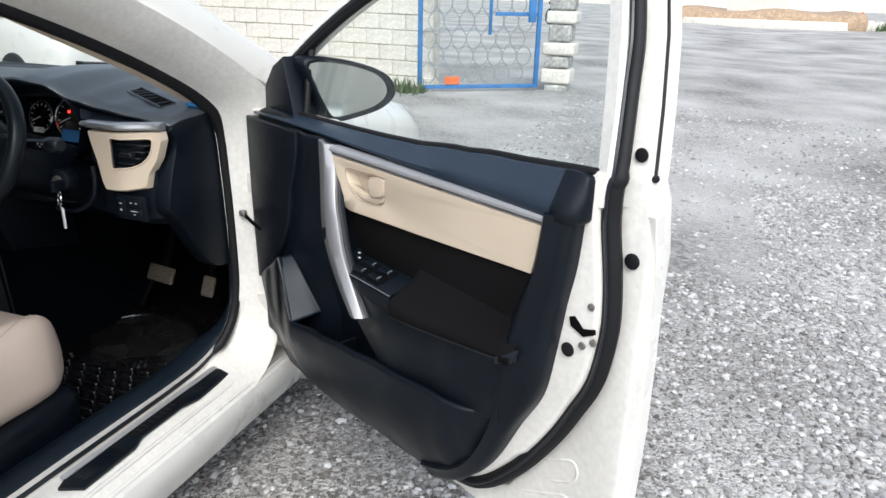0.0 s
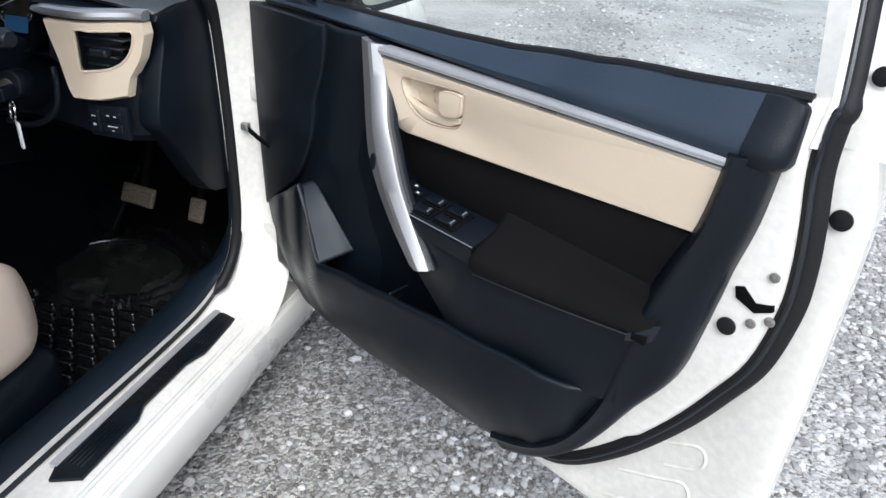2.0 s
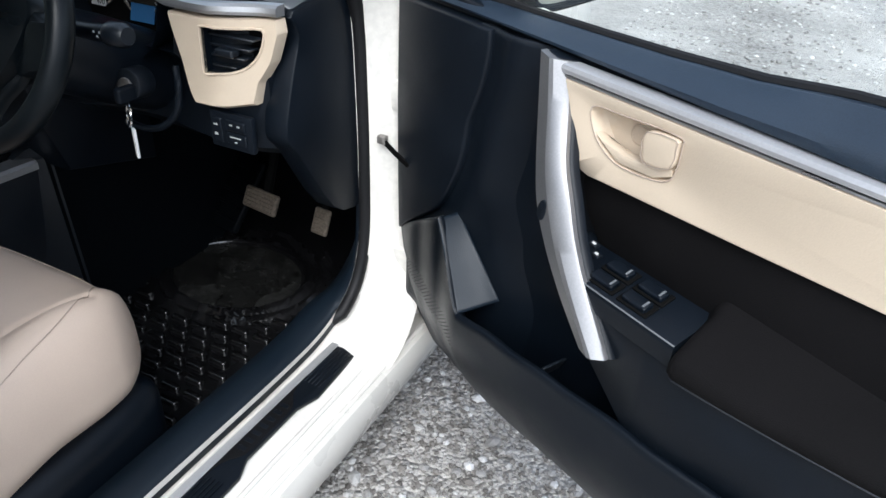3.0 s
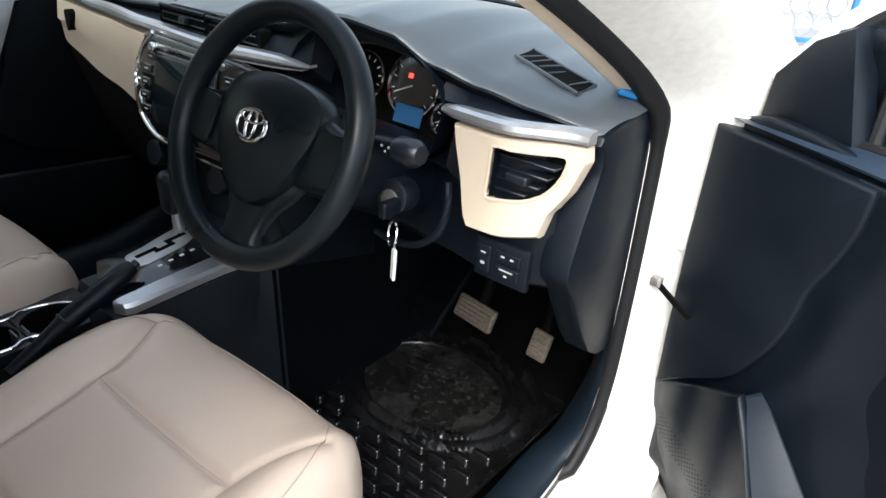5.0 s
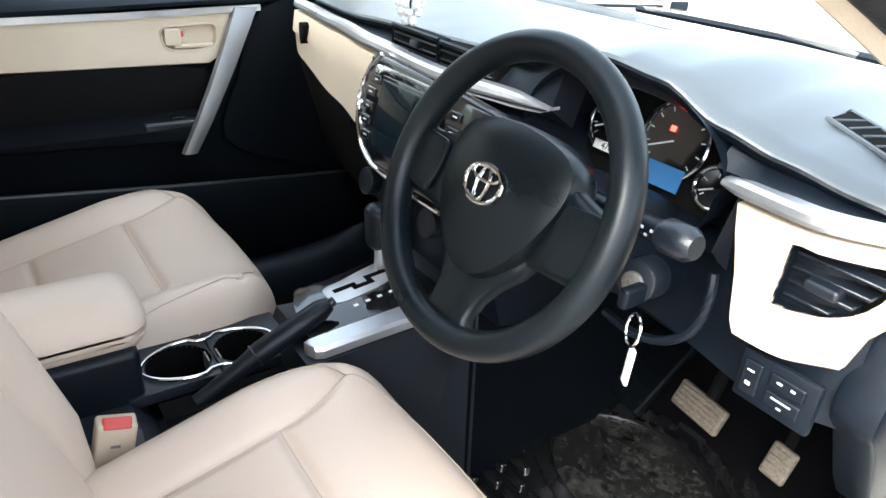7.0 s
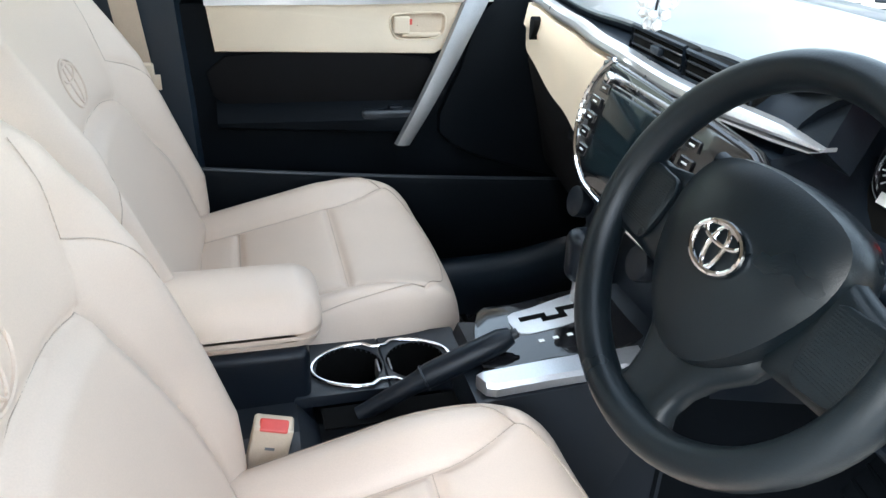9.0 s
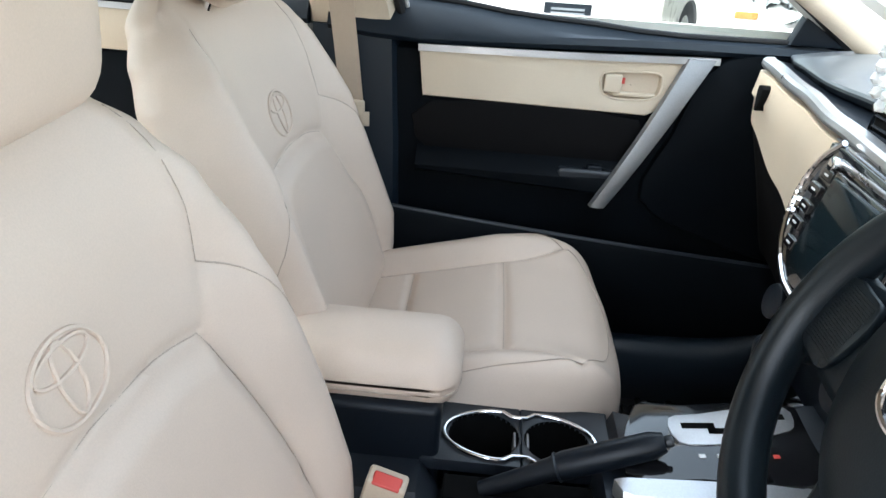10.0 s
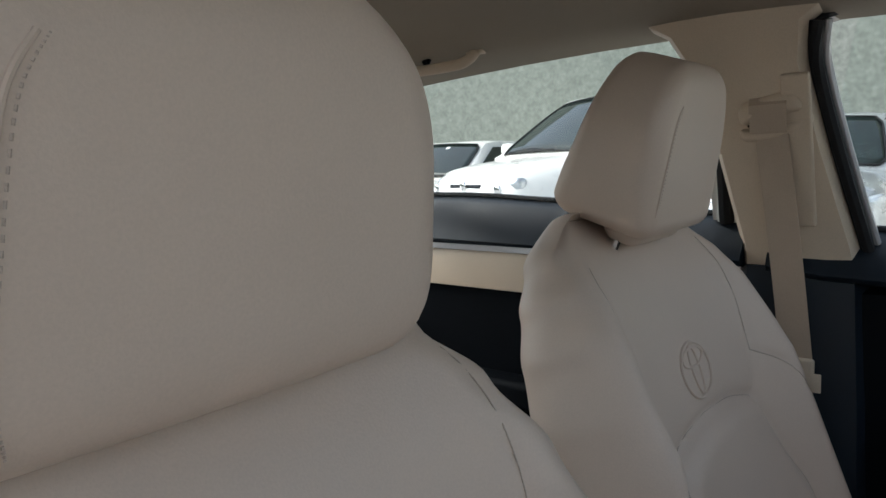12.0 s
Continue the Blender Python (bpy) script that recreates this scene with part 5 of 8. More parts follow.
    scoop = smooth_path([(0.500, -0.262, 0.868), (0.506, -0.268, 0.835), (0.498, -0.272, 0.795), (0.468, -0.276, 0.765), (0.425, -0.278, 0.752), (0.375, -0.272, 0.752)], 6)
    part("scoop_lip", tube(scoop, 0.006, 8), BLACK, knee, "rounded lip round the ignition scoop")
    sw = part("switch_panel", bend(box((0, 0, 0), (0.088, 0.012, 0.062), 0.004), lambda x, y, z: (x + 0.600, y - 0.256, z + 0.778)), BLACK, dash, "black switch panel")
    for sx, sz, w, h in ((0.573, 0.778, 0.022, 0.042), (0.612, 0.790, 0.040, 0.018), (0.612, 0.768, 0.040, 0.018)):
        part("switch", bend(rbox((w, 0.008, h), 0.003, (2, 1, 2)), lambda x, y, z: (x + sx, y - 0.2615, z + sz)), BLACK, sw, "black push switch")
    for sx, sz, w, h in ((0.573, 0.788, 0.008, 0.002), (0.573, 0.772, 0.006, 0.004), (0.605, 0.792, 0.006, 0.0025), (0.620, 0.792, 0.005, 0.0025), (0.612, 0.772, 0.022, 0.0018), (0.612, 0.764, 0.005, 0.002)):
        part("switch_mark", box((sx, -0.2662, sz), (w, 0.001, h), 0, 1), ETCH, sw)
    # instrument cluster under the hood
    hood = part("cluster_shroud", loft([[Vector((0.325 + a * math.cos(q) * (1.08 if math.sin(q) > 0 else 1.0), y, 0.945 + b * math.sin(q))) for q in (2 * math.pi * i / 32 for i in range(32))] for a, b, y in ((0.150, 0.108, -0.262), (0.142, 0.095, -0.21), (0.135, 0.085, -0.145))], caps=False), BLACK, dash, "black instrument hood")
    m = pose(0.325, -0.150, 0.945, 74, 0, 0)
    back = part("cluster_face", moved(rbox((0.265, 0.18, 0.012), 0.005, (4, 4, 1)), m), HOLE, dash, "black instrument face")
    for gx, gz, r in ((0.235, 0.0, 0.040), (0.338, 0.006, 0.050), (0.415, -0.030, 0.026)):
        c = m @ Vector((gx - 0.325, gz, 0.010))
        ax = m.to_3x3() @ Vector((0, 0, 1))
        part("gauge_ring", ring(c, r, 0.0032, ax, 44, 8), CHROME, back, "chrome gauge ring")
        part("gauge_dial", disc(c - ax * 0.003, r - 0.002, 0.002, ax, 40), GLOSS, back, "black gauge dial")
        for k in range(11 if r > 0.03 else 5):
            a = radians(220 - 260 * k / (10 if r > 0.03 else 4))
            q = m @ (Vector((gx - 0.325, gz, 0.0095)) + Vector((math.cos(a), math.sin(a), 0)) * (r - 0.009))
            part("gauge_mark", moved(box((0, 0, 0), (0.006, 0.0016, 0.0006), 0), Matrix.Translation(q) @ m.to_3x3().to_4x4() @ pose(0, 0, 0, 0, 0, math.degrees(a))), WHITE_MARK, back)
        a = radians(205)
        q = m @ (Vector((gx - 0.325, gz, 0.0105)) + Vector((math.cos(a), math.sin(a), 0)) * (r * 0.4))
        part("gauge_needle", moved(box((0, 0, 0), (r * 0.75, 0.002, 0.001), 0), Matrix.Translation(q) @ m.to_3x3().to_4x4() @ pose(0, 0, 0, 0, 0, math.degrees(a))), WHITE_MARK, back)
    part("warning_lamp", moved(box((0, 0, 0), (0.008, 0.007, 0.001), 0.0003, 1), m @ pose(0.005, 0.020, 0.0105)), RED_LAMP, back, "glowing red warning lamp")
    part("trip_display", moved(box((0, 0, 0), (0.056, 0.030, 0.002), 0.0005, 1), m @ pose(0.018, -0.040, 0.0125)), BLUE_LCD, back, "blue lit trip display")
    sticker = part("gauge_sticker", moved(box((0, 0, 0), (0.036, 0.013, 0.001), 0.0003, 1), m @ pose(-0.088, -0.034, 0.014)), WHITE_MARK, back, "white paper sticker")
    letters("470", 0.013, m @ pose(-0.082, -0.034, 0.0148), GLOSS, sticker, depth=0.0002)
    return dash


def smooth3(pts, n=5):
    return [(p.x, p.y) for p in smooth_path([(a, b, 0) for a, b in pts], n)]


def holed(out, hole, fy, deep):
    """A curved plate in (x, z) with an opening, deep along y, its front on y = fy(x)."""
    c = Vector((sum(p[0] for p in hole) / len(hole), sum(p[1] for p in hole) / len(hole)))

    def reach(pts, a):
        d = Vector((math.cos(a), math.sin(a)))
        best = 0.0
        for p, q in zip(pts, pts[1:] + pts[:1]):
            p, e = Vector(p) - c, Vector(q) - Vector(p)
            den = d.x * e.y - d.y * e.x
            if abs(den) > 1e-12:
                t, k = (p.x * e.y - p.y * e.x) / den, (p.x * d.y - p.y * d.x) / den
                if t > 0 and -1e-6 <= k <= 1 + 1e-6:
                    best = max(best, t)
        q = c + d * best
        return (q.x, q.y)
    angles = sorted([2 * math.pi * i / 60 for i in range(60)] + [math.atan2(z - c.y, x - c.x) % (2 * math.pi) for x, z in out + hole])
    ins_a, by_angle = [reach(hole, a) for a in angles], [reach(out, a) for a in angles]
    mid = [((a[0] * 0.08 + b[0] * 0.92), (a[1] * 0.08 + b[1] * 0.92)) for a, b in zip(ins_a, by_angle)]
    rings = [[Vector((x, fy(x) + 0.008, z)) for x, z in ins_a], [Vector((x, fy(x), z)) for x, z in ins_a], [Vector((x, fy(x) - 0.001, z)) for x, z in mid], [Vector((x, fy(x) + 0.006, z)) for x, z in by_angle], [Vector((x, fy(x) + deep, z)) for x, z in by_angle]]
    return loft(rings, caps=False)


build_dashboard()


# ---- steering wheel, column, key, pedals ----
def build_steering_wheel():
    m = pose(0.353, -0.458, 0.940, 66, 0, 0)
    w = thing("steering_wheel", "black leather steering wheel with three spokes and chrome emblem", "steering wheel", m=m)
    R = 0.160
    rim = [(R * math.cos(a), R * math.sin(a) * 0.985, 0.004) for a in (2 * math.pi * i / 72 for i in range(72))]
    part("rim", tube(rim, 0.0162, 14, True, up=(0, 0, 1), flat=1.15), LEATHER, w, "black worn leather rim")
    pad = rounded([(-0.075, 0.064), (0.0, 0.078), (0.075, 0.064), (0.092, 0.02), (0.066, -0.045), (0.022, -0.086), (-0.022, -0.086), (-0.066, -0.045), (-0.092, 0.02)], 5)

    def dome(x, y, z):
        d = min(1.0, math.hypot(x / 0.10, y / 0.095))
        return (x, y, z + (0.016 * (1 - d * d) if z > -0.005 else 0))
    rings = [[Vector(dome(x * s, y * s, z)) for x, y in pad] for s, z in ((0.92, -0.045), (1.0, -0.03), (1.0, -0.006), (0.97, 0.002), (0.85, 0.005), (0.6, 0.006), (0.3, 0.006), (0.02, 0.006))]
    hub = part("hub_pad", loft(rings), LEATHER, w, "black airbag pad")
    for s in (-1, 1):
        rr = []
        for x, y0, y1, z in ((0.070, -0.050, 0.050, -0.006), (0.090, -0.048, 0.042, -0.002), (0.112, -0.046, 0.036, -0.002), (0.135, -0.044, 0.032, 0.001), (0.156, -0.048, 0.034, 0.004)):
            rr.append([Vector((s * x, y, z + d)) for y, d in ((y0, -0.016), (y0 + 0.002, -0.003), (y0 + 0.012, 0.001), ((y0 + y1) / 2, 0.003), (y1 - 0.012, 0.001), (y1 - 0.002, -0.003), (y1, -0.016))])
        spoke = part("spoke", loft(rr), LEATHER, w, "black side spoke", sharp=60)
        cov = [(0.098, 0.024), (0.118, 0.028), (0.142, 0.027), (0.146, 0.0), (0.142, -0.030), (0.122, -0.036), (0.102, -0.034), (0.094, 0.0)]
        cover = part("spoke_cover", prism([(s * x, y) for x, y in rounded(cov, 3)], 0.000, 0.0065, "z", 0.0015), LEATHER, spoke, "finely ribbed spoke cover")
        bm = None
        for k in range(21):
            y = -0.027 + 0.0025 * k
            bar = box((s * 0.120, y, 0.0066), (0.040, 0.0012, 0.0006), 0)
            bm = bar if bm is None else join(bm, bar)
        part("cover_ribs", bm, LEATHER, cover)
    rr = []
    for y, x, z in ((-0.050, 0.078, -0.010), (-0.075, 0.066, -0.008), (-0.098, 0.046, -0.006), (-0.120, 0.035, -0.003), (-0.140, 0.032, 0.000), (-0.157, 0.040, 0.003)):
        rr.append([Vector((q * x, y + 0.010 * abs(q) ** 2, z + d)) for q, d in ((-1, -0.016), (-0.97, -0.004), (-0.75, 0.001), (-0.4, -0.003), (0, -0.004), (0.4, -0.003), (0.75, 0.001), (0.97, -0.004), (1, -0.016))])
    part("lower_spoke", loft(rr), LEATHER, w, "black lower spoke", sharp=60)

    def oval(a, b, cy, r):
        return tube([(a * math.cos(q), cy + b * math.sin(q), 0.0245) for q in (2 * math.pi * i / 32 for i in range(32))], r, 8, True)
    part("emblem", moved(join(oval(0.0275, 0.0195, 0, 0.0027), oval(0.0085, 0.0178, 0, 0.0021), oval(0.021, 0.0072, 0.0105, 0.0021)), pose(0, 0.006, 0)), CHROME, hub, "chrome three-oval emblem")
    return w


build_steering_wheel()


def build_column():
    c = thing("steering_column", "black steering column shroud with stalks and ignition lock", "steering column")
    d = Vector((0, 0.91, -0.41))
    b = Vector((0.353, -0.43, 0.925))
    part("shroud", loft([[b + d * t + Vector((w * math.cos(q), 0.35 * h * math.sin(q), h * math.sin(q))) for q in (2 * math.pi * i / 20 for i in range(20))] for t, w, h in ((0.0, 0.045, 0.04), (0.03, 0.062, 0.058), (0.15, 0.070, 0.066), (0.30, 0.070, 0.066))]), BLACK, c, "black column shroud")
    stalk = part("stalk", tube([(0.40, -0.365, 0.935), (0.46, -0.37, 0.938), (0.525, -0.372, 0.942)], [0.011, 0.012, 0.014], 10), BLACK, c, "black light stalk")
    part("stalk_knob", tube([(0.500, -0.371, 0.941), (0.505, -0.3715, 0.9415), (0.532, -0.3725, 0.943), (0.540, -0.373, 0.9435)], [0.014, 0.0175, 0.0175, 0.012], 16), SOFT_BLACK, stalk)
    for k in range(3):
        part("stalk_mark", box((0.484 + 0.006 * k, -0.3835, 0.944 - 0.006 * (k % 2)), (0.003, 0.001, 0.003), 0, 1), ETCH, stalk)
    part("wiper_stalk", tube([(0.30, -0.365, 0.94), (0.235, -0.37, 0.955), (0.20, -0.37, 0.962)], [0.011, 0.011, 0.008], 10), BLACK, c, "black wiper stalk")
    lock = part("ignition_lock", disc((0.428, -0.268, 0.832), 0.026, 0.04, (0.15, -0.95, 0.12), 24, 0.004), SOFT_BLACK, c, "ignition lock")
    part("lock_barrel", disc((0.432, -0.305, 0.834), 0.014, 0.006, (0.15, -0.95, 0.12), 20, 0.002), STEEL, lock)


build_column()


def build_key():
    k = thing("ignition_key", "car key in the ignition with split ring and white tag", "key")
    part("key_bow", bend(rbox((0.014, 0.036, 0.026), 0.005, (2, 3, 3)), lambda x, y, z: (x + 0.446, y - 0.322, z + 0.828)), BLACK, k, "black key grip")
    part("split_ring", ring((0.474, -0.345, 0.806), 0.0180, 0.0019, (-0.5, -0.8, 0.15), 32, 8), CHROME, k, "steel split ring")
    part("key_tag", moved(rbox((0.013, 0.005, 0.050), 0.002, (2, 1, 4)), pose(0.480, -0.347, 0.762, 0, 4, -30)), WHITE_MARK, k, "white metal key tag")


build_key()


def build_pedals():
    p = thing("brake_pedal", "dusty ribbed rubber brake pedal", "pedal")
    part("pad", moved(rbox((0.104, 0.014, 0.050), 0.006, (6, 1, 5)), pose(0.362, 0.052, 0.450, -25, 0, -8)), PEDAL, p, "dusty rubber pad")
    for i in range(5):
        part("rib", moved(box((0, -0.008, -0.018 + 0.009 * i), (0.090, 0.004, 0.003), 0.001, 1), pose(0.362, 0.052, 0.450, -25, 0, -8)), PEDAL, p)
    part("arm", tube([(0.37, 0.065, 0.46), (0.36, 0.13, 0.58), (0.35, 0.15, 0.72)], 0.011, 8), HOLE, p)
    a = thing("accelerator_pedal", "dusty rubber accelerator pedal", "pedal")
    part("pad", moved(rbox((0.046, 0.012, 0.062), 0.006, (3, 1, 6)), pose(0.500, 0.092, 0.416, -22, 0, -6)), PEDAL, a, "dusty rubber pad")
    for i in range(4):
        part("rib", moved(box((0, -0.007, -0.021 + 0.014 * i), (0.036, 0.003, 0.004), 0.001, 1), pose(0.500, 0.092, 0.416, -22, 0, -6)), PEDAL, a)
    part("arm", tube([(0.50, 0.105, 0.43), (0.49, 0.15, 0.52), (0.48, 0.18, 0.68)], 0.009, 8), HOLE, a)


build_pedals()


# ---- floor mats ----
def build_mat(name, cx, sx, label):
    """A rubber tray: raised rim, an oval heel pad ahead and rows of raised bars behind."""
    mat = thing(name, label, "floor mat")
    def X(a):
        return cx + sx * a
    rr = []
    for i in range(91):
        t = i / 90
        y = 0.30 - 0.80 * t
        lift = 0.10 * max(0, (0.16 - t) / 0.16) ** 1.4
        row = []
        for k in range(61):
            a = -0.245 + 0.49 * k / 60
            e = max(0, abs(a) - 0.215) / 0.03
            z = 0.222 + lift + 0.032 * min(1, e) ** 2
            d = math.hypot((a + 0.035) / 0.185, (y - 0.03) / 0.150)
            z += 0.018 * bump_at(d - 1.0, 0.06) - (0.004 if d < 1 else 0)
            z += 0.016 * bump_at(d - 1.20, 0.045) + 0.013 * bump_at(d - 1.40, 0.045) * (1 if y > -0.02 else 0)
            if t > 0.96:
                z += 0.02 * (t - 0.96) / 0.04
            row.append(Vector((X(a), y, z)))
        rr.append(row)
    part("tray", loft(rr, ring_closed=False), MAT_RUBBER, mat, "glossy black rubber tray", sharp=70).modifiers.new("thick", "SOLIDIFY").thickness = 0.006
    part("heel_pad", bend(disc((0, 0, 0), 1.0, 0.003, (0, 0, 1), 48), lambda x, y, z: (X(0.168 * x - 0.035), 0.03 + 0.136 * y, 0.2262 + z)), DUSTY_RUBBER, mat, "dusty worn heel pad")
    part("heel_rim", tube([(X(0.178 * math.cos(q) - 0.035), 0.03 + 0.144 * math.sin(q), 0.2345) for q in (2 * math.pi * i / 48 for i in range(48))], 0.0045, 8, True), MAT_RUBBER, mat, "raised oval rim")
    bar = rbox((0.044, 0.015, 0.018), 0.0055, (3, 1, 2))
    me = bpy.data.meshes.new("tread_bar")
    bmesh.ops.recalc_face_normals(bar, faces=bar.faces[:])
    bar.to_mesh(me)
    bar.free()
    me.materials.append(MAT_RUBBER)
    me.shade_smooth()
    for r in range(12):
        for c in range(8):
            a = -0.195 + 0.058 * c + (0.029 if r % 2 else 0)
            y = -0.04 - 0.034 * r
            if math.hypot((a + 0.035) / 0.21, (y - 0.03) / 0.175) < 1.08 or a > 0.21:
                continue
            o = new("tread_bar", me)
            o.parent = mat
            o.matrix_basis = pose(X(a), y, 0.230)
    for k in range(7):
        for lean in (-1, 1):
            part("front_rib", tube([(X(-0.20 + 0.066 * k), 0.185 if abs(k - 2.5) > 2 else 0.205, 0.2285 if abs(k - 2.5) > 2 else 0.234), (X(-0.20 + 0.066 * k + lean * 0.05), 0.25, 0.262), (X(-0.20 + 0.066 * k + lean * 0.08), 0.292, 0.312)], 0.0045, 6), MAT_RUBBER, mat)
    return mat


build_mat("driver_floor_mat", 0.315, 1, "glossy black rubber floor mat with bars and dusty heel pad")
build_mat("passenger_floor_mat", -0.38, -1, "glossy black rubber floor mat in the passenger footwell")
# Added slab, kept near-black, in place of the mat's dark folds here.
fold_slab = thing("mat_fold_slab", "added dark ribbed slab in place of mat folds beside the tunnel", "foot rest")
part("pad", moved(rbox((0.11, 0.02, 0.20), 0.008, (3, 1, 5)), pose(0.165, 0.185, 0.36, -38, 0, -12)), DIM_MATT_BLACK, fold_slab)
for k in range(5):
    part("rib", moved(box((0, -0.011, -0.07 + 0.035 * k), (0.09, 0.006, 0.008), 0.002, 1), pose(0.165, 0.185, 0.36, -38, 0, -12)), DIM_MATT_BLACK, fold_slab)


# ---- centre console ----
def build_console():
    c = thing("centre_console", "black centre console with chrome-ringed cup holders and silver gear surround", "console")

    def deck(y):
        return lerp_table([(-1.1, 0.520), (-0.78, 0.524), (-0.545, 0.532), (-0.49, 0.575), (-0.44, 0.590), (-0.34, 0.604), (-0.27, 0.630)], y)[0]
    rr = []
    for i in range(29):
        y = -1.08 + 0.83 * i / 28
        z = deck(y)
        lx, rx = lerp_table([(-1.08, -0.150), (-0.545, -0.150), (-0.48, -0.118), (-0.25, -0.112)], y)[0], lerp_table([(-1.08, 0.055), (-0.5, 0.06), (-0.30, 0.085), (-0.25, 0.10)], y)[0]
        if -0.772 < y < -0.53:
            rr.append([Vector(p) for p in ((lx - 0.02, y, 0.21), (lx, y, z - 0.03), (lx + 0.012, y, z - 0.075), (-0.028, y, z - 0.075), (-0.020, y, z - 0.05), (0.0, y, z - 0.030), (rx - 0.02, y, z - 0.030), (rx, y, z - 0.035), (rx + 0.03, y, 0.21))])
        elif -0.765 < y < -0.49:
            rr.append([Vector(p) for p in ((lx - 0.02, y, 0.21), (lx, y, z - 0.03), (lx + 0.012, y, z), (-0.028, y, z), (-0.020, y, z - 0.012), (0.0, y, z - 0.030), (rx - 0.02, y, z - 0.030), (rx, y, z - 0.035), (rx + 0.03, y, 0.21))])
        else:
            rr.append([Vector(p) for p in ((lx - 0.02, y, 0.21), (lx, y, z - 0.045), (lx + 0.030, y, z), (-0.028, y, z + 0.001), (-0.020, y, z + 0.001), (0.0, y, z + 0.001), (rx - 0.02, y, z), (rx, y, z - 0.018), (rx + 0.03, y, 0.21))])
    part("console_body", loft(rr), SOFT_BLACK, c, "dark moulded console body", sharp=35)
    part("tunnel_side", loft([[Vector((x, y, z)) for x, z in ((-0.14, 0.21), (-0.118, 0.60), (0.098, 0.62), (0.128, 0.21))] for y in (-0.262, 0.0, 0.30)]), DIM_MATT_BLACK, c, "dark console side panel")
    # cup holders
    cx = -0.074

    def rise(bm):
        return moved(bm, Matrix.Translation((0, 0, -0.0150)))
    for cy, r, y0, y1 in ((-0.700, 0.047, -0.785, -0.648), (-0.598, 0.043, -0.648, -0.520)):
        rim = [(cx + r * math.cos(q), cy + r * 1.06 * math.sin(q)) for q in (2 * math.pi * i / 36 for i in range(36))]
        tile = [(-0.146, y0), (-0.016, y0), (-0.016, y1), (-0.146, y1)]
        part("cup_deck", rise(bend(door_plate(tile, rim, (cx, cy), 0.5475, 0.530), lambda x, y, z: (x, z, -y))), SOFT_BLACK, c, "dark cup holder surround", sharp=40)
        cup = part("cup_holder", rise(loft([[Vector((cx + r * s * math.cos(q), cy + r * 1.06 * s * math.sin(q), z)) for q in (2 * math.pi * i / 36 for i in range(36))] for s, z in ((1.0, 0.546), (0.985, 0.52), (0.95, 0.478), (0.86, 0.473), (0.02, 0.473))], caps=False)), HOLE, c, "deep black cup holder")
        part("cup_fin", rise(bend(rbox((0.030, 0.004, 0.03), 0.0018, (3, 1, 3)), lambda x, y, z: (x + cx, y + cy + (r * 0.93 if cy < -0.65 else -r * 0.93), z + 0.53))), GRIP_SILVER, cup)
    loop = []
    for i in range(60):
        a = 2 * math.pi * i / 60
        w = 0.054 - 0.008 * bump_at(math.sin(a), 0.25)
        loop.append((cx + (w * math.cos(a)) * (0.86 if abs(math.sin(a)) < 0.18 else 1), -0.650 + 0.106 * math.sin(a), 0.5505))
    part("chrome_ring", rise(tube(loop, 0.0028, 8, True, flat=0.7)), CHROME, c, "chrome cup holder ring")
    # silver rail and gear gate
    rr = []
    for y, a, b in ((-0.548, 0.060, 0.064), (-0.540, 0.057, 0.082), (-0.528, 0.056, 0.088), (-0.45, 0.054, 0.088), (-0.36, 0.053, 0.090), (-0.28, 0.058, 0.100)):
        z = 0.600 + 0.05 * (y + 0.548)
        rr.append([Vector(p) for p in ((a, y, z - 0.016), (a, y, z + 0.002), (a + 0.002, y, z + 0.004), (b - 0.005, y, z + 0.001), (b, y, z - 0.005), (b, y, z - 0.018))])
    part("silver_rail", loft(rr), SILVER, c, "satin silver console rail", sharp=25)
    part("rail_bed", loft([[Vector(p) for p in ((-0.02, y, 0.53), (-0.02, y, 0.580 + 0.05 * (y + 0.548)), (0.092, y, 0.580 + 0.05 * (y + 0.548)), (0.106, y, 0.21), (-0.02, y, 0.21))] for y in (-0.555, -0.45, -0.34, -0.262)]), SOFT_BLACK, c, "dark moulding under the rail")
    part("side_rail", loft([[Vector((-0.114 + dx, y, deck(y) - 0.042 + dz)) for dx, dz in ((-0.006, -0.01), (-0.006, 0.008), (0.004, 0.011), (0.006, -0.01))] for y in (-0.48, -0.45, -0.36, -0.29)]), BLACK, c)
    sl = 0.12
    m = Matrix.Translation((-0.036, -0.440, deck(-0.440) + 0.008)) @ Euler((math.atan(sl), 0, 0)).to_matrix().to_4x4()
    gate = part("gear_plate", moved(prism(rounded([(-0.052, -0.060), (0.074, -0.090), (0.084, 0.0), (0.084, 0.15), (-0.050, 0.15), (-0.054, 0.0)], 3), 0.0, 0.007, "z", 0.002), m), GLOSS, c, "glossy black gear plate")
    zig = [(-0.026, 0.122), (-0.026, 0.092), (-0.014, 0.092), (-0.014, 0.060), (0.002, 0.060), (0.002, 0.030), (-0.008, 0.030), (-0.008, -0.002)]
    frame_out = rounded([(-0.046, 0.134), (-0.008, 0.134), (0.006, 0.106), (0.020, 0.076), (0.026, 0.030), (0.022, -0.016), (-0.024, -0.020), (-0.032, 0.020), (-0.042, 0.070)], 3)
    part("gate_trim", moved(prism(frame_out, 0.0068, 0.0092, "z", 0.0008), m), STRIP, gate, "bright stepped gear gate trim")
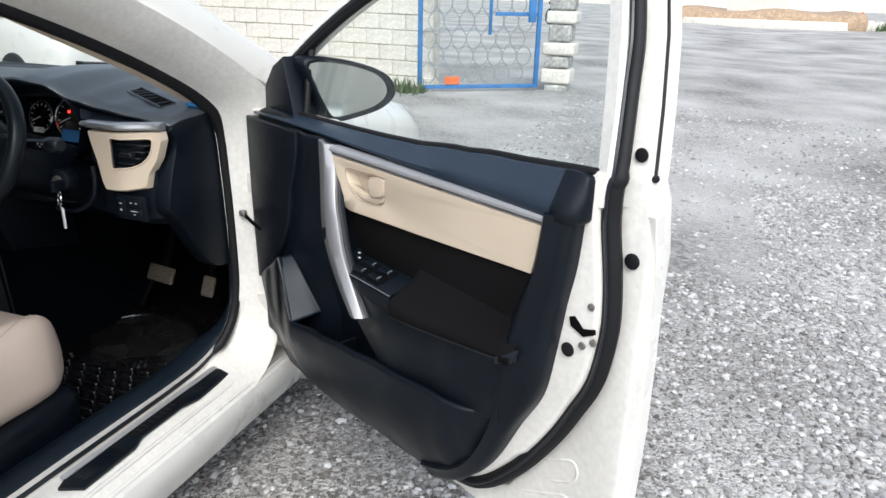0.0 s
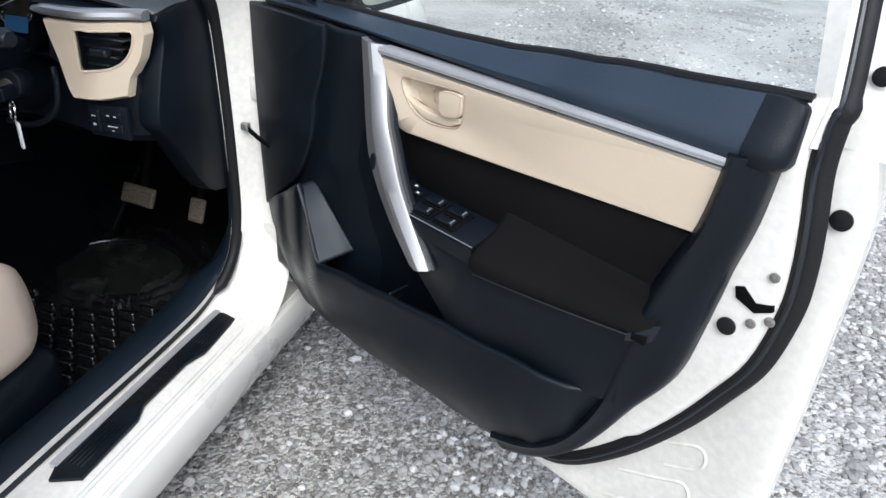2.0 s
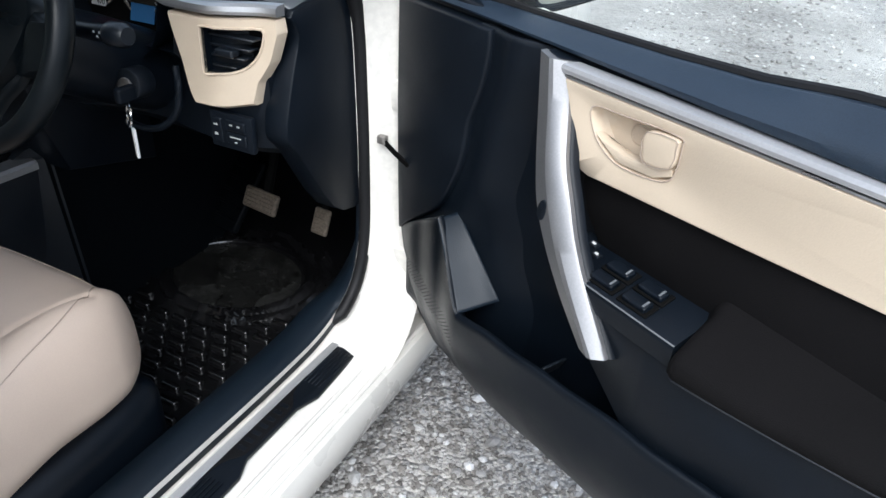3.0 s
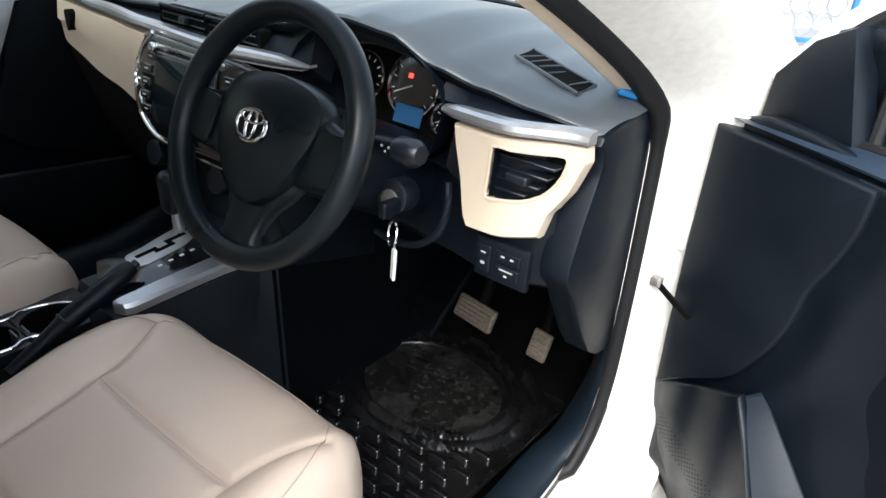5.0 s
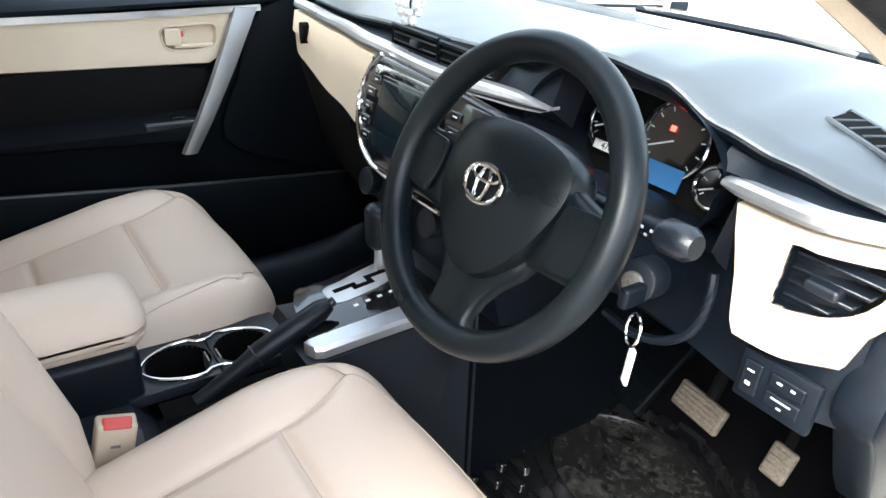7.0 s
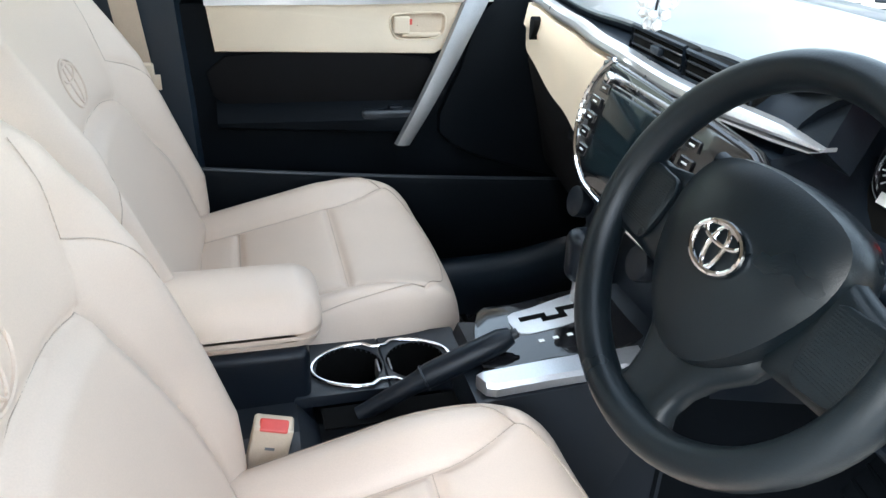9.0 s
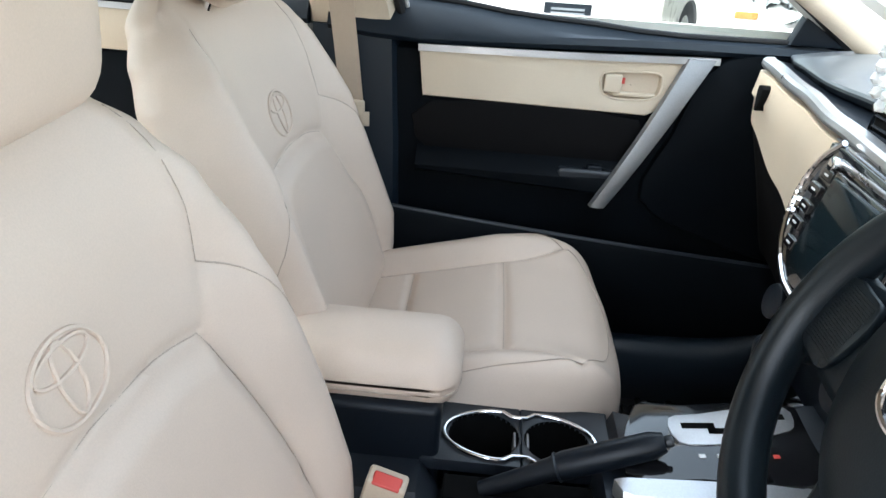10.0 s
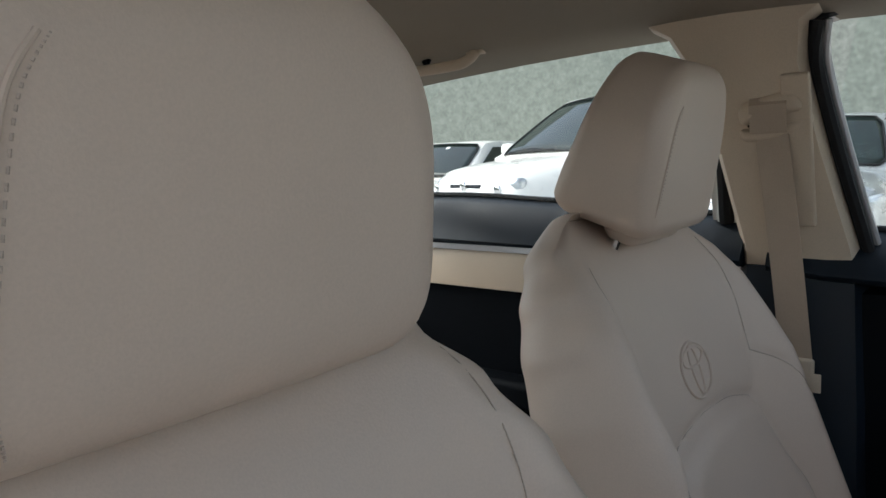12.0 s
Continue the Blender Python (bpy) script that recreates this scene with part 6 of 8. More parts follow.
    part("gate_slot", moved(join(*[box(((a[0] + b[0]) / 2, (a[1] + b[1]) / 2, 0.0095), (abs(a[0] - b[0]) + 0.010, abs(a[1] - b[1]) + 0.010, 0.0012), 0) for a, b in zip(zig, zig[1:])]), m), HOLE, gate, "dark stepped slot")
    for k in range(5):
        part("gear_mark", moved(box((0.046, 0.095 - 0.022 * k, 0.0078), (0.006, 0.008, 0.0008), 0, 1), m), WHITE_MARK if k else RED, gate)
    # gear lever
    lever = part("gear_lever", tube([(-0.066, -0.345, 0.61), (-0.060, -0.352, 0.665), (-0.055, -0.358, 0.71)], [0.012, 0.009, 0.009], 10), SILVER, c, "gear lever")
    part("gear_knob", bend(rbox((0.042, 0.046, 0.085), 0.018, (4, 4, 6)), lambda x, y, z: (x * (1 + 2.0 * z) - 0.054, y * (1 + 2.5 * z) - 0.358, z + 0.705)), BLACK, lever, "black gear knob")
    # handbrake
    hb = part("handbrake", tube([(0.016, -0.70, 0.518), (0.016, -0.64, 0.552), (0.016, -0.615, 0.566), (0.016, -0.60, 0.574), (0.016, -0.55, 0.597), (0.016, -0.50, 0.620), (0.016, -0.485, 0.627)], [0.012, 0.0135, 0.0150, 0.0180, 0.0180, 0.0170, 0.012], 14), BLACK, c, "black handbrake lever")
    part("button", disc((0.016, -0.485, 0.627), 0.0075, 0.010, (0, 0.9, 0.43), 14, 0.002), SOFT_BLACK, hb)
    part("grip_ring", ring((0.016, -0.608, 0.570), 0.0172, 0.002, (0, 0.9, 0.43), 24, 6), SOFT_BLACK, hb)
    part("brake_slot", bend(rbox((0.042, 0.26, 0.004), 0.0018, (2, 4, 1)), lambda x, y, z: (x + 0.016, y - 0.62, z + 0.519)), HOLE, c)
    # armrest bin
    part("bin", rbox_at((0.155, 0.34, 0.20), (-0.098, -0.93, 0.51), 0.012), BLACK, c, "black storage bin")
    arm = part("armrest", bend(rbox((0.150, 0.37, 0.088), 0.040, (6, 10, 4)), lambda x, y, z: (x - 0.105, y - 0.923, z + 0.634 + (0.006 if z > 0 else 0) - 0.02 * (x / 0.075) ** 2 * (z > 0))), VINYL, c, "beige padded armrest")
    part("armrest_seam", tube(smooth_path([(-0.033, -1.05, 0.622), (-0.0305, -0.90, 0.622), (-0.034, -0.77, 0.622), (-0.06, -0.742, 0.622), (-0.105, -0.7405, 0.622), (-0.15, -0.742, 0.622)], 5), 0.0016, 6), SEAM, arm)
    return c


def rbox_at(s, c, r, n=(4, 4, 4)):
    return bend(rbox(s, r, n), lambda x, y, z: (x + c[0], y + c[1], z + c[2]))


build_console()


# ---- seats ----
def build_seat(name, label, cx, dy, inner, base_z=0.0):
    """A front seat: cushion, back, headrest, plinth and seams. inner: +1 or -1 towards the tunnel."""
    seat = thing(name, label, "car seat", "front seats", pose(cx, dy, base_z))
    W = 0.262

    # seams of the cushion (half, mirrored) and of the back
    long_seam = smooth3([(0.156, -0.96), (0.151, -0.78), (0.152, -0.64), (0.168, -0.57), (0.197, -0.510)], 4)
    edge_seam = smooth3([(0.240, -0.96), (0.242, -0.80), (0.237, -0.68), (0.224, -0.58), (0.197, -0.510), (0.160, -0.476), (0.08, -0.463), (0.0, -0.459)], 5)
    cross_seams = ([(0.0, -0.640), (0.08, -0.640), (0.152, -0.640)], [(0.0, -0.815), (0.151, -0.815)])

    def near(x, y, lines):
        """Distance from a point to the nearest of some polylines."""
        best = 9.0
        for L in lines:
            for (ax, ay), (bx, by) in zip(L, L[1:]):
                ex, ey = bx - ax, by - ay
                t = max(0.0, min(1.0, ((x - ax) * ex + (y - ay) * ey) / (ex * ex + ey * ey)))
                best = min(best, math.hypot(x - ax - t * ex, y - ay - t * ey))
        return best

    def cushion_top(x, y):
        q = abs(x) / W
        z = 0.012 * q ** 2 + 0.024 * bump_at(q - 0.80, 0.19) + 0.012 * bump_at((y + 0.56) / 0.1, 1.0)
        d = near(abs(x), y, (long_seam, *cross_seams))
        return z - 0.009 * bump_at(d, 0.007) - 0.004 * bump_at(d, 0.020)

    def cushion(x, y, z):
        yy = y - 0.710
        if inner > 0 and x > 0.2:
            x = 0.2 + (x - 0.2) * 0.6
        wide = 1.0 - 0.09 * max(0, (yy + 0.58) / 0.14) ** 2 if yy > -0.58 else 1.0
        xx = x * wide
        if z > 0.02:
            z = z + cushion_top(xx, yy) * min(1, (z - 0.02) / 0.04)
        drop = 0.016 * max(0, (yy + 0.54) / 0.10) ** 2 if z > 0 else 0
        return (xx, yy - 0.045 * (abs(x) / W) ** 3 * min(1.0, max(0.0, (yy + 0.74) / 0.26)) ** 1.5, z + 0.487 - drop - 0.012 * (yy + 0.5) - 0.29 * max(0.0, -0.64 - yy) ** 2 / (0.06 + max(0.0, -0.64 - yy)))
    cu = part("cushion", rbox((2 * W, 0.55, 0.16), 0.062, (84, 84, 6), cushion), VINYL, seat, "beige vinyl seat cushion", sharp=75)

    def on_cushion(x, y, off=0.0011):
        dx, dd = max(0.0, abs(x) - 0.200), max(0.0, abs(y + 0.710) - 0.213)
        return Vector(cushion(x, y + 0.710, 0.018 + math.sqrt(max(0.0, 0.062 ** 2 - dx * dx - dd * dd)))) + Vector((0, 0, off))
    for s in (-1, 1):
        part("edge_seam", tube([on_cushion(s * x, y) for x, y in edge_seam], 0.0009, 6), SEAM, cu)
        part("long_seam", tube([on_cushion(s * x, y) for x, y in long_seam], 0.0007, 6), SEAM, cu)
    for L in cross_seams:
        part("cross_seam", tube([on_cushion(-x, y) for x, y in L[::-1]] + [on_cushion(x, y) for x, y in L[1:]], 0.0006, 6), SEAM, cu)
    # plinth
    part("plinth", bend(rbox((2 * W + 0.03, 0.58, 0.19), 0.04, (6, 8, 4)), lambda x, y, z: (x * (1 - 0.12 * max(0, (y - 0.1) / 0.19) ** 2), y - 0.755, z + 0.325 + (0.03 * max(0, -(y + 0.05)) if z > 0 else 0))), BLACK, seat, "black plastic seat plinth")
    part("rail", join(box((-0.2, -0.74, 0.225), (0.04, 0.6, 0.03), 0.004), box((0.2, -0.74, 0.225), (0.04, 0.6, 0.03), 0.004)), STEEL, seat, "steel seat rail")

    # back, built upright then reclined
    H = 0.655
    rec = pose(0, -0.905 if inner < 0 else -0.925, 0.47, 17.0 if inner < 0 else 20.0)

    def half_width(h):
        if inner < 0:
            return lerp_table([(0.0, 0.278), (0.10, 0.300), (0.22, 0.309), (0.32, 0.301), (0.42, 0.278), (0.50, 0.248), (0.555, 0.216), (0.60, 0.180), (0.655, 0.13)], h)[0]
        return lerp_table([(0.0, 0.272), (0.12, 0.290), (0.30, 0.288), (0.42, 0.276), (0.50, 0.262), (0.555, 0.238), (0.60, 0.205), (0.655, 0.15)], h)[0]

    low = 0.0 if inner < 0 else -0.034
    insert_top = smooth3([(0.0, 0.400 + low), (0.09, 0.394 + low), (0.155, 0.377 + low)], 4)
    insert_side = smooth3([(0.155, 0.377 + low), (0.186, 0.28 + low), (0.205, 0.18), (0.205, 0.04)], 4)
    panel_side = smooth3([(0.155, 0.377 + low), (0.176, 0.437 + low), (0.186, 0.50), (0.180, 0.56), (0.165, 0.60)], 4)
    yoke_line = smooth3([(0.176, 0.437 + low), (0.216, 0.405 + low), (0.256, 0.345 + low), (0.287, 0.262 + low)], 4)

    def back_relief(x, h):
        w = half_width(h)
        q = abs(x) / w
        fade = min(1, max(0.0, (0.60 - h) / 0.22))
        f = -0.017 * (1 - q * q) + (0.036 if inner < 0 else 0.050) * bump_at(q - 0.92, 0.22) * fade * min(1.0, (h + 0.02) / 0.14)
        d = near(abs(x), h, (insert_top, insert_side))
        inside = abs(x) < 0.205 - 0.05 * max(0, (h - 0.18) / 0.19) and h < 0.377 + low + 0.024 * (1 - (x / 0.155) ** 2)
        if inside:
            f += 0.012 * min(1.0, d / 0.03)
        f -= 0.006 * bump_at(d, 0.006) + 0.004 * bump_at(d, 0.02)
        return f - 0.003 * bump_at(near(abs(x), h, (panel_side, yoke_line)), 0.005)

    def back(x, y, z):
        h = z + H / 2
        w = half_width(h)
        xx = x / 0.26 * w
        thin = 1.0 - 0.35 * max(0, (h - 0.35) / 0.28)
        yy = y * thin
        if y > 0.03:
            yy = y * thin + back_relief(xx, h) * min(1, (y - 0.03) / 0.03) + 0.062 * (1 - thin) - 0.035 * max(0, (h - 0.48) / 0.15) ** 2
        elif y < 0:
            yy = y * thin
        return rec @ Vector((xx, yy, h))
    bk = part("backrest", rbox((0.52, 0.125, H), 0.055, (84, 5, 96), back), VINYL, seat, "beige vinyl backrest", sharp=75)

    def on_back(x, h, off=0.0008):
        xu = x * 0.26 / half_width(h)
        dx, dz = max(0.0, abs(xu) - 0.205), max(0.0, abs(h - H / 2) - (H / 2 - 0.055))
        return Vector(back(xu, 0.0075 + math.sqrt(max(0.0, 0.055 ** 2 - dx * dx - dz * dz)), h - H / 2)) + rec.to_3x3() @ Vector((0, off, 0))
    for s in (-1, 1):
        part("yoke_seam", tube([on_back(s * x, h) for x, h in yoke_line], 0.0008, 6), SEAM, bk)
        part("panel_seam", tube([on_back(s * x, h, 0.0010) for x, h in panel_side[4:-2]], 0.0005, 6), SEAM, bk)
        part("insert_seam", tube([on_back(s * x, h, 0.0012) for x, h in insert_top + insert_side[1:]], 0.0006, 6), SEAM, bk)

    emblem_drop = low if inner > 0 else -0.011
    es = 1.0 if inner > 0 else 0.86

    def em(a, b, ox, oz, r=0.0026):
        return tube([on_back(ox + es * a * math.cos(q), 0.455 + emblem_drop + es * (oz + b * math.sin(q)), 0.0008) for q in (2 * math.pi * i / 36 for i in range(36))], r, 6, True)
    for bm in (em(0.046, 0.035, 0, 0, 0.0022), em(0.013, 0.031, 0, 0, 0.0018), em(0.034, 0.012, 0, 0.016, 0.0018)):
        part("embossed_oval", bm, VINYL, bk, "embossed oval of an emblem")
    # headrest on two posts
    for s in (-1, 1):
        part("headrest_post", tube([rec @ Vector((s * 0.06, 0.005, 0.58)), Vector((s * 0.06, -1.085, 1.10))], 0.006, 8), CHROME, seat, "chrome headrest post")
    if inner > 0:
        part("headrest_collar", moved(rbox((0.150, 0.058, 0.070), 0.022, (8, 4, 3)), pose(0, -1.090, 1.080, -19)), VINYL, seat, "beige vinyl collar under the headrest")
    hr = pose(0, -1.060, 1.153, -13) if inner < 0 else pose(0, -1.090, 1.171, -19)

    def head(x, y, z):
        q = (z + (0.098 if inner < 0 else 0.104)) / (0.196 if inner < 0 else 0.208)
        w = 1.06 - 0.42 * max(0, (q - 0.48) / 0.52) ** 2.6 - 0.12 * max(0, (0.30 - q) / 0.30) ** 1.5
        yy = y * (1.10 - 0.55 * max(0, q - 0.10)) + 0.010 * (1 - (x / 0.135) ** 2) * (1 if y > 0 else 0)
        return hr @ Vector((x * w, yy + 0.006, z + 0.004 * (1 - (x / 0.13) ** 2)))
    hd = part("headrest", rbox((0.288 if inner < 0 else 0.226, 0.122, 0.196 if inner < 0 else 0.208), 0.044 if inner < 0 else 0.026, (16, 8, 14), head), VINYL, seat, "beige vinyl headrest", sharp=75)
    rim_pts = [(0.099, 0.0590, -0.072), (0.097, 0.0612, -0.050), (0.092, 0.0612, -0.01), (0.087, 0.0612, 0.035), (0.081, 0.0605, 0.055)]
    pp = [Vector(head(x - (0.010 if inner < 0 else 0.006), y, z)) for x, y, z in rim_pts]
    sm = smooth_path(pp, 20)
    part("headrest_piping", tube(sm, 0.0014, 8), VINYL, hd)
    for k in range(0, len(sm) - 1, 2):
        part("stitch", tube([sm[k] + Vector((-0.004, 0.0004, 0)), sm[k + 1] + Vector((-0.004, 0.0002, 0))], 0.0006, 5), THREAD, hd)
    return seat


build_seat("driver_car_seat", "beige vinyl covered driver's seat with stitched headrest", 0.342, 0.0, -1)
build_seat("passenger_car_seat", "beige vinyl covered front passenger seat with embossed emblem", -0.372, -0.035, 1)


def build_rear_seat():
    s = thing("rear_seat", "beige vinyl covered rear bench seat", "car seat")
    part("bench", rbox_at((1.30, 0.52, 0.20), (0, -1.90, 0.42), 0.07, (20, 8, 4)), VINYL, s, "beige bench cushion")
    part("bench_back", moved(rbox((1.28, 0.16, 0.62), 0.06, (20, 4, 10)), pose(0, -2.18, 0.75, 20)), VINYL, s, "beige bench back")


build_rear_seat()


def build_buckle():
    b = thing("seat_belt_buckle", "beige seat belt buckle with red button beside the driver's seat", "belt buckle")
    m = pose(0.066, -0.826, 0.526, -13, 0, -6)
    body = part("buckle_body", moved(rbox((0.030, 0.050, 0.100), 0.005, (2, 3, 4)), m), PILLAR_TRIM, b, "beige plastic buckle")
    part("button", moved(rbox((0.018, 0.036, 0.010), 0.003, (2, 3, 2)), m @ pose(0.006, 0, 0.0475, 0, 24, 0)), RED, b, "red release button")
    part("press_mark", moved(box((0.0152, 0, 0.018), (0.001, 0.012, 0.004), 0), m), GREY_MARK, body)
    part("strap", moved(box((0, 0, -0.08), (0.006, 0.03, 0.09), 0.002), m), BLACK, b)


build_buckle()


# ---- doors on the passenger's side ----
def inner_door(name, label, y0, y1, front):
    """A closed left door: white outside, black and beige inside."""
    d = thing(name, label, "car door")
    n = 12
    part("outer_skin", skin(y0, y1, -1, 0.27, 1.0, 0.02, 0.0, n), PAINT, d, "white painted door skin")
    X = -0.735

    def sill(y):
        return lerp_table([(-2.0, 1.085), (-1.71, 1.078), (-1.43, 1.064), (-1.10, 1.040), (-0.89, 1.018), (-0.62, 0.994), (-0.377, 0.979), (-0.05, 0.982)], y)[0]
    rr = []
    for i in range(n + 1):
        y = y0 + (y1 - y0) * i / n
        rr.append([Vector(p) for p in ((X, y, 0.30), (X + 0.012, y, 0.34), (X + 0.015, y, 0.80), (X + 0.012, y, 0.93), (X - 0.02, y, 0.95), (X - 0.10, y, 0.95), (X - 0.10, y, 0.30))])
    part("inner_panel", loft(rr), DIM_MATT_BLACK, d, "black moulded inner door panel")
    rr = []
    for i in range(n + 1):
        y = y0 + (y1 - y0) * i / n
        z = sill(y)
        zl = lerp_table([(-2.0, 0.985), (-1.2, 0.972), (-0.90, 0.945), (-0.30, 0.962), (-0.05, 0.965)], y)[0]
        rr.append([Vector(p) for p in ((X - 0.06, y, z + 0.004), (X - 0.03, y, z + 0.002), (X - 0.006, y, z - 0.012), (X + 0.030, y, zl + 0.022), (X + 0.036, y, zl + 0.010), (X + 0.028, y, zl), (X - 0.02, y, zl - 0.006), (X - 0.06, y, zl))])
    part("top_pad", loft(rr), LINER, d, "dark soft door top pad", sharp=50)
    part("waist_rubber", tube([(X - 0.036, y0 + (y1 - y0) * i / n, sill(y0 + (y1 - y0) * i / n) + 0.005) for i in range(n + 1)], 0.007, 8), RUBBER, d)
    V = X + 0.028
    if front:
        out = [(-0.355, 0.944), (-0.878, 0.930), (-0.868, 0.842), (-0.42, 0.836), (-0.395, 0.85)]
        part("silver_strip", ribbon([(V + 0.001, -0.880, 0.938), (V + 0.001, -0.60, 0.943), (V + 0.001, -0.30, 0.953)], 0.0065, 0.008, (1, 0, 0)), SILVER, d, "satin silver trim strip")
        bowl = rounded([(-0.514, 0.914), (-0.46, 0.920), (-0.408, 0.920), (-0.400, 0.900), (-0.405, 0.878), (-0.430, 0.868), (-0.490, 0.867), (-0.512, 0.880)], 4)

        def inward(bm):
            return bend(bm, lambda x, y, z: (V - 0.014 - y, x, z))
        bg = part("beige_inlay", inward(door_plate(out, bowl, (-0.455, 0.893), 0.014, 0.0)), BEIGE, d, "beige plastic inlay", sharp=50)
        bc = Vector((-0.457, 0.893))

        def bowl_row(s, v):
            return [Vector((V + v, bc.x + (a - bc.x) * s, bc.y + (b - bc.y) * s)) for a, b in bowl]
        bp = part("handle_bowl", loft([bowl_row(1.0, 0.0), bowl_row(0.96, -0.004), bowl_row(0.92, -0.0105), bowl_row(0.5, -0.0115), bowl_row(0.02, -0.0115)], caps=False), PILLAR_TRIM, bg, "recessed tan handle bowl", sharp=60)
        part("bowl_rim", tube(bowl_row(1.01, 0.0005), 0.0022, 6, True, up=(1, 0, 0)), BEIGE, bp)
        part("bowl_ledge", rbox_at((0.010, 0.085, 0.010), (V - 0.004, -0.450, 0.876), 0.004, (2, 6, 2)), BEIGE, bp)
        part("door_lever", rbox_at((0.012, 0.034, 0.036), (V - 0.001, -0.494, 0.896), 0.004, (2, 3, 3)), BEIGE, bp, "beige door lever")
        part("lock_mark", box((V - 0.001, -0.474, 0.902), (0.002, 0.006, 0.012), 0.0005), RED, bp)
        gp = smooth_path([(V + 0.010, -0.334, 0.955), (V + 0.022, -0.364, 0.895), (V + 0.034, -0.404, 0.815), (V + 0.044, -0.452, 0.725), (V + 0.044, -0.492, 0.650)], 5)
        rings = []
        for i, p in enumerate(gp):
            w = 0.058 - 0.022 * i / (len(gp) - 1)
            rings.append([p + Vector(q) for q in ((-0.006, w / 2, 0.0), (0.006, w / 2 - 0.005, 0), (0.008, 0, 0), (0.004, -w / 2 + 0.004, 0), (-0.008, -w / 2, 0))])
        part("pull_grip", loft(rings), GRIP_SILVER, d, "satin silver pull grip")
        part("cloth_insert", prism(rounded([(-0.43, 0.825), (-0.85, 0.832), (-0.845, 0.72), (-0.60, 0.70), (-0.47, 0.70)], 3), V - 0.014, V - 0.004, "x", 0.003), FABRIC, d, "black cloth door insert")
        part("front_facing", prism(rounded([(-0.03, 0.955), (-0.29, 0.955), (-0.36, 0.80), (-0.40, 0.66), (-0.25, 0.58), (-0.03, 0.56)], 3), V - 0.03, V + 0.004, "x", 0.008), DIM_MATT_BLACK, d)
        rr = []
        for i in range(17):
            t = i / 16
            y = -0.455 - 0.42 * t
            dep = 0.034 - 0.006 * t
            zb = 0.668 + 0.022 * t
            rr.append([Vector(p) for p in ((V - 0.02, y, 0.745), (V - 0.004, y, 0.735), (V + dep - 0.008, y, 0.716), (V + dep, y, 0.704), (V + dep - 0.002, y, zb + 0.006), (V + dep - 0.010, y, zb), (V - 0.02, y, zb - 0.004))])
        arm = part("armrest", loft(rr), DIM_MATT_BLACK, d, "black door armrest")
        part("switch_block", rbox_at((0.034, 0.125, 0.030), (V + 0.014, -0.518, 0.708), 0.008), SOFT_BLACK, arm)
        part("window_switch", rbox_at((0.016, 0.03, 0.010), (V + 0.016, -0.505, 0.725), 0.003), BLACK, arm)
    else:
        part("beige_inlay", prism([(-1.18, 0.962), (-1.95, 0.972), (-1.95, 0.890), (-1.18, 0.880)], V - 0.014, V, "x", 0.004), BEIGE, d, "beige plastic inlay")
        part("silver_strip", ribbon([(V + 0.001, -1.18, 0.969), (V + 0.001, -1.95, 0.979)], 0.006, 0.006, (1, 0, 0)), SILVER, d)
        part("armrest", rbox_at((0.07, 0.45, 0.06), (V + 0.02, -1.5, 0.68), 0.015), DIM_MATT_BLACK, d, "black door armrest")
    rr = []
    ya, yb = (y1 + 0.03, y0 - 0.06) if front else (y1 + 0.05, y0 - 0.05)
    for i in range(17):
        t = i / 16
        y = ya + (yb - ya) * t
        dep = 0.055 + 0.02 * math.sin(math.pi * t)
        zt = 0.565 - 0.085 * (y + 0.30) if front else 0.60
        rr.append([Vector(p) for p in ((V - 0.02, y, 0.34), (V + dep - 0.03, y, 0.345), (V + dep, y, 0.40), (V + dep, y, zt - 0.012), (V + dep - 0.006, y, zt), (V + dep - 0.016, y, zt), (V + dep - 0.02, y, 0.45), (V - 0.02, y, 0.45))])
    pk = part("map_pocket", loft(rr), DIM_MATT_BLACK, d, "black map pocket")
    part("pocket_lip", tube([(r[4] + r[5]) / 2 + Vector((0, 0, 0.001)) for r in rr], 0.005, 8), SOFT_BLACK, pk)

    def wx(z):
        return X - 0.045 + (z - 1.0) * 0.36
    if front:
        g = [(-0.06, 0.985), (-0.98, 1.03), (-0.965, 1.20), (-0.93, 1.345), (-0.72, 1.345), (-0.45, 1.25), (-0.18, 1.09)]
        fr = [(-0.04, 0.99), (-0.16, 1.075), (-0.43, 1.235), (-0.70, 1.335), (-0.99, 1.348), (-1.0, 1.20), (-1.01, 1.03)]
    else:
        g = [(-1.14, 1.045), (-1.97, 1.08), (-2.0, 1.15), (-1.90, 1.30), (-1.75, 1.355), (-1.17, 1.36)]
        fr = [(-1.135, 1.04), (-1.13, 1.20), (-1.15, 1.355), (-1.75, 1.352), (-1.92, 1.29), (-2.03, 1.14), (-2.0, 1.08)]
    bm = bmesh.new()
    bm.faces.new([bm.verts.new((wx(z), y, z)) for y, z in g])
    pane = part("window_pane", bm, GLASS, d, "clear door window")
    pane.visible_shadow = False
    P = smooth_path([(wx(z), y, z) for y, z in fr], 5)
    part("window_frame", tube(P, 0.022, 8, up=(1, 0, 0)), PAINT, d, "white window frame")
    part("frame_rubber", tube([p + Vector((0.016, 0, -0.004)) for p in P], 0.013, 8, up=(1, 0, 0)), RUBBER, d, "black window rubber")
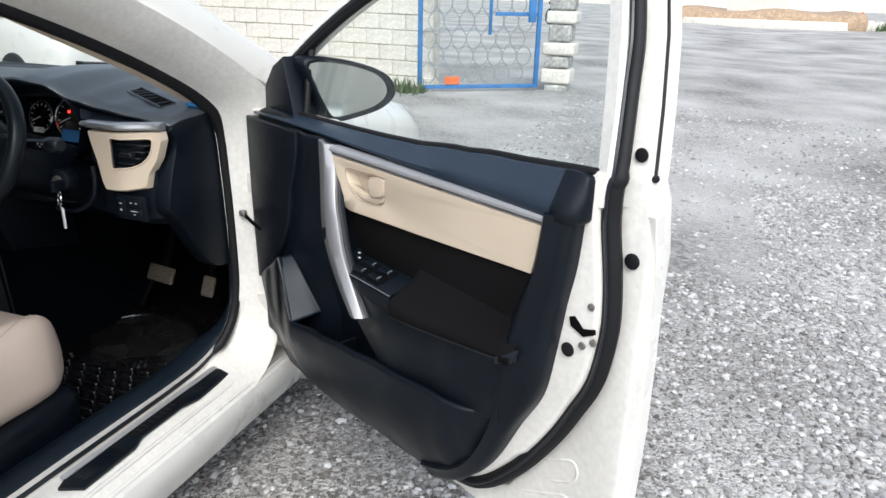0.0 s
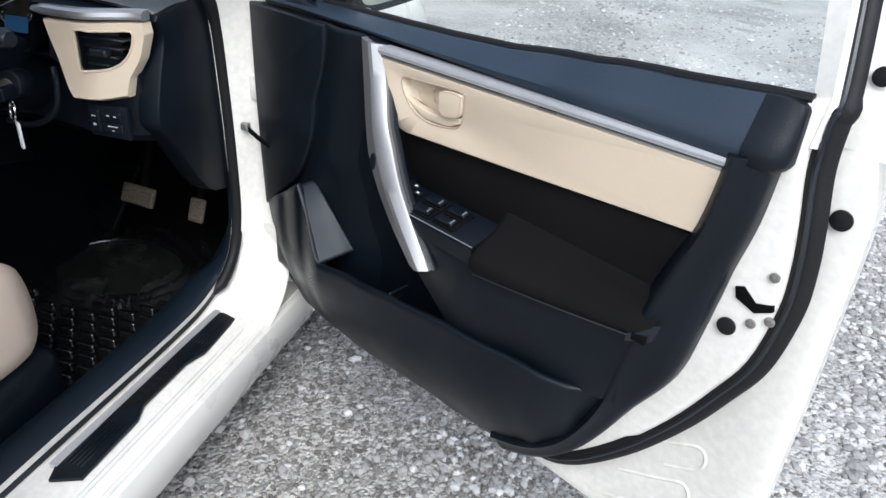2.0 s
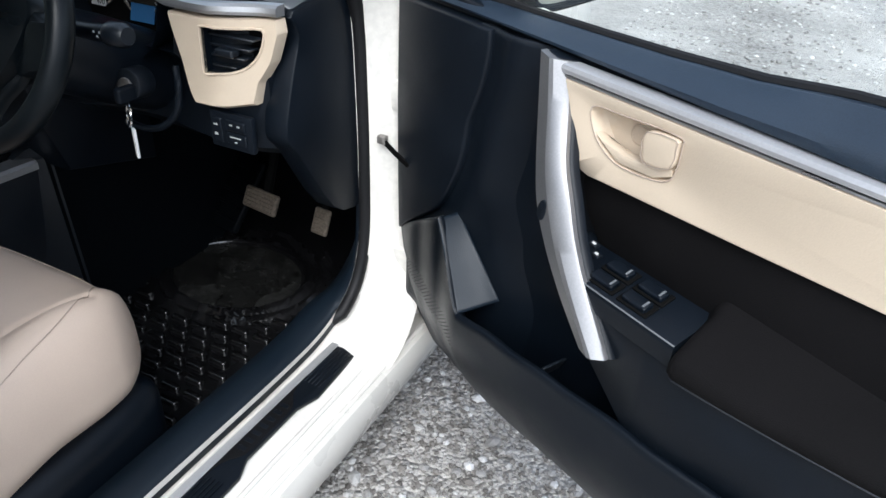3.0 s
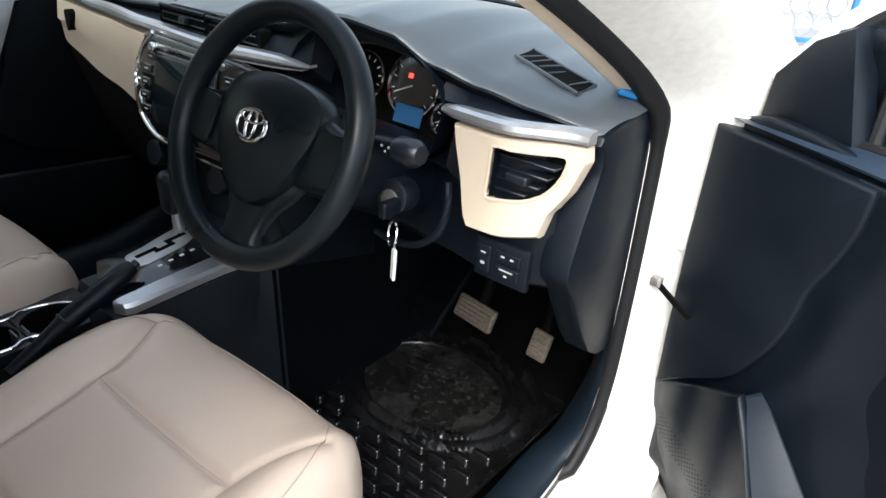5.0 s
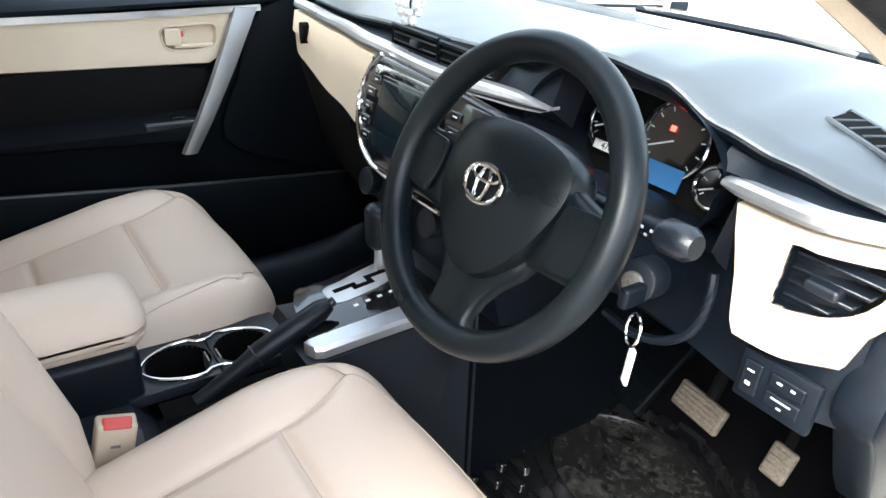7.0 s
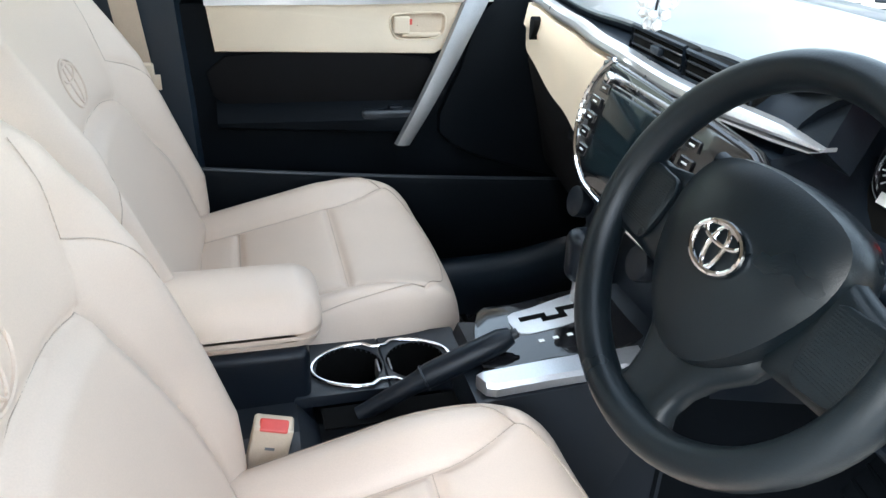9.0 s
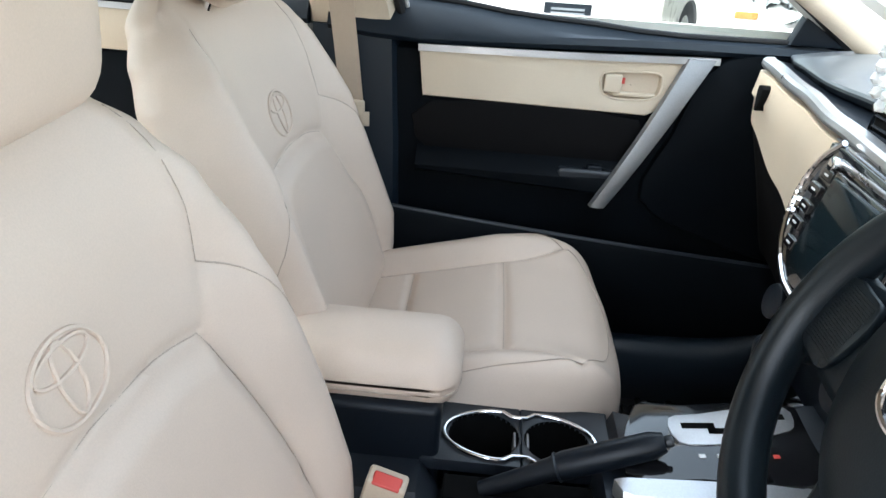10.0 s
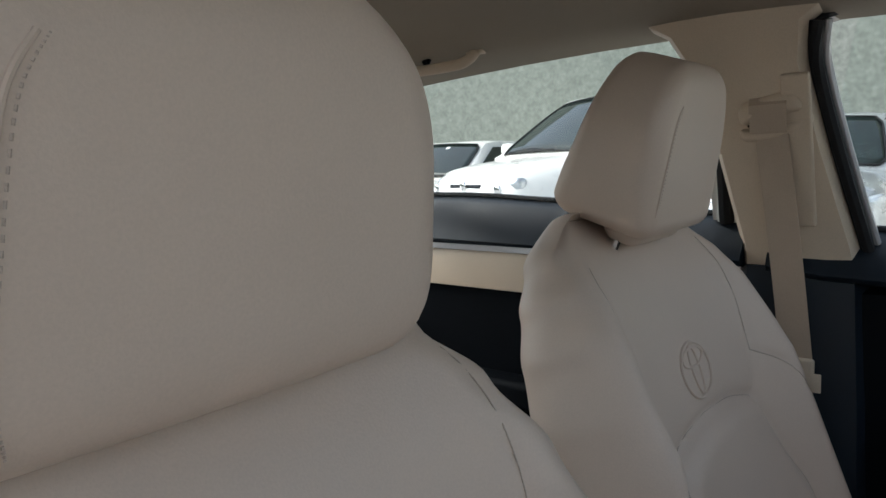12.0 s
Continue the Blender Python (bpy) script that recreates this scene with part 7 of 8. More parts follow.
    if front:
        part("sail_panel", prism([(-0.03, 0.985), (-0.16, 0.985), (-0.13, 1.07), (-0.06, 1.03)], X - 0.05, X - 0.02, "x", 0.004), BLACK, d, "black mirror sail panel")
        mir = part("wing_mirror", bend(rbox((0.24, 0.13, 0.165), 0.06, (6, 4, 6)), lambda x, y, z: (x - 0.985, y - 0.02, z + 1.065)), PAINT, d, "white wing mirror housing")
        part("mirror_glass", moved(prism(rounded([(-0.10, -0.05), (0, -0.07), (0.09, -0.06), (0.10, 0.0), (0.08, 0.06), (-0.04, 0.066), (-0.105, 0.02)], 4), -0.006, 0.002, "y", 0.001), pose(-0.985, -0.086, 1.065, 0, 0, 8)), MIRROR, mir, "mirror glass")
        part("mirror_rim", moved(ring((0, 0, 0), 0.085, 0.012, (0, 1, 0), 32, 8), pose(-0.985, -0.080, 1.065) @ Matrix.Diagonal((1.26, 1, 0.82, 1))), GLOSS, mir)
        part("mirror_arm", tube([(-0.80, -0.07, 1.02), (-0.90, -0.05, 1.03)], 0.025, 8), BLACK, mir)
    part("outer_handle", rbox_at((0.03, 0.19, 0.03), (-0.895, y0 + 0.13, 0.88), 0.013), PAINT, d, "white outer pull handle")
    return d


inner_door("passenger_door", "closed front passenger door with beige inlay and silver grip", -1.06, -0.02, True)
inner_door("rear_door", "closed rear door with beige inlay and black panel", -2.0, -1.10, False)


def build_right_rear_door():
    d = thing("rear_door", "closed white rear door behind the driver", "car door")
    part("outer_skin", skin(-2.0, -1.10, 1, 0.27, 1.0, 0.02, 0.0, 10), PAINT, d, "white painted door skin")
    part("inner_panel", box((0.775, -1.55, 0.65), (0.09, 0.88, 0.68), 0.01), BLACK, d, "black inner door panel")
    part("top_pad", rbox_at((0.10, 0.90, 0.07), (0.765, -1.55, 1.02), 0.025), LINER, d)
    part("beige_inlay", box((0.728, -1.55, 0.93), (0.012, 0.78, 0.085), 0.003), BEIGE, d, "beige plastic inlay")

    def wx(z):
        return 0.78 - (z - 1.0) * 0.36
    bm = bmesh.new()
    bm.faces.new([bm.verts.new((wx(z), y, z)) for y, z in [(-1.14, 1.03), (-1.97, 1.06), (-2.0, 1.15), (-1.90, 1.30), (-1.75, 1.355), (-1.17, 1.36)]])
    part("window_pane", bm, GLASS, d).visible_shadow = False
    part("window_frame", tube(smooth_path([(wx(z), y, z) for y, z in [(-1.10, 1.03), (-1.11, 1.20), (-1.12, 1.36), (-1.75, 1.36), (-1.94, 1.30), (-2.04, 1.14), (-2.02, 1.05)]], 5), 0.026, 8, up=(1, 0, 0)), PAINT, d, "white window frame")
    part("outer_handle", rbox_at((0.03, 0.19, 0.03), (0.895, -1.87, 0.89), 0.013), PAINT, d, "white outer pull handle")


build_right_rear_door()


# ---- trim and belts on the centre pillars ----
def build_pillar(side):
    p = thing("pillar_trim_panel", "beige upper and black lower centre pillar trim", "pillar trim")
    x = side

    def X(z):
        return side * (0.745 - max(0, z - 0.98) * 0.33)
    back = 0.085 if side > 0 else 0.0
    rr = []
    for z, ya, yb, t in ((0.965, -0.925, -1.105, 0.04), (1.0, -0.93, -1.105, 0.045), (1.15, -0.965, -1.13, 0.045), (1.28, -0.99, -1.16, 0.045), (1.335, -0.985, -1.19, 0.045), (1.365, -0.94, -1.24, 0.04)):
        xx = X(z)
        ya, yb = ya - back, yb - back * 0.3
        rr.append([Vector((xx - side * 0.004, ya, z)), Vector((xx - side * t * 0.6, ya - 0.012, z)), Vector((xx - side * t * 0.72, (ya + yb) / 2, z)), Vector((xx - side * t * 0.6, yb + 0.012, z)), Vector((xx - side * 0.004, yb, z)), Vector((xx + side * 0.02, yb, z)), Vector((xx + side * 0.02, ya, z))])
    part("upper_trim", loft(rr), PILLAR_TRIM, p, "beige upper pillar trim", sharp=50)
    rr = []
    for z, ya, yb, t in ((0.22, -0.90, -1.16, 0.06), (0.55, -0.90, -1.14, 0.05), (0.75, -0.905, -1.13, 0.045), (0.968, -0.915, -1.11, 0.036)):
        xx = side * 0.745
        ya, yb = ya - back, yb - back * 0.3
        rr.append([Vector((xx, ya, z)), Vector((xx - side * t, ya - 0.02, z)), Vector((xx - side * t, yb + 0.02, z)), Vector((xx, yb, z)), Vector((xx + side * 0.03, yb, z)), Vector((xx + side * 0.03, ya, z))])
    if side < 0:
        edge = [(X(z) - side * 0.004, y, z) for z, y in ((0.97, -0.916), (1.0, -0.921), (1.15, -0.956), (1.28, -0.981), (1.335, -0.978))]
        part("edge_seal", tube(smooth_path(edge, 4), 0.010, 8), RUBBER, p, "black rubber door seal")
        part("edge_strip", tube(smooth_path([(x + side * 0.010, y + 0.013, z) for x, y, z in edge], 4), 0.0055, 8), STRIP, p, "pale metal edge of the door frame")
    part("lower_trim", loft(rr), LINER, p, "black lower pillar trim", sharp=50)
    part("slide_cover", moved(rbox((0.010, 0.040, 0.24), 0.004, (2, 2, 4)), pose(X(1.15) - side * 0.030, -1.005 - back * 0.6, 1.15, 0, -side * 18)), PILLAR_TRIM, p, "beige height slider cover")
    return p


build_pillar(-1)
build_pillar(1)


def build_belt(side):
    b = thing("seat_belt", "beige seat belt hanging from the centre pillar", "seat belt")
    top = Vector((side * 0.655, -1.045, 1.185))
    tilt = pose(side * 0.640, -1.042, 1.222, 12)
    guide = part("belt_guide", bend(rbox((0.030, 0.092, 0.034), 0.013, (3, 8, 3)), lambda x, y, z: tilt @ Vector((x, y, z - 3.0 * y * y))), PILLAR_TRIM, b, "beige rounded belt guide")
    part("guide_arm", bend(rbox((0.020, 0.105, 0.020), 0.009, (2, 8, 2)), lambda x, y, z: tilt @ Vector((x + side * 0.008, y, z - 0.040 + 3.0 * y * y))), PILLAR_TRIM, guide, "lower bar of the guide")
    part("guide_slot", rbox_at((0.010, 0.066, 0.020), (side * 0.646, -1.042, 1.200), 0.004, (1, 3, 1)), HOLE, guide)
    part("folded_webbing", ribbon([(side * 0.632, -1.042, 1.180), (side * 0.626, -1.042, 1.206), (side * 0.622, -1.042, 1.222), (side * 0.632, -1.042, 1.238), (side * 0.650, -1.042, 1.236)], 0.026, 0.002, (side, 0, 0.3)), BELT, guide, "belt webbing folded over the guide")
    part("webbing", ribbon([(side * 0.640, -1.040, 1.185), (side * 0.665, -1.03, 1.06), (side * 0.682, -1.02, 0.94), (side * 0.694, -1.010, 0.82), (side * 0.698, -1.005, 0.62), (side * 0.70, -1.0, 0.34)], 0.0235, 0.0016, (side, 0, 0)), BELT, b, "beige belt webbing")
    part("latch_tongue", join(rbox_at((0.012, 0.045, 0.030), (side * 0.688, -1.005, 0.812), 0.005, (2, 3, 3)), box((side * 0.684, -0.985, 0.790), (0.003, 0.026, 0.03), 0.001)), PILLAR_TRIM, b, "beige belt tongue")


build_belt(-1)
build_belt(1)


def build_grab_handle(side):
    g = thing("grab_handle", "beige folding grab handle on the roof edge", "grab handle")
    P = [(side * 0.578, -1.53, 1.362), (side * 0.553, -1.535, 1.340), (side * 0.543, -1.57, 1.332), (side * 0.543, -1.69, 1.332), (side * 0.553, -1.725, 1.340), (side * 0.578, -1.73, 1.362)]
    part("grip", tube(smooth_path(P, 4), 0.010, 10), PILLAR_TRIM, g)
    for y in (-1.53, -1.73):
        part("mount", rbox_at((0.03, 0.04, 0.02), (side * 0.578, y, 1.362), 0.006), PILLAR_TRIM, g)
    part("coat_hook", tube([(side * 0.563, -1.63, 1.360), (side * 0.550, -1.63, 1.340), (side * 0.544, -1.63, 1.350)], 0.005, 8), BLACK, g)


build_grab_handle(-1)
build_grab_handle(1)
for sx in (-0.34, 0.34):
    v = thing("sun_visor", "beige sun visor folded against the roof lining", "sun visor")
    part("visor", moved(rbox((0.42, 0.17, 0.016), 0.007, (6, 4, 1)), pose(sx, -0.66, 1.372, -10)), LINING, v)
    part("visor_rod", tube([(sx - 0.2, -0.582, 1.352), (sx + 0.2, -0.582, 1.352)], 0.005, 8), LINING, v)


# ---- small things on the dashboard ----
def build_crystals():
    """Strings of cut crystal beads on a cord from the roof edge above the windscreen."""
    f = thing("hanging_ornament", "cut crystal bead ornament hanging on a cord behind the windscreen", "ornament")
    c = Vector((0.055, -0.385, 0))
    bead = bmesh.new()
    bmesh.ops.create_icosphere(bead, subdivisions=1, radius=0.0066)
    me = bpy.data.meshes.new("bead")
    bead.to_mesh(me)
    bead.free()
    me.materials.append(CRYSTAL_WHITE)
    for row in range(12):
        n = (3, 5, 6, 6, 6, 6, 6, 6, 6, 6, 5, 4)[row]
        r = (0.006, 0.012, 0.015, 0.0155, 0.0155, 0.0155, 0.0155, 0.0155, 0.015, 0.014, 0.012, 0.007)[row]
        for k in range(n):
            a = 2 * math.pi * k / n + 0.5 * row
            o = new("bead", me)
            o.parent = f
            o.matrix_basis = pose(c.x + r * math.cos(a), c.y + r * math.sin(a), 1.060 + 0.0115 * row, 25 * row, 40 * k, 17 * k)
    part("cord", tube([(c.x, c.y, 1.065), (c.x, c.y, 1.20), (c.x * 0.8, c.y - 0.14, 1.385)], 0.0014, 6), BLACK, f)


build_crystals()
clip = thing("blue_clip", "small blue plastic clip at the dash corner", "clip")
part("body", moved(rbox((0.030, 0.044, 0.012), 0.005, (3, 4, 2)), pose(0.655, -0.075, dash_top(0.655, -0.075) + 0.008, 10, 12, 30)), BLUE_PLASTIC, clip)


# ---- parked cars ----
TINT = material("dark_car_glass", (0.012, 0.020, 0.018), 0.05, vary=0.3, spec=0.30)


def parked_car(name, label, m, paint, length, width, hood, roof, screen0, screen1, rear0, rear1, plate=True, slots=2, lamp_h=0.66, mirror=PAINT):
    """A car seen from its nose: x forwards from the tail to the nose at 0, in its own axes."""
    c = thing(name, label, "car", m=m)
    hw = width / 2

    def ring_at(x, ztop, w, low=0.22):
        n = 14
        pts = []
        for k in range(n + 1):
            a = math.pi * k / n
            ca, sa = math.cos(a), math.sin(a)
            pts.append(Vector((x, w * (abs(ca) ** 0.42) * (1 if ca > 0 else -1), low + (ztop - low) * sa ** 0.35)))
        return pts
    st = [(-0.0, hood - 0.30, hw * 0.78), (-0.04, hood - 0.16, hw * 0.86), (-0.14, hood - 0.07, hw * 0.93), (-0.35, hood - 0.03, hw * 0.985), (screen0, hood + 0.03, hw), (screen1, hood + 0.08, hw), (rear0, hood + 0.10, hw), (rear1, hood + 0.09, hw * 0.99), (-length + 0.1, hood + 0.0, hw * 0.95), (-length, hood - 0.15, hw * 0.88)]
    part("body", loft([ring_at(x, z, w) for x, z, w in st]), paint, c, "painted car body", sharp=50)
    h0, h1 = hood + 0.02, roof
    gh = [(screen0, h0 + 0.01, hw * 0.90), (screen0 + (screen1 - screen0) * 0.5, (h0 + h1) / 2, hw * 0.84), (screen1, h1 - 0.03, hw * 0.76), (screen1 - 0.3, h1, hw * 0.75), (rear0 + 0.2, h1, hw * 0.75), (rear0, h1 - 0.05, hw * 0.75), (rear1, h0 + 0.10, hw * 0.85)]
    rr = []
    for x, z, w in gh:
        rr.append([Vector((x, hw * 0.93, h0 - 0.05)), Vector((x, w + (hw * 0.93 - w) * 0.25, h0 + (z - h0) * 0.7)), Vector((x, w * 0.93, z - 0.02)), Vector((x, w * 0.6, z)), Vector((x, -w * 0.6, z)), Vector((x, -w * 0.93, z - 0.02)), Vector((x, -w - (-w + hw * 0.93) * 0.25, h0 + (z - h0) * 0.7)), Vector((x, -hw * 0.93, h0 - 0.05))])
    part("roof", loft(rr), paint, c, "painted roof and pillars", sharp=40)
    dx, dz = screen1 - screen0, (h1 - 0.03) - (h0 + 0.01)
    nrm = Vector((dz, 0, -dx)).normalized() * 0.03

    def on_screen(t, v, lift=0.03):
        """A point of the bowed windscreen: t up the slope, v across from -1 to 1."""
        w = 0.86 - 0.17 * t
        return Vector((screen0 + dx * t - 0.05 * v * v + 0.02 * math.sin(math.pi * t), v * hw * w, h0 + 0.01 + dz * t - 0.012 * v * v)) + nrm * (lift / 0.03)
    q = [on_screen(t, s * 0.9) for t, s in ((0.06, 1), (0.90, 1), (0.90, -1), (0.06, -1))]
    rows = []
    for i in range(9):
        f = i / 8
        # the corners of the pane are rounded: its rows shorten at top and bottom
        rows.append([on_screen(0.05 + 0.88 * f - 0.03 * (k / 8 - 1) ** 2, (k / 8 - 1) * (0.97 - 0.10 * abs(2 * f - 1) ** 8)) for k in range(17)])
    bm = loft(rows, caps=False, ring_closed=False)
    ws = part("windscreen", bm, TINT, c, "dark bowed windscreen")
    ws.modifiers.new("thick", "SOLIDIFY").thickness = 0.005
    part("screen_rubber", tube(rows[0] + [r[-1] for r in rows[1:]] + rows[-1][::-1][1:] + [r[0] for r in rows[::-1][1:-1]], 0.009, 6, True), RUBBER, c, "black windscreen rubber")
    part("wiper", tube([on_screen(0.03, -0.75, 0.045), on_screen(0.07, -0.2, 0.05), on_screen(0.04, 0.35, 0.045)], 0.007, 6), BLACK, ws)
    part("permit_label", bend(box((0, 0, 0), (0.06, 0.09, 0.002), 0), lambda x, y, z: on_screen(0.80 + x, 0.25 + y, 0.034 + z)), WHITE_MARK, ws, "white permit label")
    part("screen_mirror", box(tuple((q[1] + q[2]) / 2 + Vector((0.015, 0, -0.08))), (0.01, 0.16, 0.05), 0.01), BLACK, ws)
    for s in (-1, 1):
        w = [Vector((x, s * (hw * 0.925 - (z - h0) / (h1 - h0) * hw * 0.14), z)) for x, z in ((screen0 - 0.22, h0 + 0.03), (screen1 - 0.02, h1 - 0.10), (rear0 + 0.10, h1 - 0.10), (rear1 + 0.05, h0 + 0.06))]
        part("side_window", loft([w, [p + Vector((0, s * 0.012, 0)) for p in w]]), TINT, c, "dark side window")
        part("wing_mirror", bend(rbox((0.12, 0.20, 0.14), 0.05, (4, 4, 4)), lambda x, y, z: (x + screen0 - 0.30, y + s * (hw + 0.10), z + h0 + 0.10)), mirror, c, "wing mirror")
        lp = part("headlamp", bend(rbox((0.12, 0.30, 0.15), 0.05, (4, 6, 4)), lambda x, y, z: (x - 0.08 - 0.55 * abs(y + 0.15 * 1) * 0.6, s * (y + hw * 0.70), z + lamp_h + 0.25 * y)), LAMP_GLASS, c, "clear headlamp")
        part("reflector", disc((-0.03, s * hw * 0.66, lamp_h), 0.05, 0.02, (1, 0, 0), 16, 0.004), CHROME, lp)
        part("fog_recess", rbox_at((0.03, 0.20, 0.09), (-0.005, s * hw * 0.70, 0.40), 0.012, (2, 4, 3)), BLACK, c, "black fog lamp recess")
        for wx in (-0.75, -length + 0.75):
            part("wheel", disc((wx, s * (hw - 0.20), 0.30), 0.30, 0.215, (0, s, 0), 28, 0.03), TYRE, c, "black tyre")
            part("wheel_rim", disc((wx, s * (hw + 0.004), 0.30), 0.18, 0.015, (0, s, 0), 20, 0.004), SILVER, c)
    for k in range(slots):
        part("grille_slot", rbox_at((0.03, width * 0.48, 0.026), (0.008, 0, 0.40 + 0.065 * k), 0.008, (2, 6, 2)), BLACK, c, "black grille slot")
    part("upper_grille", rbox_at((0.04, width * 0.34, 0.05), (-0.035, 0, lamp_h + 0.02), 0.012, (2, 6, 2)), LAMP_GLASS if slots > 1 else BLACK, c, "bright upper grille")
    part("badge", disc((-0.01, 0, lamp_h + 0.03), 0.045, 0.02, (1, 0, 0), 20, 0.004), CHROME, c, "plain chrome badge")
    if plate:
        pl = part("number_plate", rbox_at((0.012, 0.34, 0.11), (0.018, 0, 0.53), 0.004, (1, 2, 2)), BLACK, c, "dark number plate")
        for k in range(2):
            part("plate_bar", box((0.0255, 0, 0.545 - 0.03 * k), (0.001, 0.24, 0.016), 0), GREY_MARK, pl)
    return c


parked_car("parked_van", "white van parked nose towards the car", pose(-4.62, -0.22, 0, 0, 0, 3), PAINT, 3.6, 1.55, 1.18, 1.88, -0.32, -0.95, -3.2, -3.5, lamp_h=0.80, mirror=BLACK)
parked_car("parked_hatchback", "white hatchback parked nose towards the car by a wall", pose(-4.80, -4.72, 0, 0, 0, -24), PAINT, 3.8, 1.72, 1.18, 1.84, -0.85, -1.70, -3.1, -3.7, slots=1, lamp_h=0.92)
parked_car("parked_car", "silver grey car parked between two white ones", pose(-5.3, -2.05, 0, 0, 0, 2), SIL_PAINT, 4.2, 1.45, 0.96, 1.5, -0.95, -1.75, -3.2, -3.9, slots=1, lamp_h=0.72)
far_car = parked_car("parked_car", "white saloon with orange indicators parked nose towards the car", pose(-4.5, 1.62, 0, 0, 0, -2), PAINT, 4.2, 1.68, 0.98, 1.47, -1.0, -1.85, -3.3, -4.0, slots=1, lamp_h=0.70)
part("indicator", rbox_at((0.02, 0.16, 0.05), (0.0, -0.62, 0.60), 0.008, (2, 3, 2)), ORANGE, far_car, "orange indicator lens")
parked_car("parked_car", "white saloon parked near the block wall", pose(-3.55, 4.15, 0, 0, 0, -14), PAINT, 4.2, 1.68, 0.96, 1.46, -1.0, -1.85, -3.3, -4.0, slots=2, lamp_h=0.70)
parked_car("parked_car", "white car parked at the end of the row", pose(-5.0, -6.3, 0, 0, 0, 6), PAINT, 4.2, 1.68, 0.96, 1.46, -1.0, -1.85, -3.3, -4.0, slots=1, lamp_h=0.70)


# ---- walls, gate and yard ----
def plain_wall(name, x0, y0, x1, y1, h, mat, label, t=0.2):
    a, b = Vector((x0, y0, 0)), Vector((x1, y1, 0))
    d = (b - a).normalized()
    n = Vector((-d.y, d.x, 0)) * t / 2
    bm = loft([[a + n + Vector((0, 0, -0.3)), a - n + Vector((0, 0, -0.3)), a - n + Vector((0, 0, h)), a + n + Vector((0, 0, h))], [b + n + Vector((0, 0, -0.3)), b - n + Vector((0, 0, -0.3)), b - n + Vector((0, 0, h)), b + n + Vector((0, 0, h))]])
    ob = part(name, bm, mat)
    return tagged(ob, label, "wall", kind="structure")


plain_wall("wall_west", -9.6, -30, -9.6, 7.9, 4.2, CONCRETE, "tall grey-green rendered wall behind the parked cars", 0.3)
core = plain_wall("wall_north", -9.6, 7.85, -1.72, 7.62, 2.55, MORTAR, "white painted block wall with open joints", 0.22)
plain_wall("wall_south", -9.6, -30, 60, -30, 3.0, CONCRETE, "grey boundary wall")
plain_wall("wall_east", 60, -30, 60, 75, 3.0, CONCRETE, "grey boundary wall")
yard_wall = plain_wall("wall_yard", 9.4, -9.0, 9.0, 1.6, 2.55, MORTAR, "white painted block wall beside the yard", 0.22)
plain_wall("wall_far", -40, 75, 60, 75, 2.6, BLOCK, "pale far boundary wall")
plain_wall("wall_lane", -40, 75, -14, 8.2, 2.6, BLOCK, "pale wall along the lane")


def build_gate():
    a, b = Vector((-1.72, 7.05, 0.06)), Vector((-0.42, 7.98, 0.06))
    d = (b - a).normalized()
    L = (b - a).length
    ang = math.degrees(math.atan2(d.y, d.x))
    g = thing("iron_gate", "blue painted iron gate leaf with grey scrollwork, standing open", "gate", m=pose(a.x, a.y, -0.03, 0, 0, ang))
    H = 2.15
    for x in (0.0, L):
        part("gate_stile", box((x, 0, H / 2 + 0.06), (0.055, 0.055, H), 0.006), BLUE_METAL, g, "blue gate stile")
    for z in (0.085, H + 0.03):
        part("gate_rail", box((L / 2, 0, z), (L, 0.05, 0.05), 0.006), BLUE_METAL, g, "blue gate rail")
    part("gate_bar", box((L * 0.58, 0, 1.42), (0.04, 0.035, 1.36), 0.005), BLUE_METAL, g, "blue upright bar")
    part("gate_bar", box((L * 0.80, 0, 1.0), (L * 0.36, 0.035, 0.045), 0.005), BLUE_METAL, g, "blue latch bar")
    part("gate_lock", box((L * 0.93, -0.03, 1.05), (0.10, 0.05, 0.30), 0.01), BLUE_METAL, g, "blue lock box")
    for r in range(9):
        for c in range(7):
            x = 0.11 + (L - 0.2) * (c + (0.5 if r % 2 else 0.0)) / 7
            z = 0.26 + 0.215 * r
            if x > L - 0.08:
                continue
            pts = [(x + 0.105 * math.cos(q) * (1 - 0.25 * math.sin(q) ** 2), 0, z + 0.125 * math.sin(q)) for q in (2 * math.pi * i / 14 for i in range(14))]
            o = part("scroll", tube(pts, 0.0075, 5, True, up=(0, 1, 0)), GATE_GREY, g)
    part("gate_reflector", rbox_at((0.20, 0.02, 0.10), (0.42, -0.045, 0.17), 0.01), ORANGE, g, "orange reflector plate")


build_gate()


def build_gate_pillar():
    p = thing("gate_pillar", "stone gate pillar with alternating white and grey blocks", "pillar")
    rng = random.Random(3)
    z = -0.1
    k = 0
    while z < 2.4:
        h = rng.uniform(0.16, 0.24)
        w = rng.uniform(0.34, 0.44) if k % 2 else rng.uniform(0.26, 0.34)
        part("stone", rbox_at((w, 0.36, h - 0.015), (-0.16 + rng.uniform(-0.02, 0.02), 8.22, z + h / 2), 0.035, (3, 3, 3)), BLOCK if k % 2 else STONE, p)
        z += h
        k += 1


build_gate_pillar()


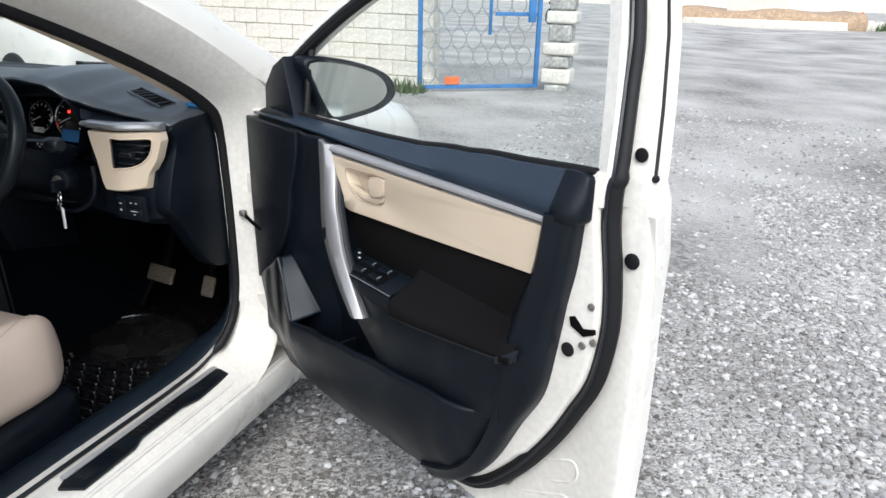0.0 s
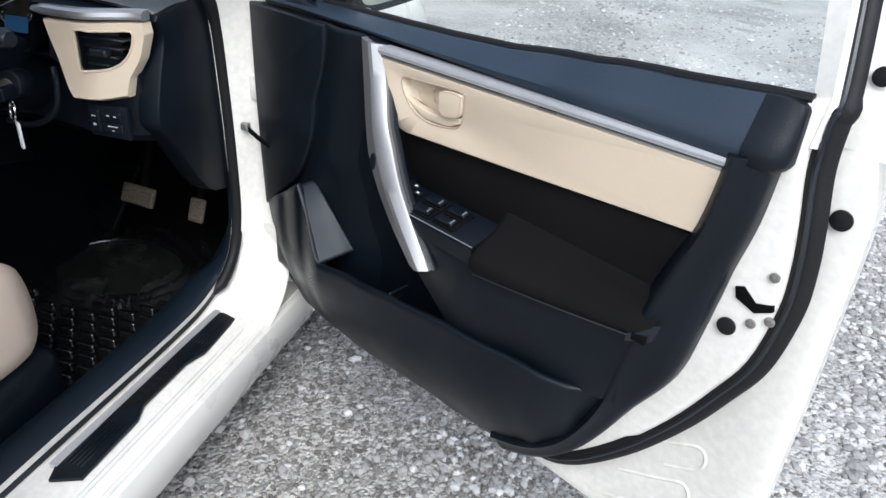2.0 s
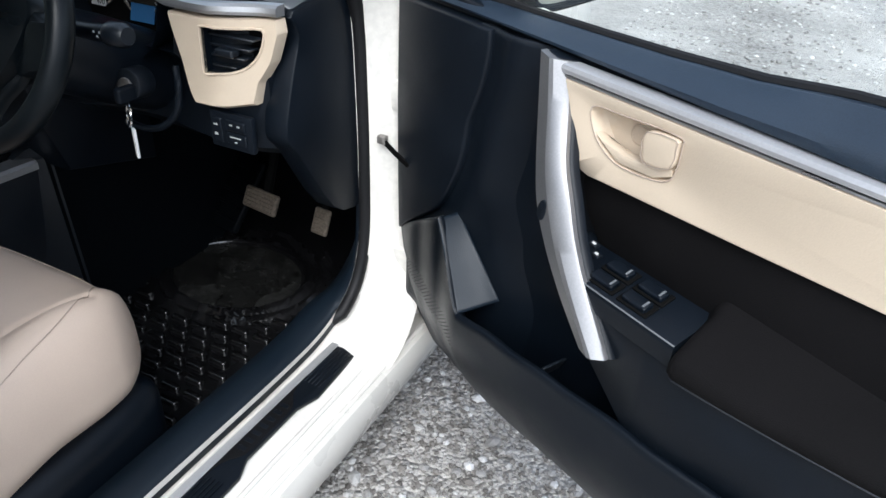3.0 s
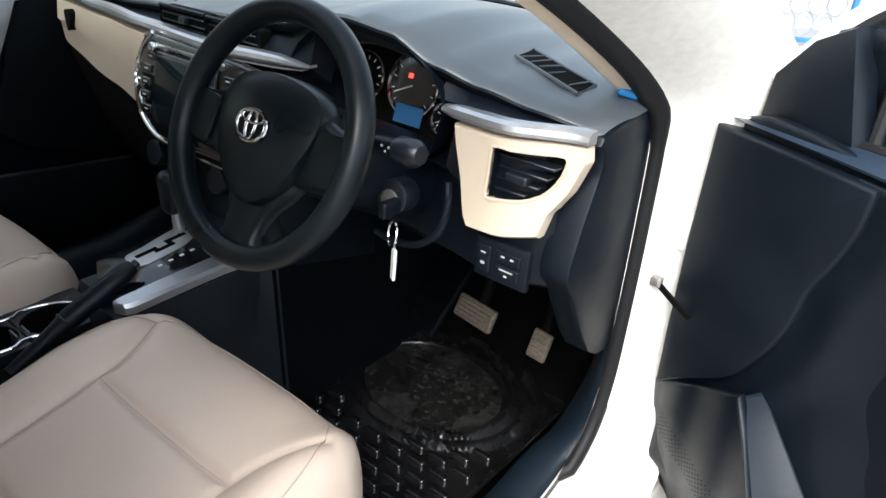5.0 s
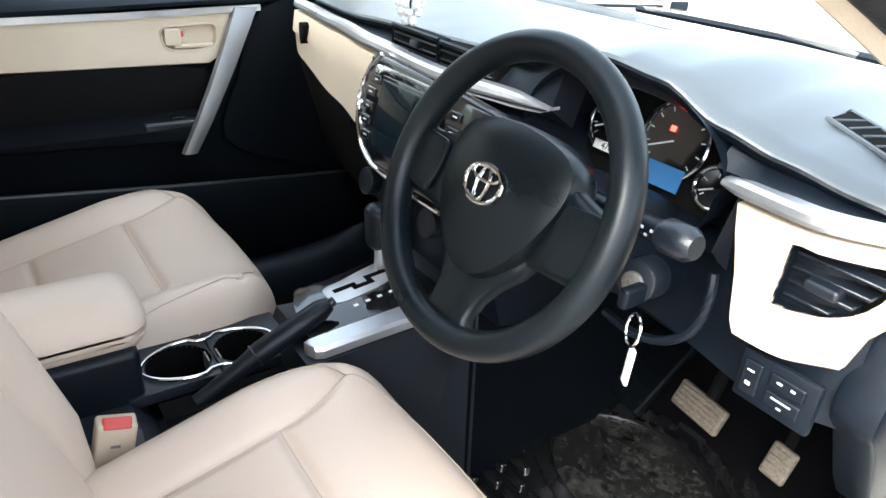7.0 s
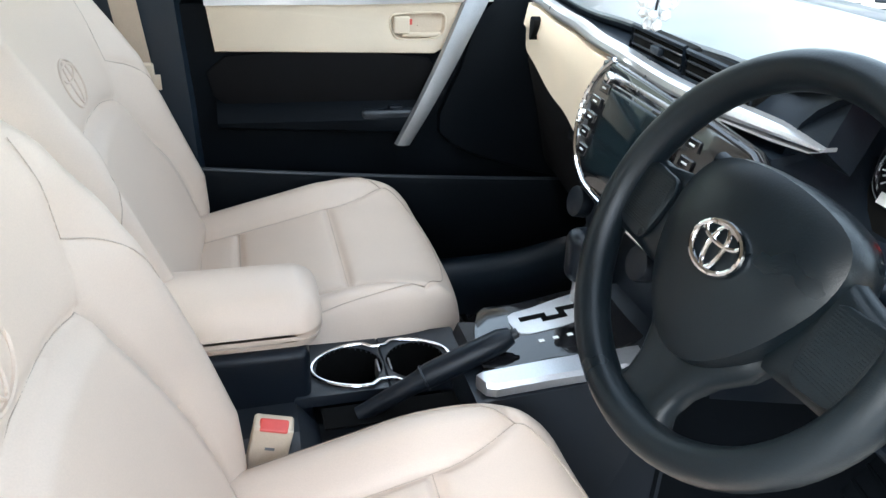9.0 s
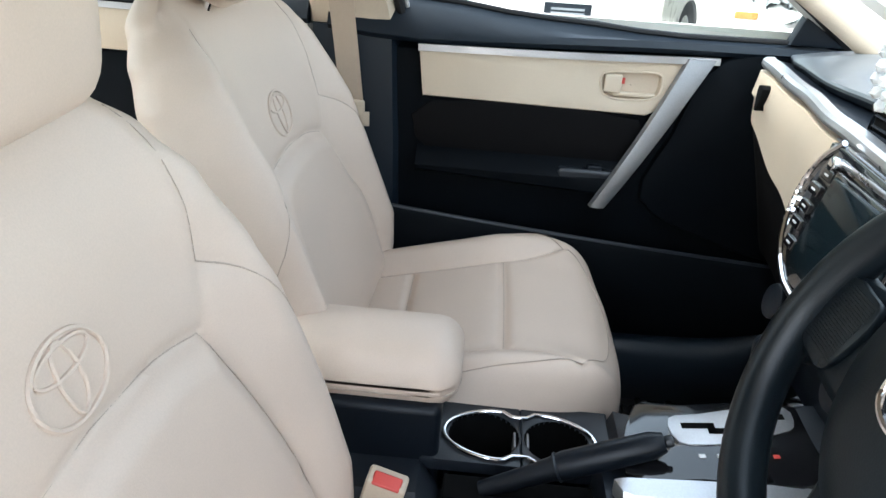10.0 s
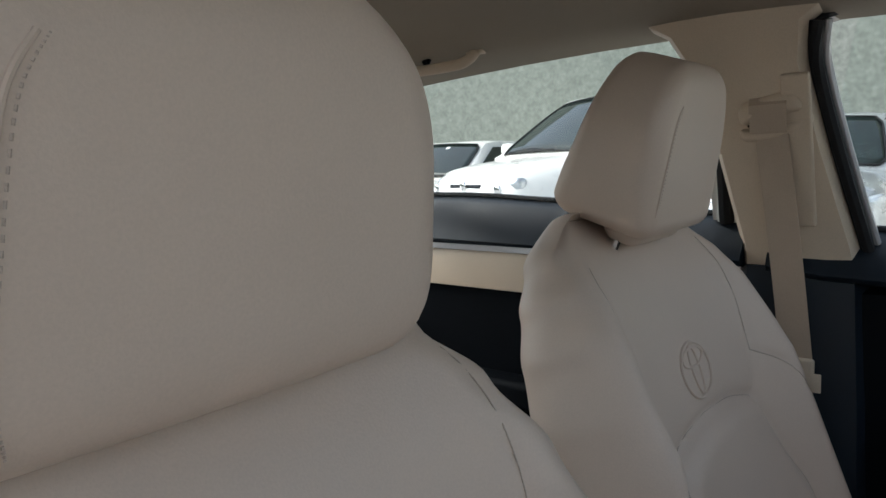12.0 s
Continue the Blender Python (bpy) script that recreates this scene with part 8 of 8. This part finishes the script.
def build_motorbike():
    b = thing("motorbike", "teal motorbike parked far off in the yard", "motorbike", m=pose(-4.1, 27.0, ground_z(-4, 27), 0, 0, 62))
    for x in (-0.62, 0.62):
        w = part("wheel", tube([(x + 0.27 * math.cos(q), 0, 0.31 + 0.27 * math.sin(q)) for q in (2 * math.pi * i / 28 for i in range(28))], 0.045, 8, True, up=(0, 1, 0)), TYRE, b, "black tyre")
        part("hub", disc((x, -0.05, 0.31), 0.07, 0.10, (0, 1, 0), 16, 0.01), SILVER, w)
        for k in range(8):
            q = 2 * math.pi * k / 8
            part("spoke", tube([(x, 0, 0.31), (x + 0.25 * math.cos(q), 0, 0.31 + 0.25 * math.sin(q))], 0.006, 5), SILVER, w)
    part("tank", rbox_at((0.46, 0.24, 0.22), (0.12, 0, 0.80), 0.08), GREEN, b, "teal fuel tank")
    part("saddle", rbox_at((0.62, 0.24, 0.10), (-0.38, 0, 0.80), 0.04), BLACK, b, "black saddle")
    part("engine", rbox_at((0.40, 0.26, 0.30), (0.05, 0, 0.45), 0.05), STEEL, b, "steel engine")
    part("fork", tube([(0.62, 0, 0.31), (0.46, 0, 0.95), (0.42, 0, 1.08)], 0.035, 8), CHROME, b, "chrome fork")
    part("handlebar", tube([(0.36, -0.36, 1.08), (0.42, 0, 1.04), (0.36, 0.36, 1.08)], 0.016, 8), BLACK, b)
    part("headlamp", disc((0.50, 0, 0.93), 0.08, 0.10, (1, 0, 0), 18, 0.015), LAMP_GLASS, b)


build_motorbike()


def build_planter():
    p = thing("round_planter", "round earth bed with a pale kerb in the yard", "planter")
    part("kerb", bend(disc((0, 0, 0), 5.2, 0.35, (0, 0, 1), 40, 0.06), lambda x, y, z: (x + 3.4, y * 0.7 + 36.0, z - 0.1)), BLOCK, p, "pale concrete kerb")
    part("soil", bend(rbox((8.6, 6.0, 0.9), 0.4, (12, 10, 3)), lambda x, y, z: (x + 3.2, y + 36.2, z * (1 + 0.2 * math.sin(1.7 * x)) + 0.15)), EARTH, p, "heaped brown earth")
    part("wall_block", rbox_at((2.6, 0.8, 1.6), (3.2, 36.4, 1.2), 0.05), BLOCK, p)
    cone = thing("traffic_cone", "orange traffic cone by the earth bed", "traffic cone")
    part("cone", disc((7.3, 34.2, -0.08), 0.22, 0.75, (0, 0, 1), 20, 0.0, 0.04), ORANGE, cone)
    part("base", box((7.3, 34.2, -0.07), (0.5, 0.5, 0.05), 0.01), ORANGE, cone)
    rng = np.random.default_rng(2)
    V, F = [], []
    for k in range(700):
        x, y = rng.normal(9.0, 0.8), rng.normal(34.6, 0.5)
        a, h, w = rng.uniform(0, 6.28), rng.uniform(0.15, 0.5), 0.03
        i = len(V)
        V += [(x - w * math.cos(a), y - w * math.sin(a), -0.12), (x + w * math.cos(a), y + w * math.sin(a), -0.12), (x + 0.2 * math.sin(a) * h, y, -0.12 + h)]
        F.append((i, i + 1, i + 2))
    me = bpy.data.meshes.new("grass_tuft")
    me.from_pydata(V, [], F)
    me.materials.append(LEAF)
    tagged(new("grass_tuft", me), "green weeds growing by the earth bed", "weeds", kind="stuff")


build_planter()


def build_weeds():
    """Low weeds at the foot of the gate and beside the block wall."""
    rng = np.random.default_rng(9)
    V, F = [], []
    for k in range(350):
        t = rng.uniform(0, 1)
        x, y = (-2.6 + 1.0 * t, 6.9 + rng.normal(0, 0.15))
        a, h, w = rng.uniform(0, 6.28), rng.uniform(0.04, 0.22), rng.uniform(0.008, 0.02)
        i = len(V)
        z = ground_z(x, y) - 0.01
        V += [(x - w * math.cos(a), y - w * math.sin(a), z), (x + w * math.cos(a), y + w * math.sin(a), z), (x + 0.5 * h * math.sin(a), y + 0.4 * h * math.cos(a), z + h)]
        F.append((i, i + 1, i + 2))
    me = bpy.data.meshes.new("weed_strip")
    me.from_pydata(V, [], F)
    me.materials.append(LEAF)
    tagged(new("weed_strip", me), "low green weeds along the foot of the wall", "weeds", kind="stuff")


build_weeds()


def build_blocks():
    """The block wall's courses, each block proud of the mortar by its own small amount."""
    rng = random.Random(11)
    shapes = []
    for k in range(4):
        bm = rbox((0.385, 0.03, 0.185), 0.008, (2, 1, 2), lambda x, y, z: (x + 0.003 * math.sin(40 * z + k), y, z + 0.003 * math.sin(23 * x + k)))
        me = bpy.data.meshes.new("block")
        bmesh.ops.recalc_face_normals(bm, faces=bm.faces[:])
        bm.to_mesh(me)
        bm.free()
        me.materials.append(BLOCK)
        shapes.append(me)
    n = 0
    for r in range(13):
        for c in range(20):
            x = -1.92 - 0.4 * c - (0.2 if r % 2 else 0)
            if n >= 300 or x < -9.3:
                continue
            o = new("block", shapes[rng.randrange(4)])
            o.parent = core
            y = 7.62 + (x + 1.72) * (7.85 - 7.62) / (-9.6 + 1.72)
            o.matrix_basis = pose(x, y - 0.112 - rng.uniform(0, 0.008), 0.02 + 0.2 * r, rng.uniform(-1, 1), rng.uniform(-0.6, 0.6), -1.67)
            n += 1
    # the yard wall's blocks, facing the car
    for r in range(12):
        for c in range(24):
            y = -8.75 + 0.42 * c + (0.21 if r % 2 else 0)
            o = new("block", shapes[rng.randrange(4)])
            o.parent = yard_wall
            o.matrix_basis = pose(9.4 - (y + 9.0) * 0.4 / 10.6 - 0.112 - rng.uniform(0, 0.008), y, 0.02 + 0.205 * r, rng.uniform(-0.6, 0.6), rng.uniform(-1, 1), 92.2)


build_blocks()
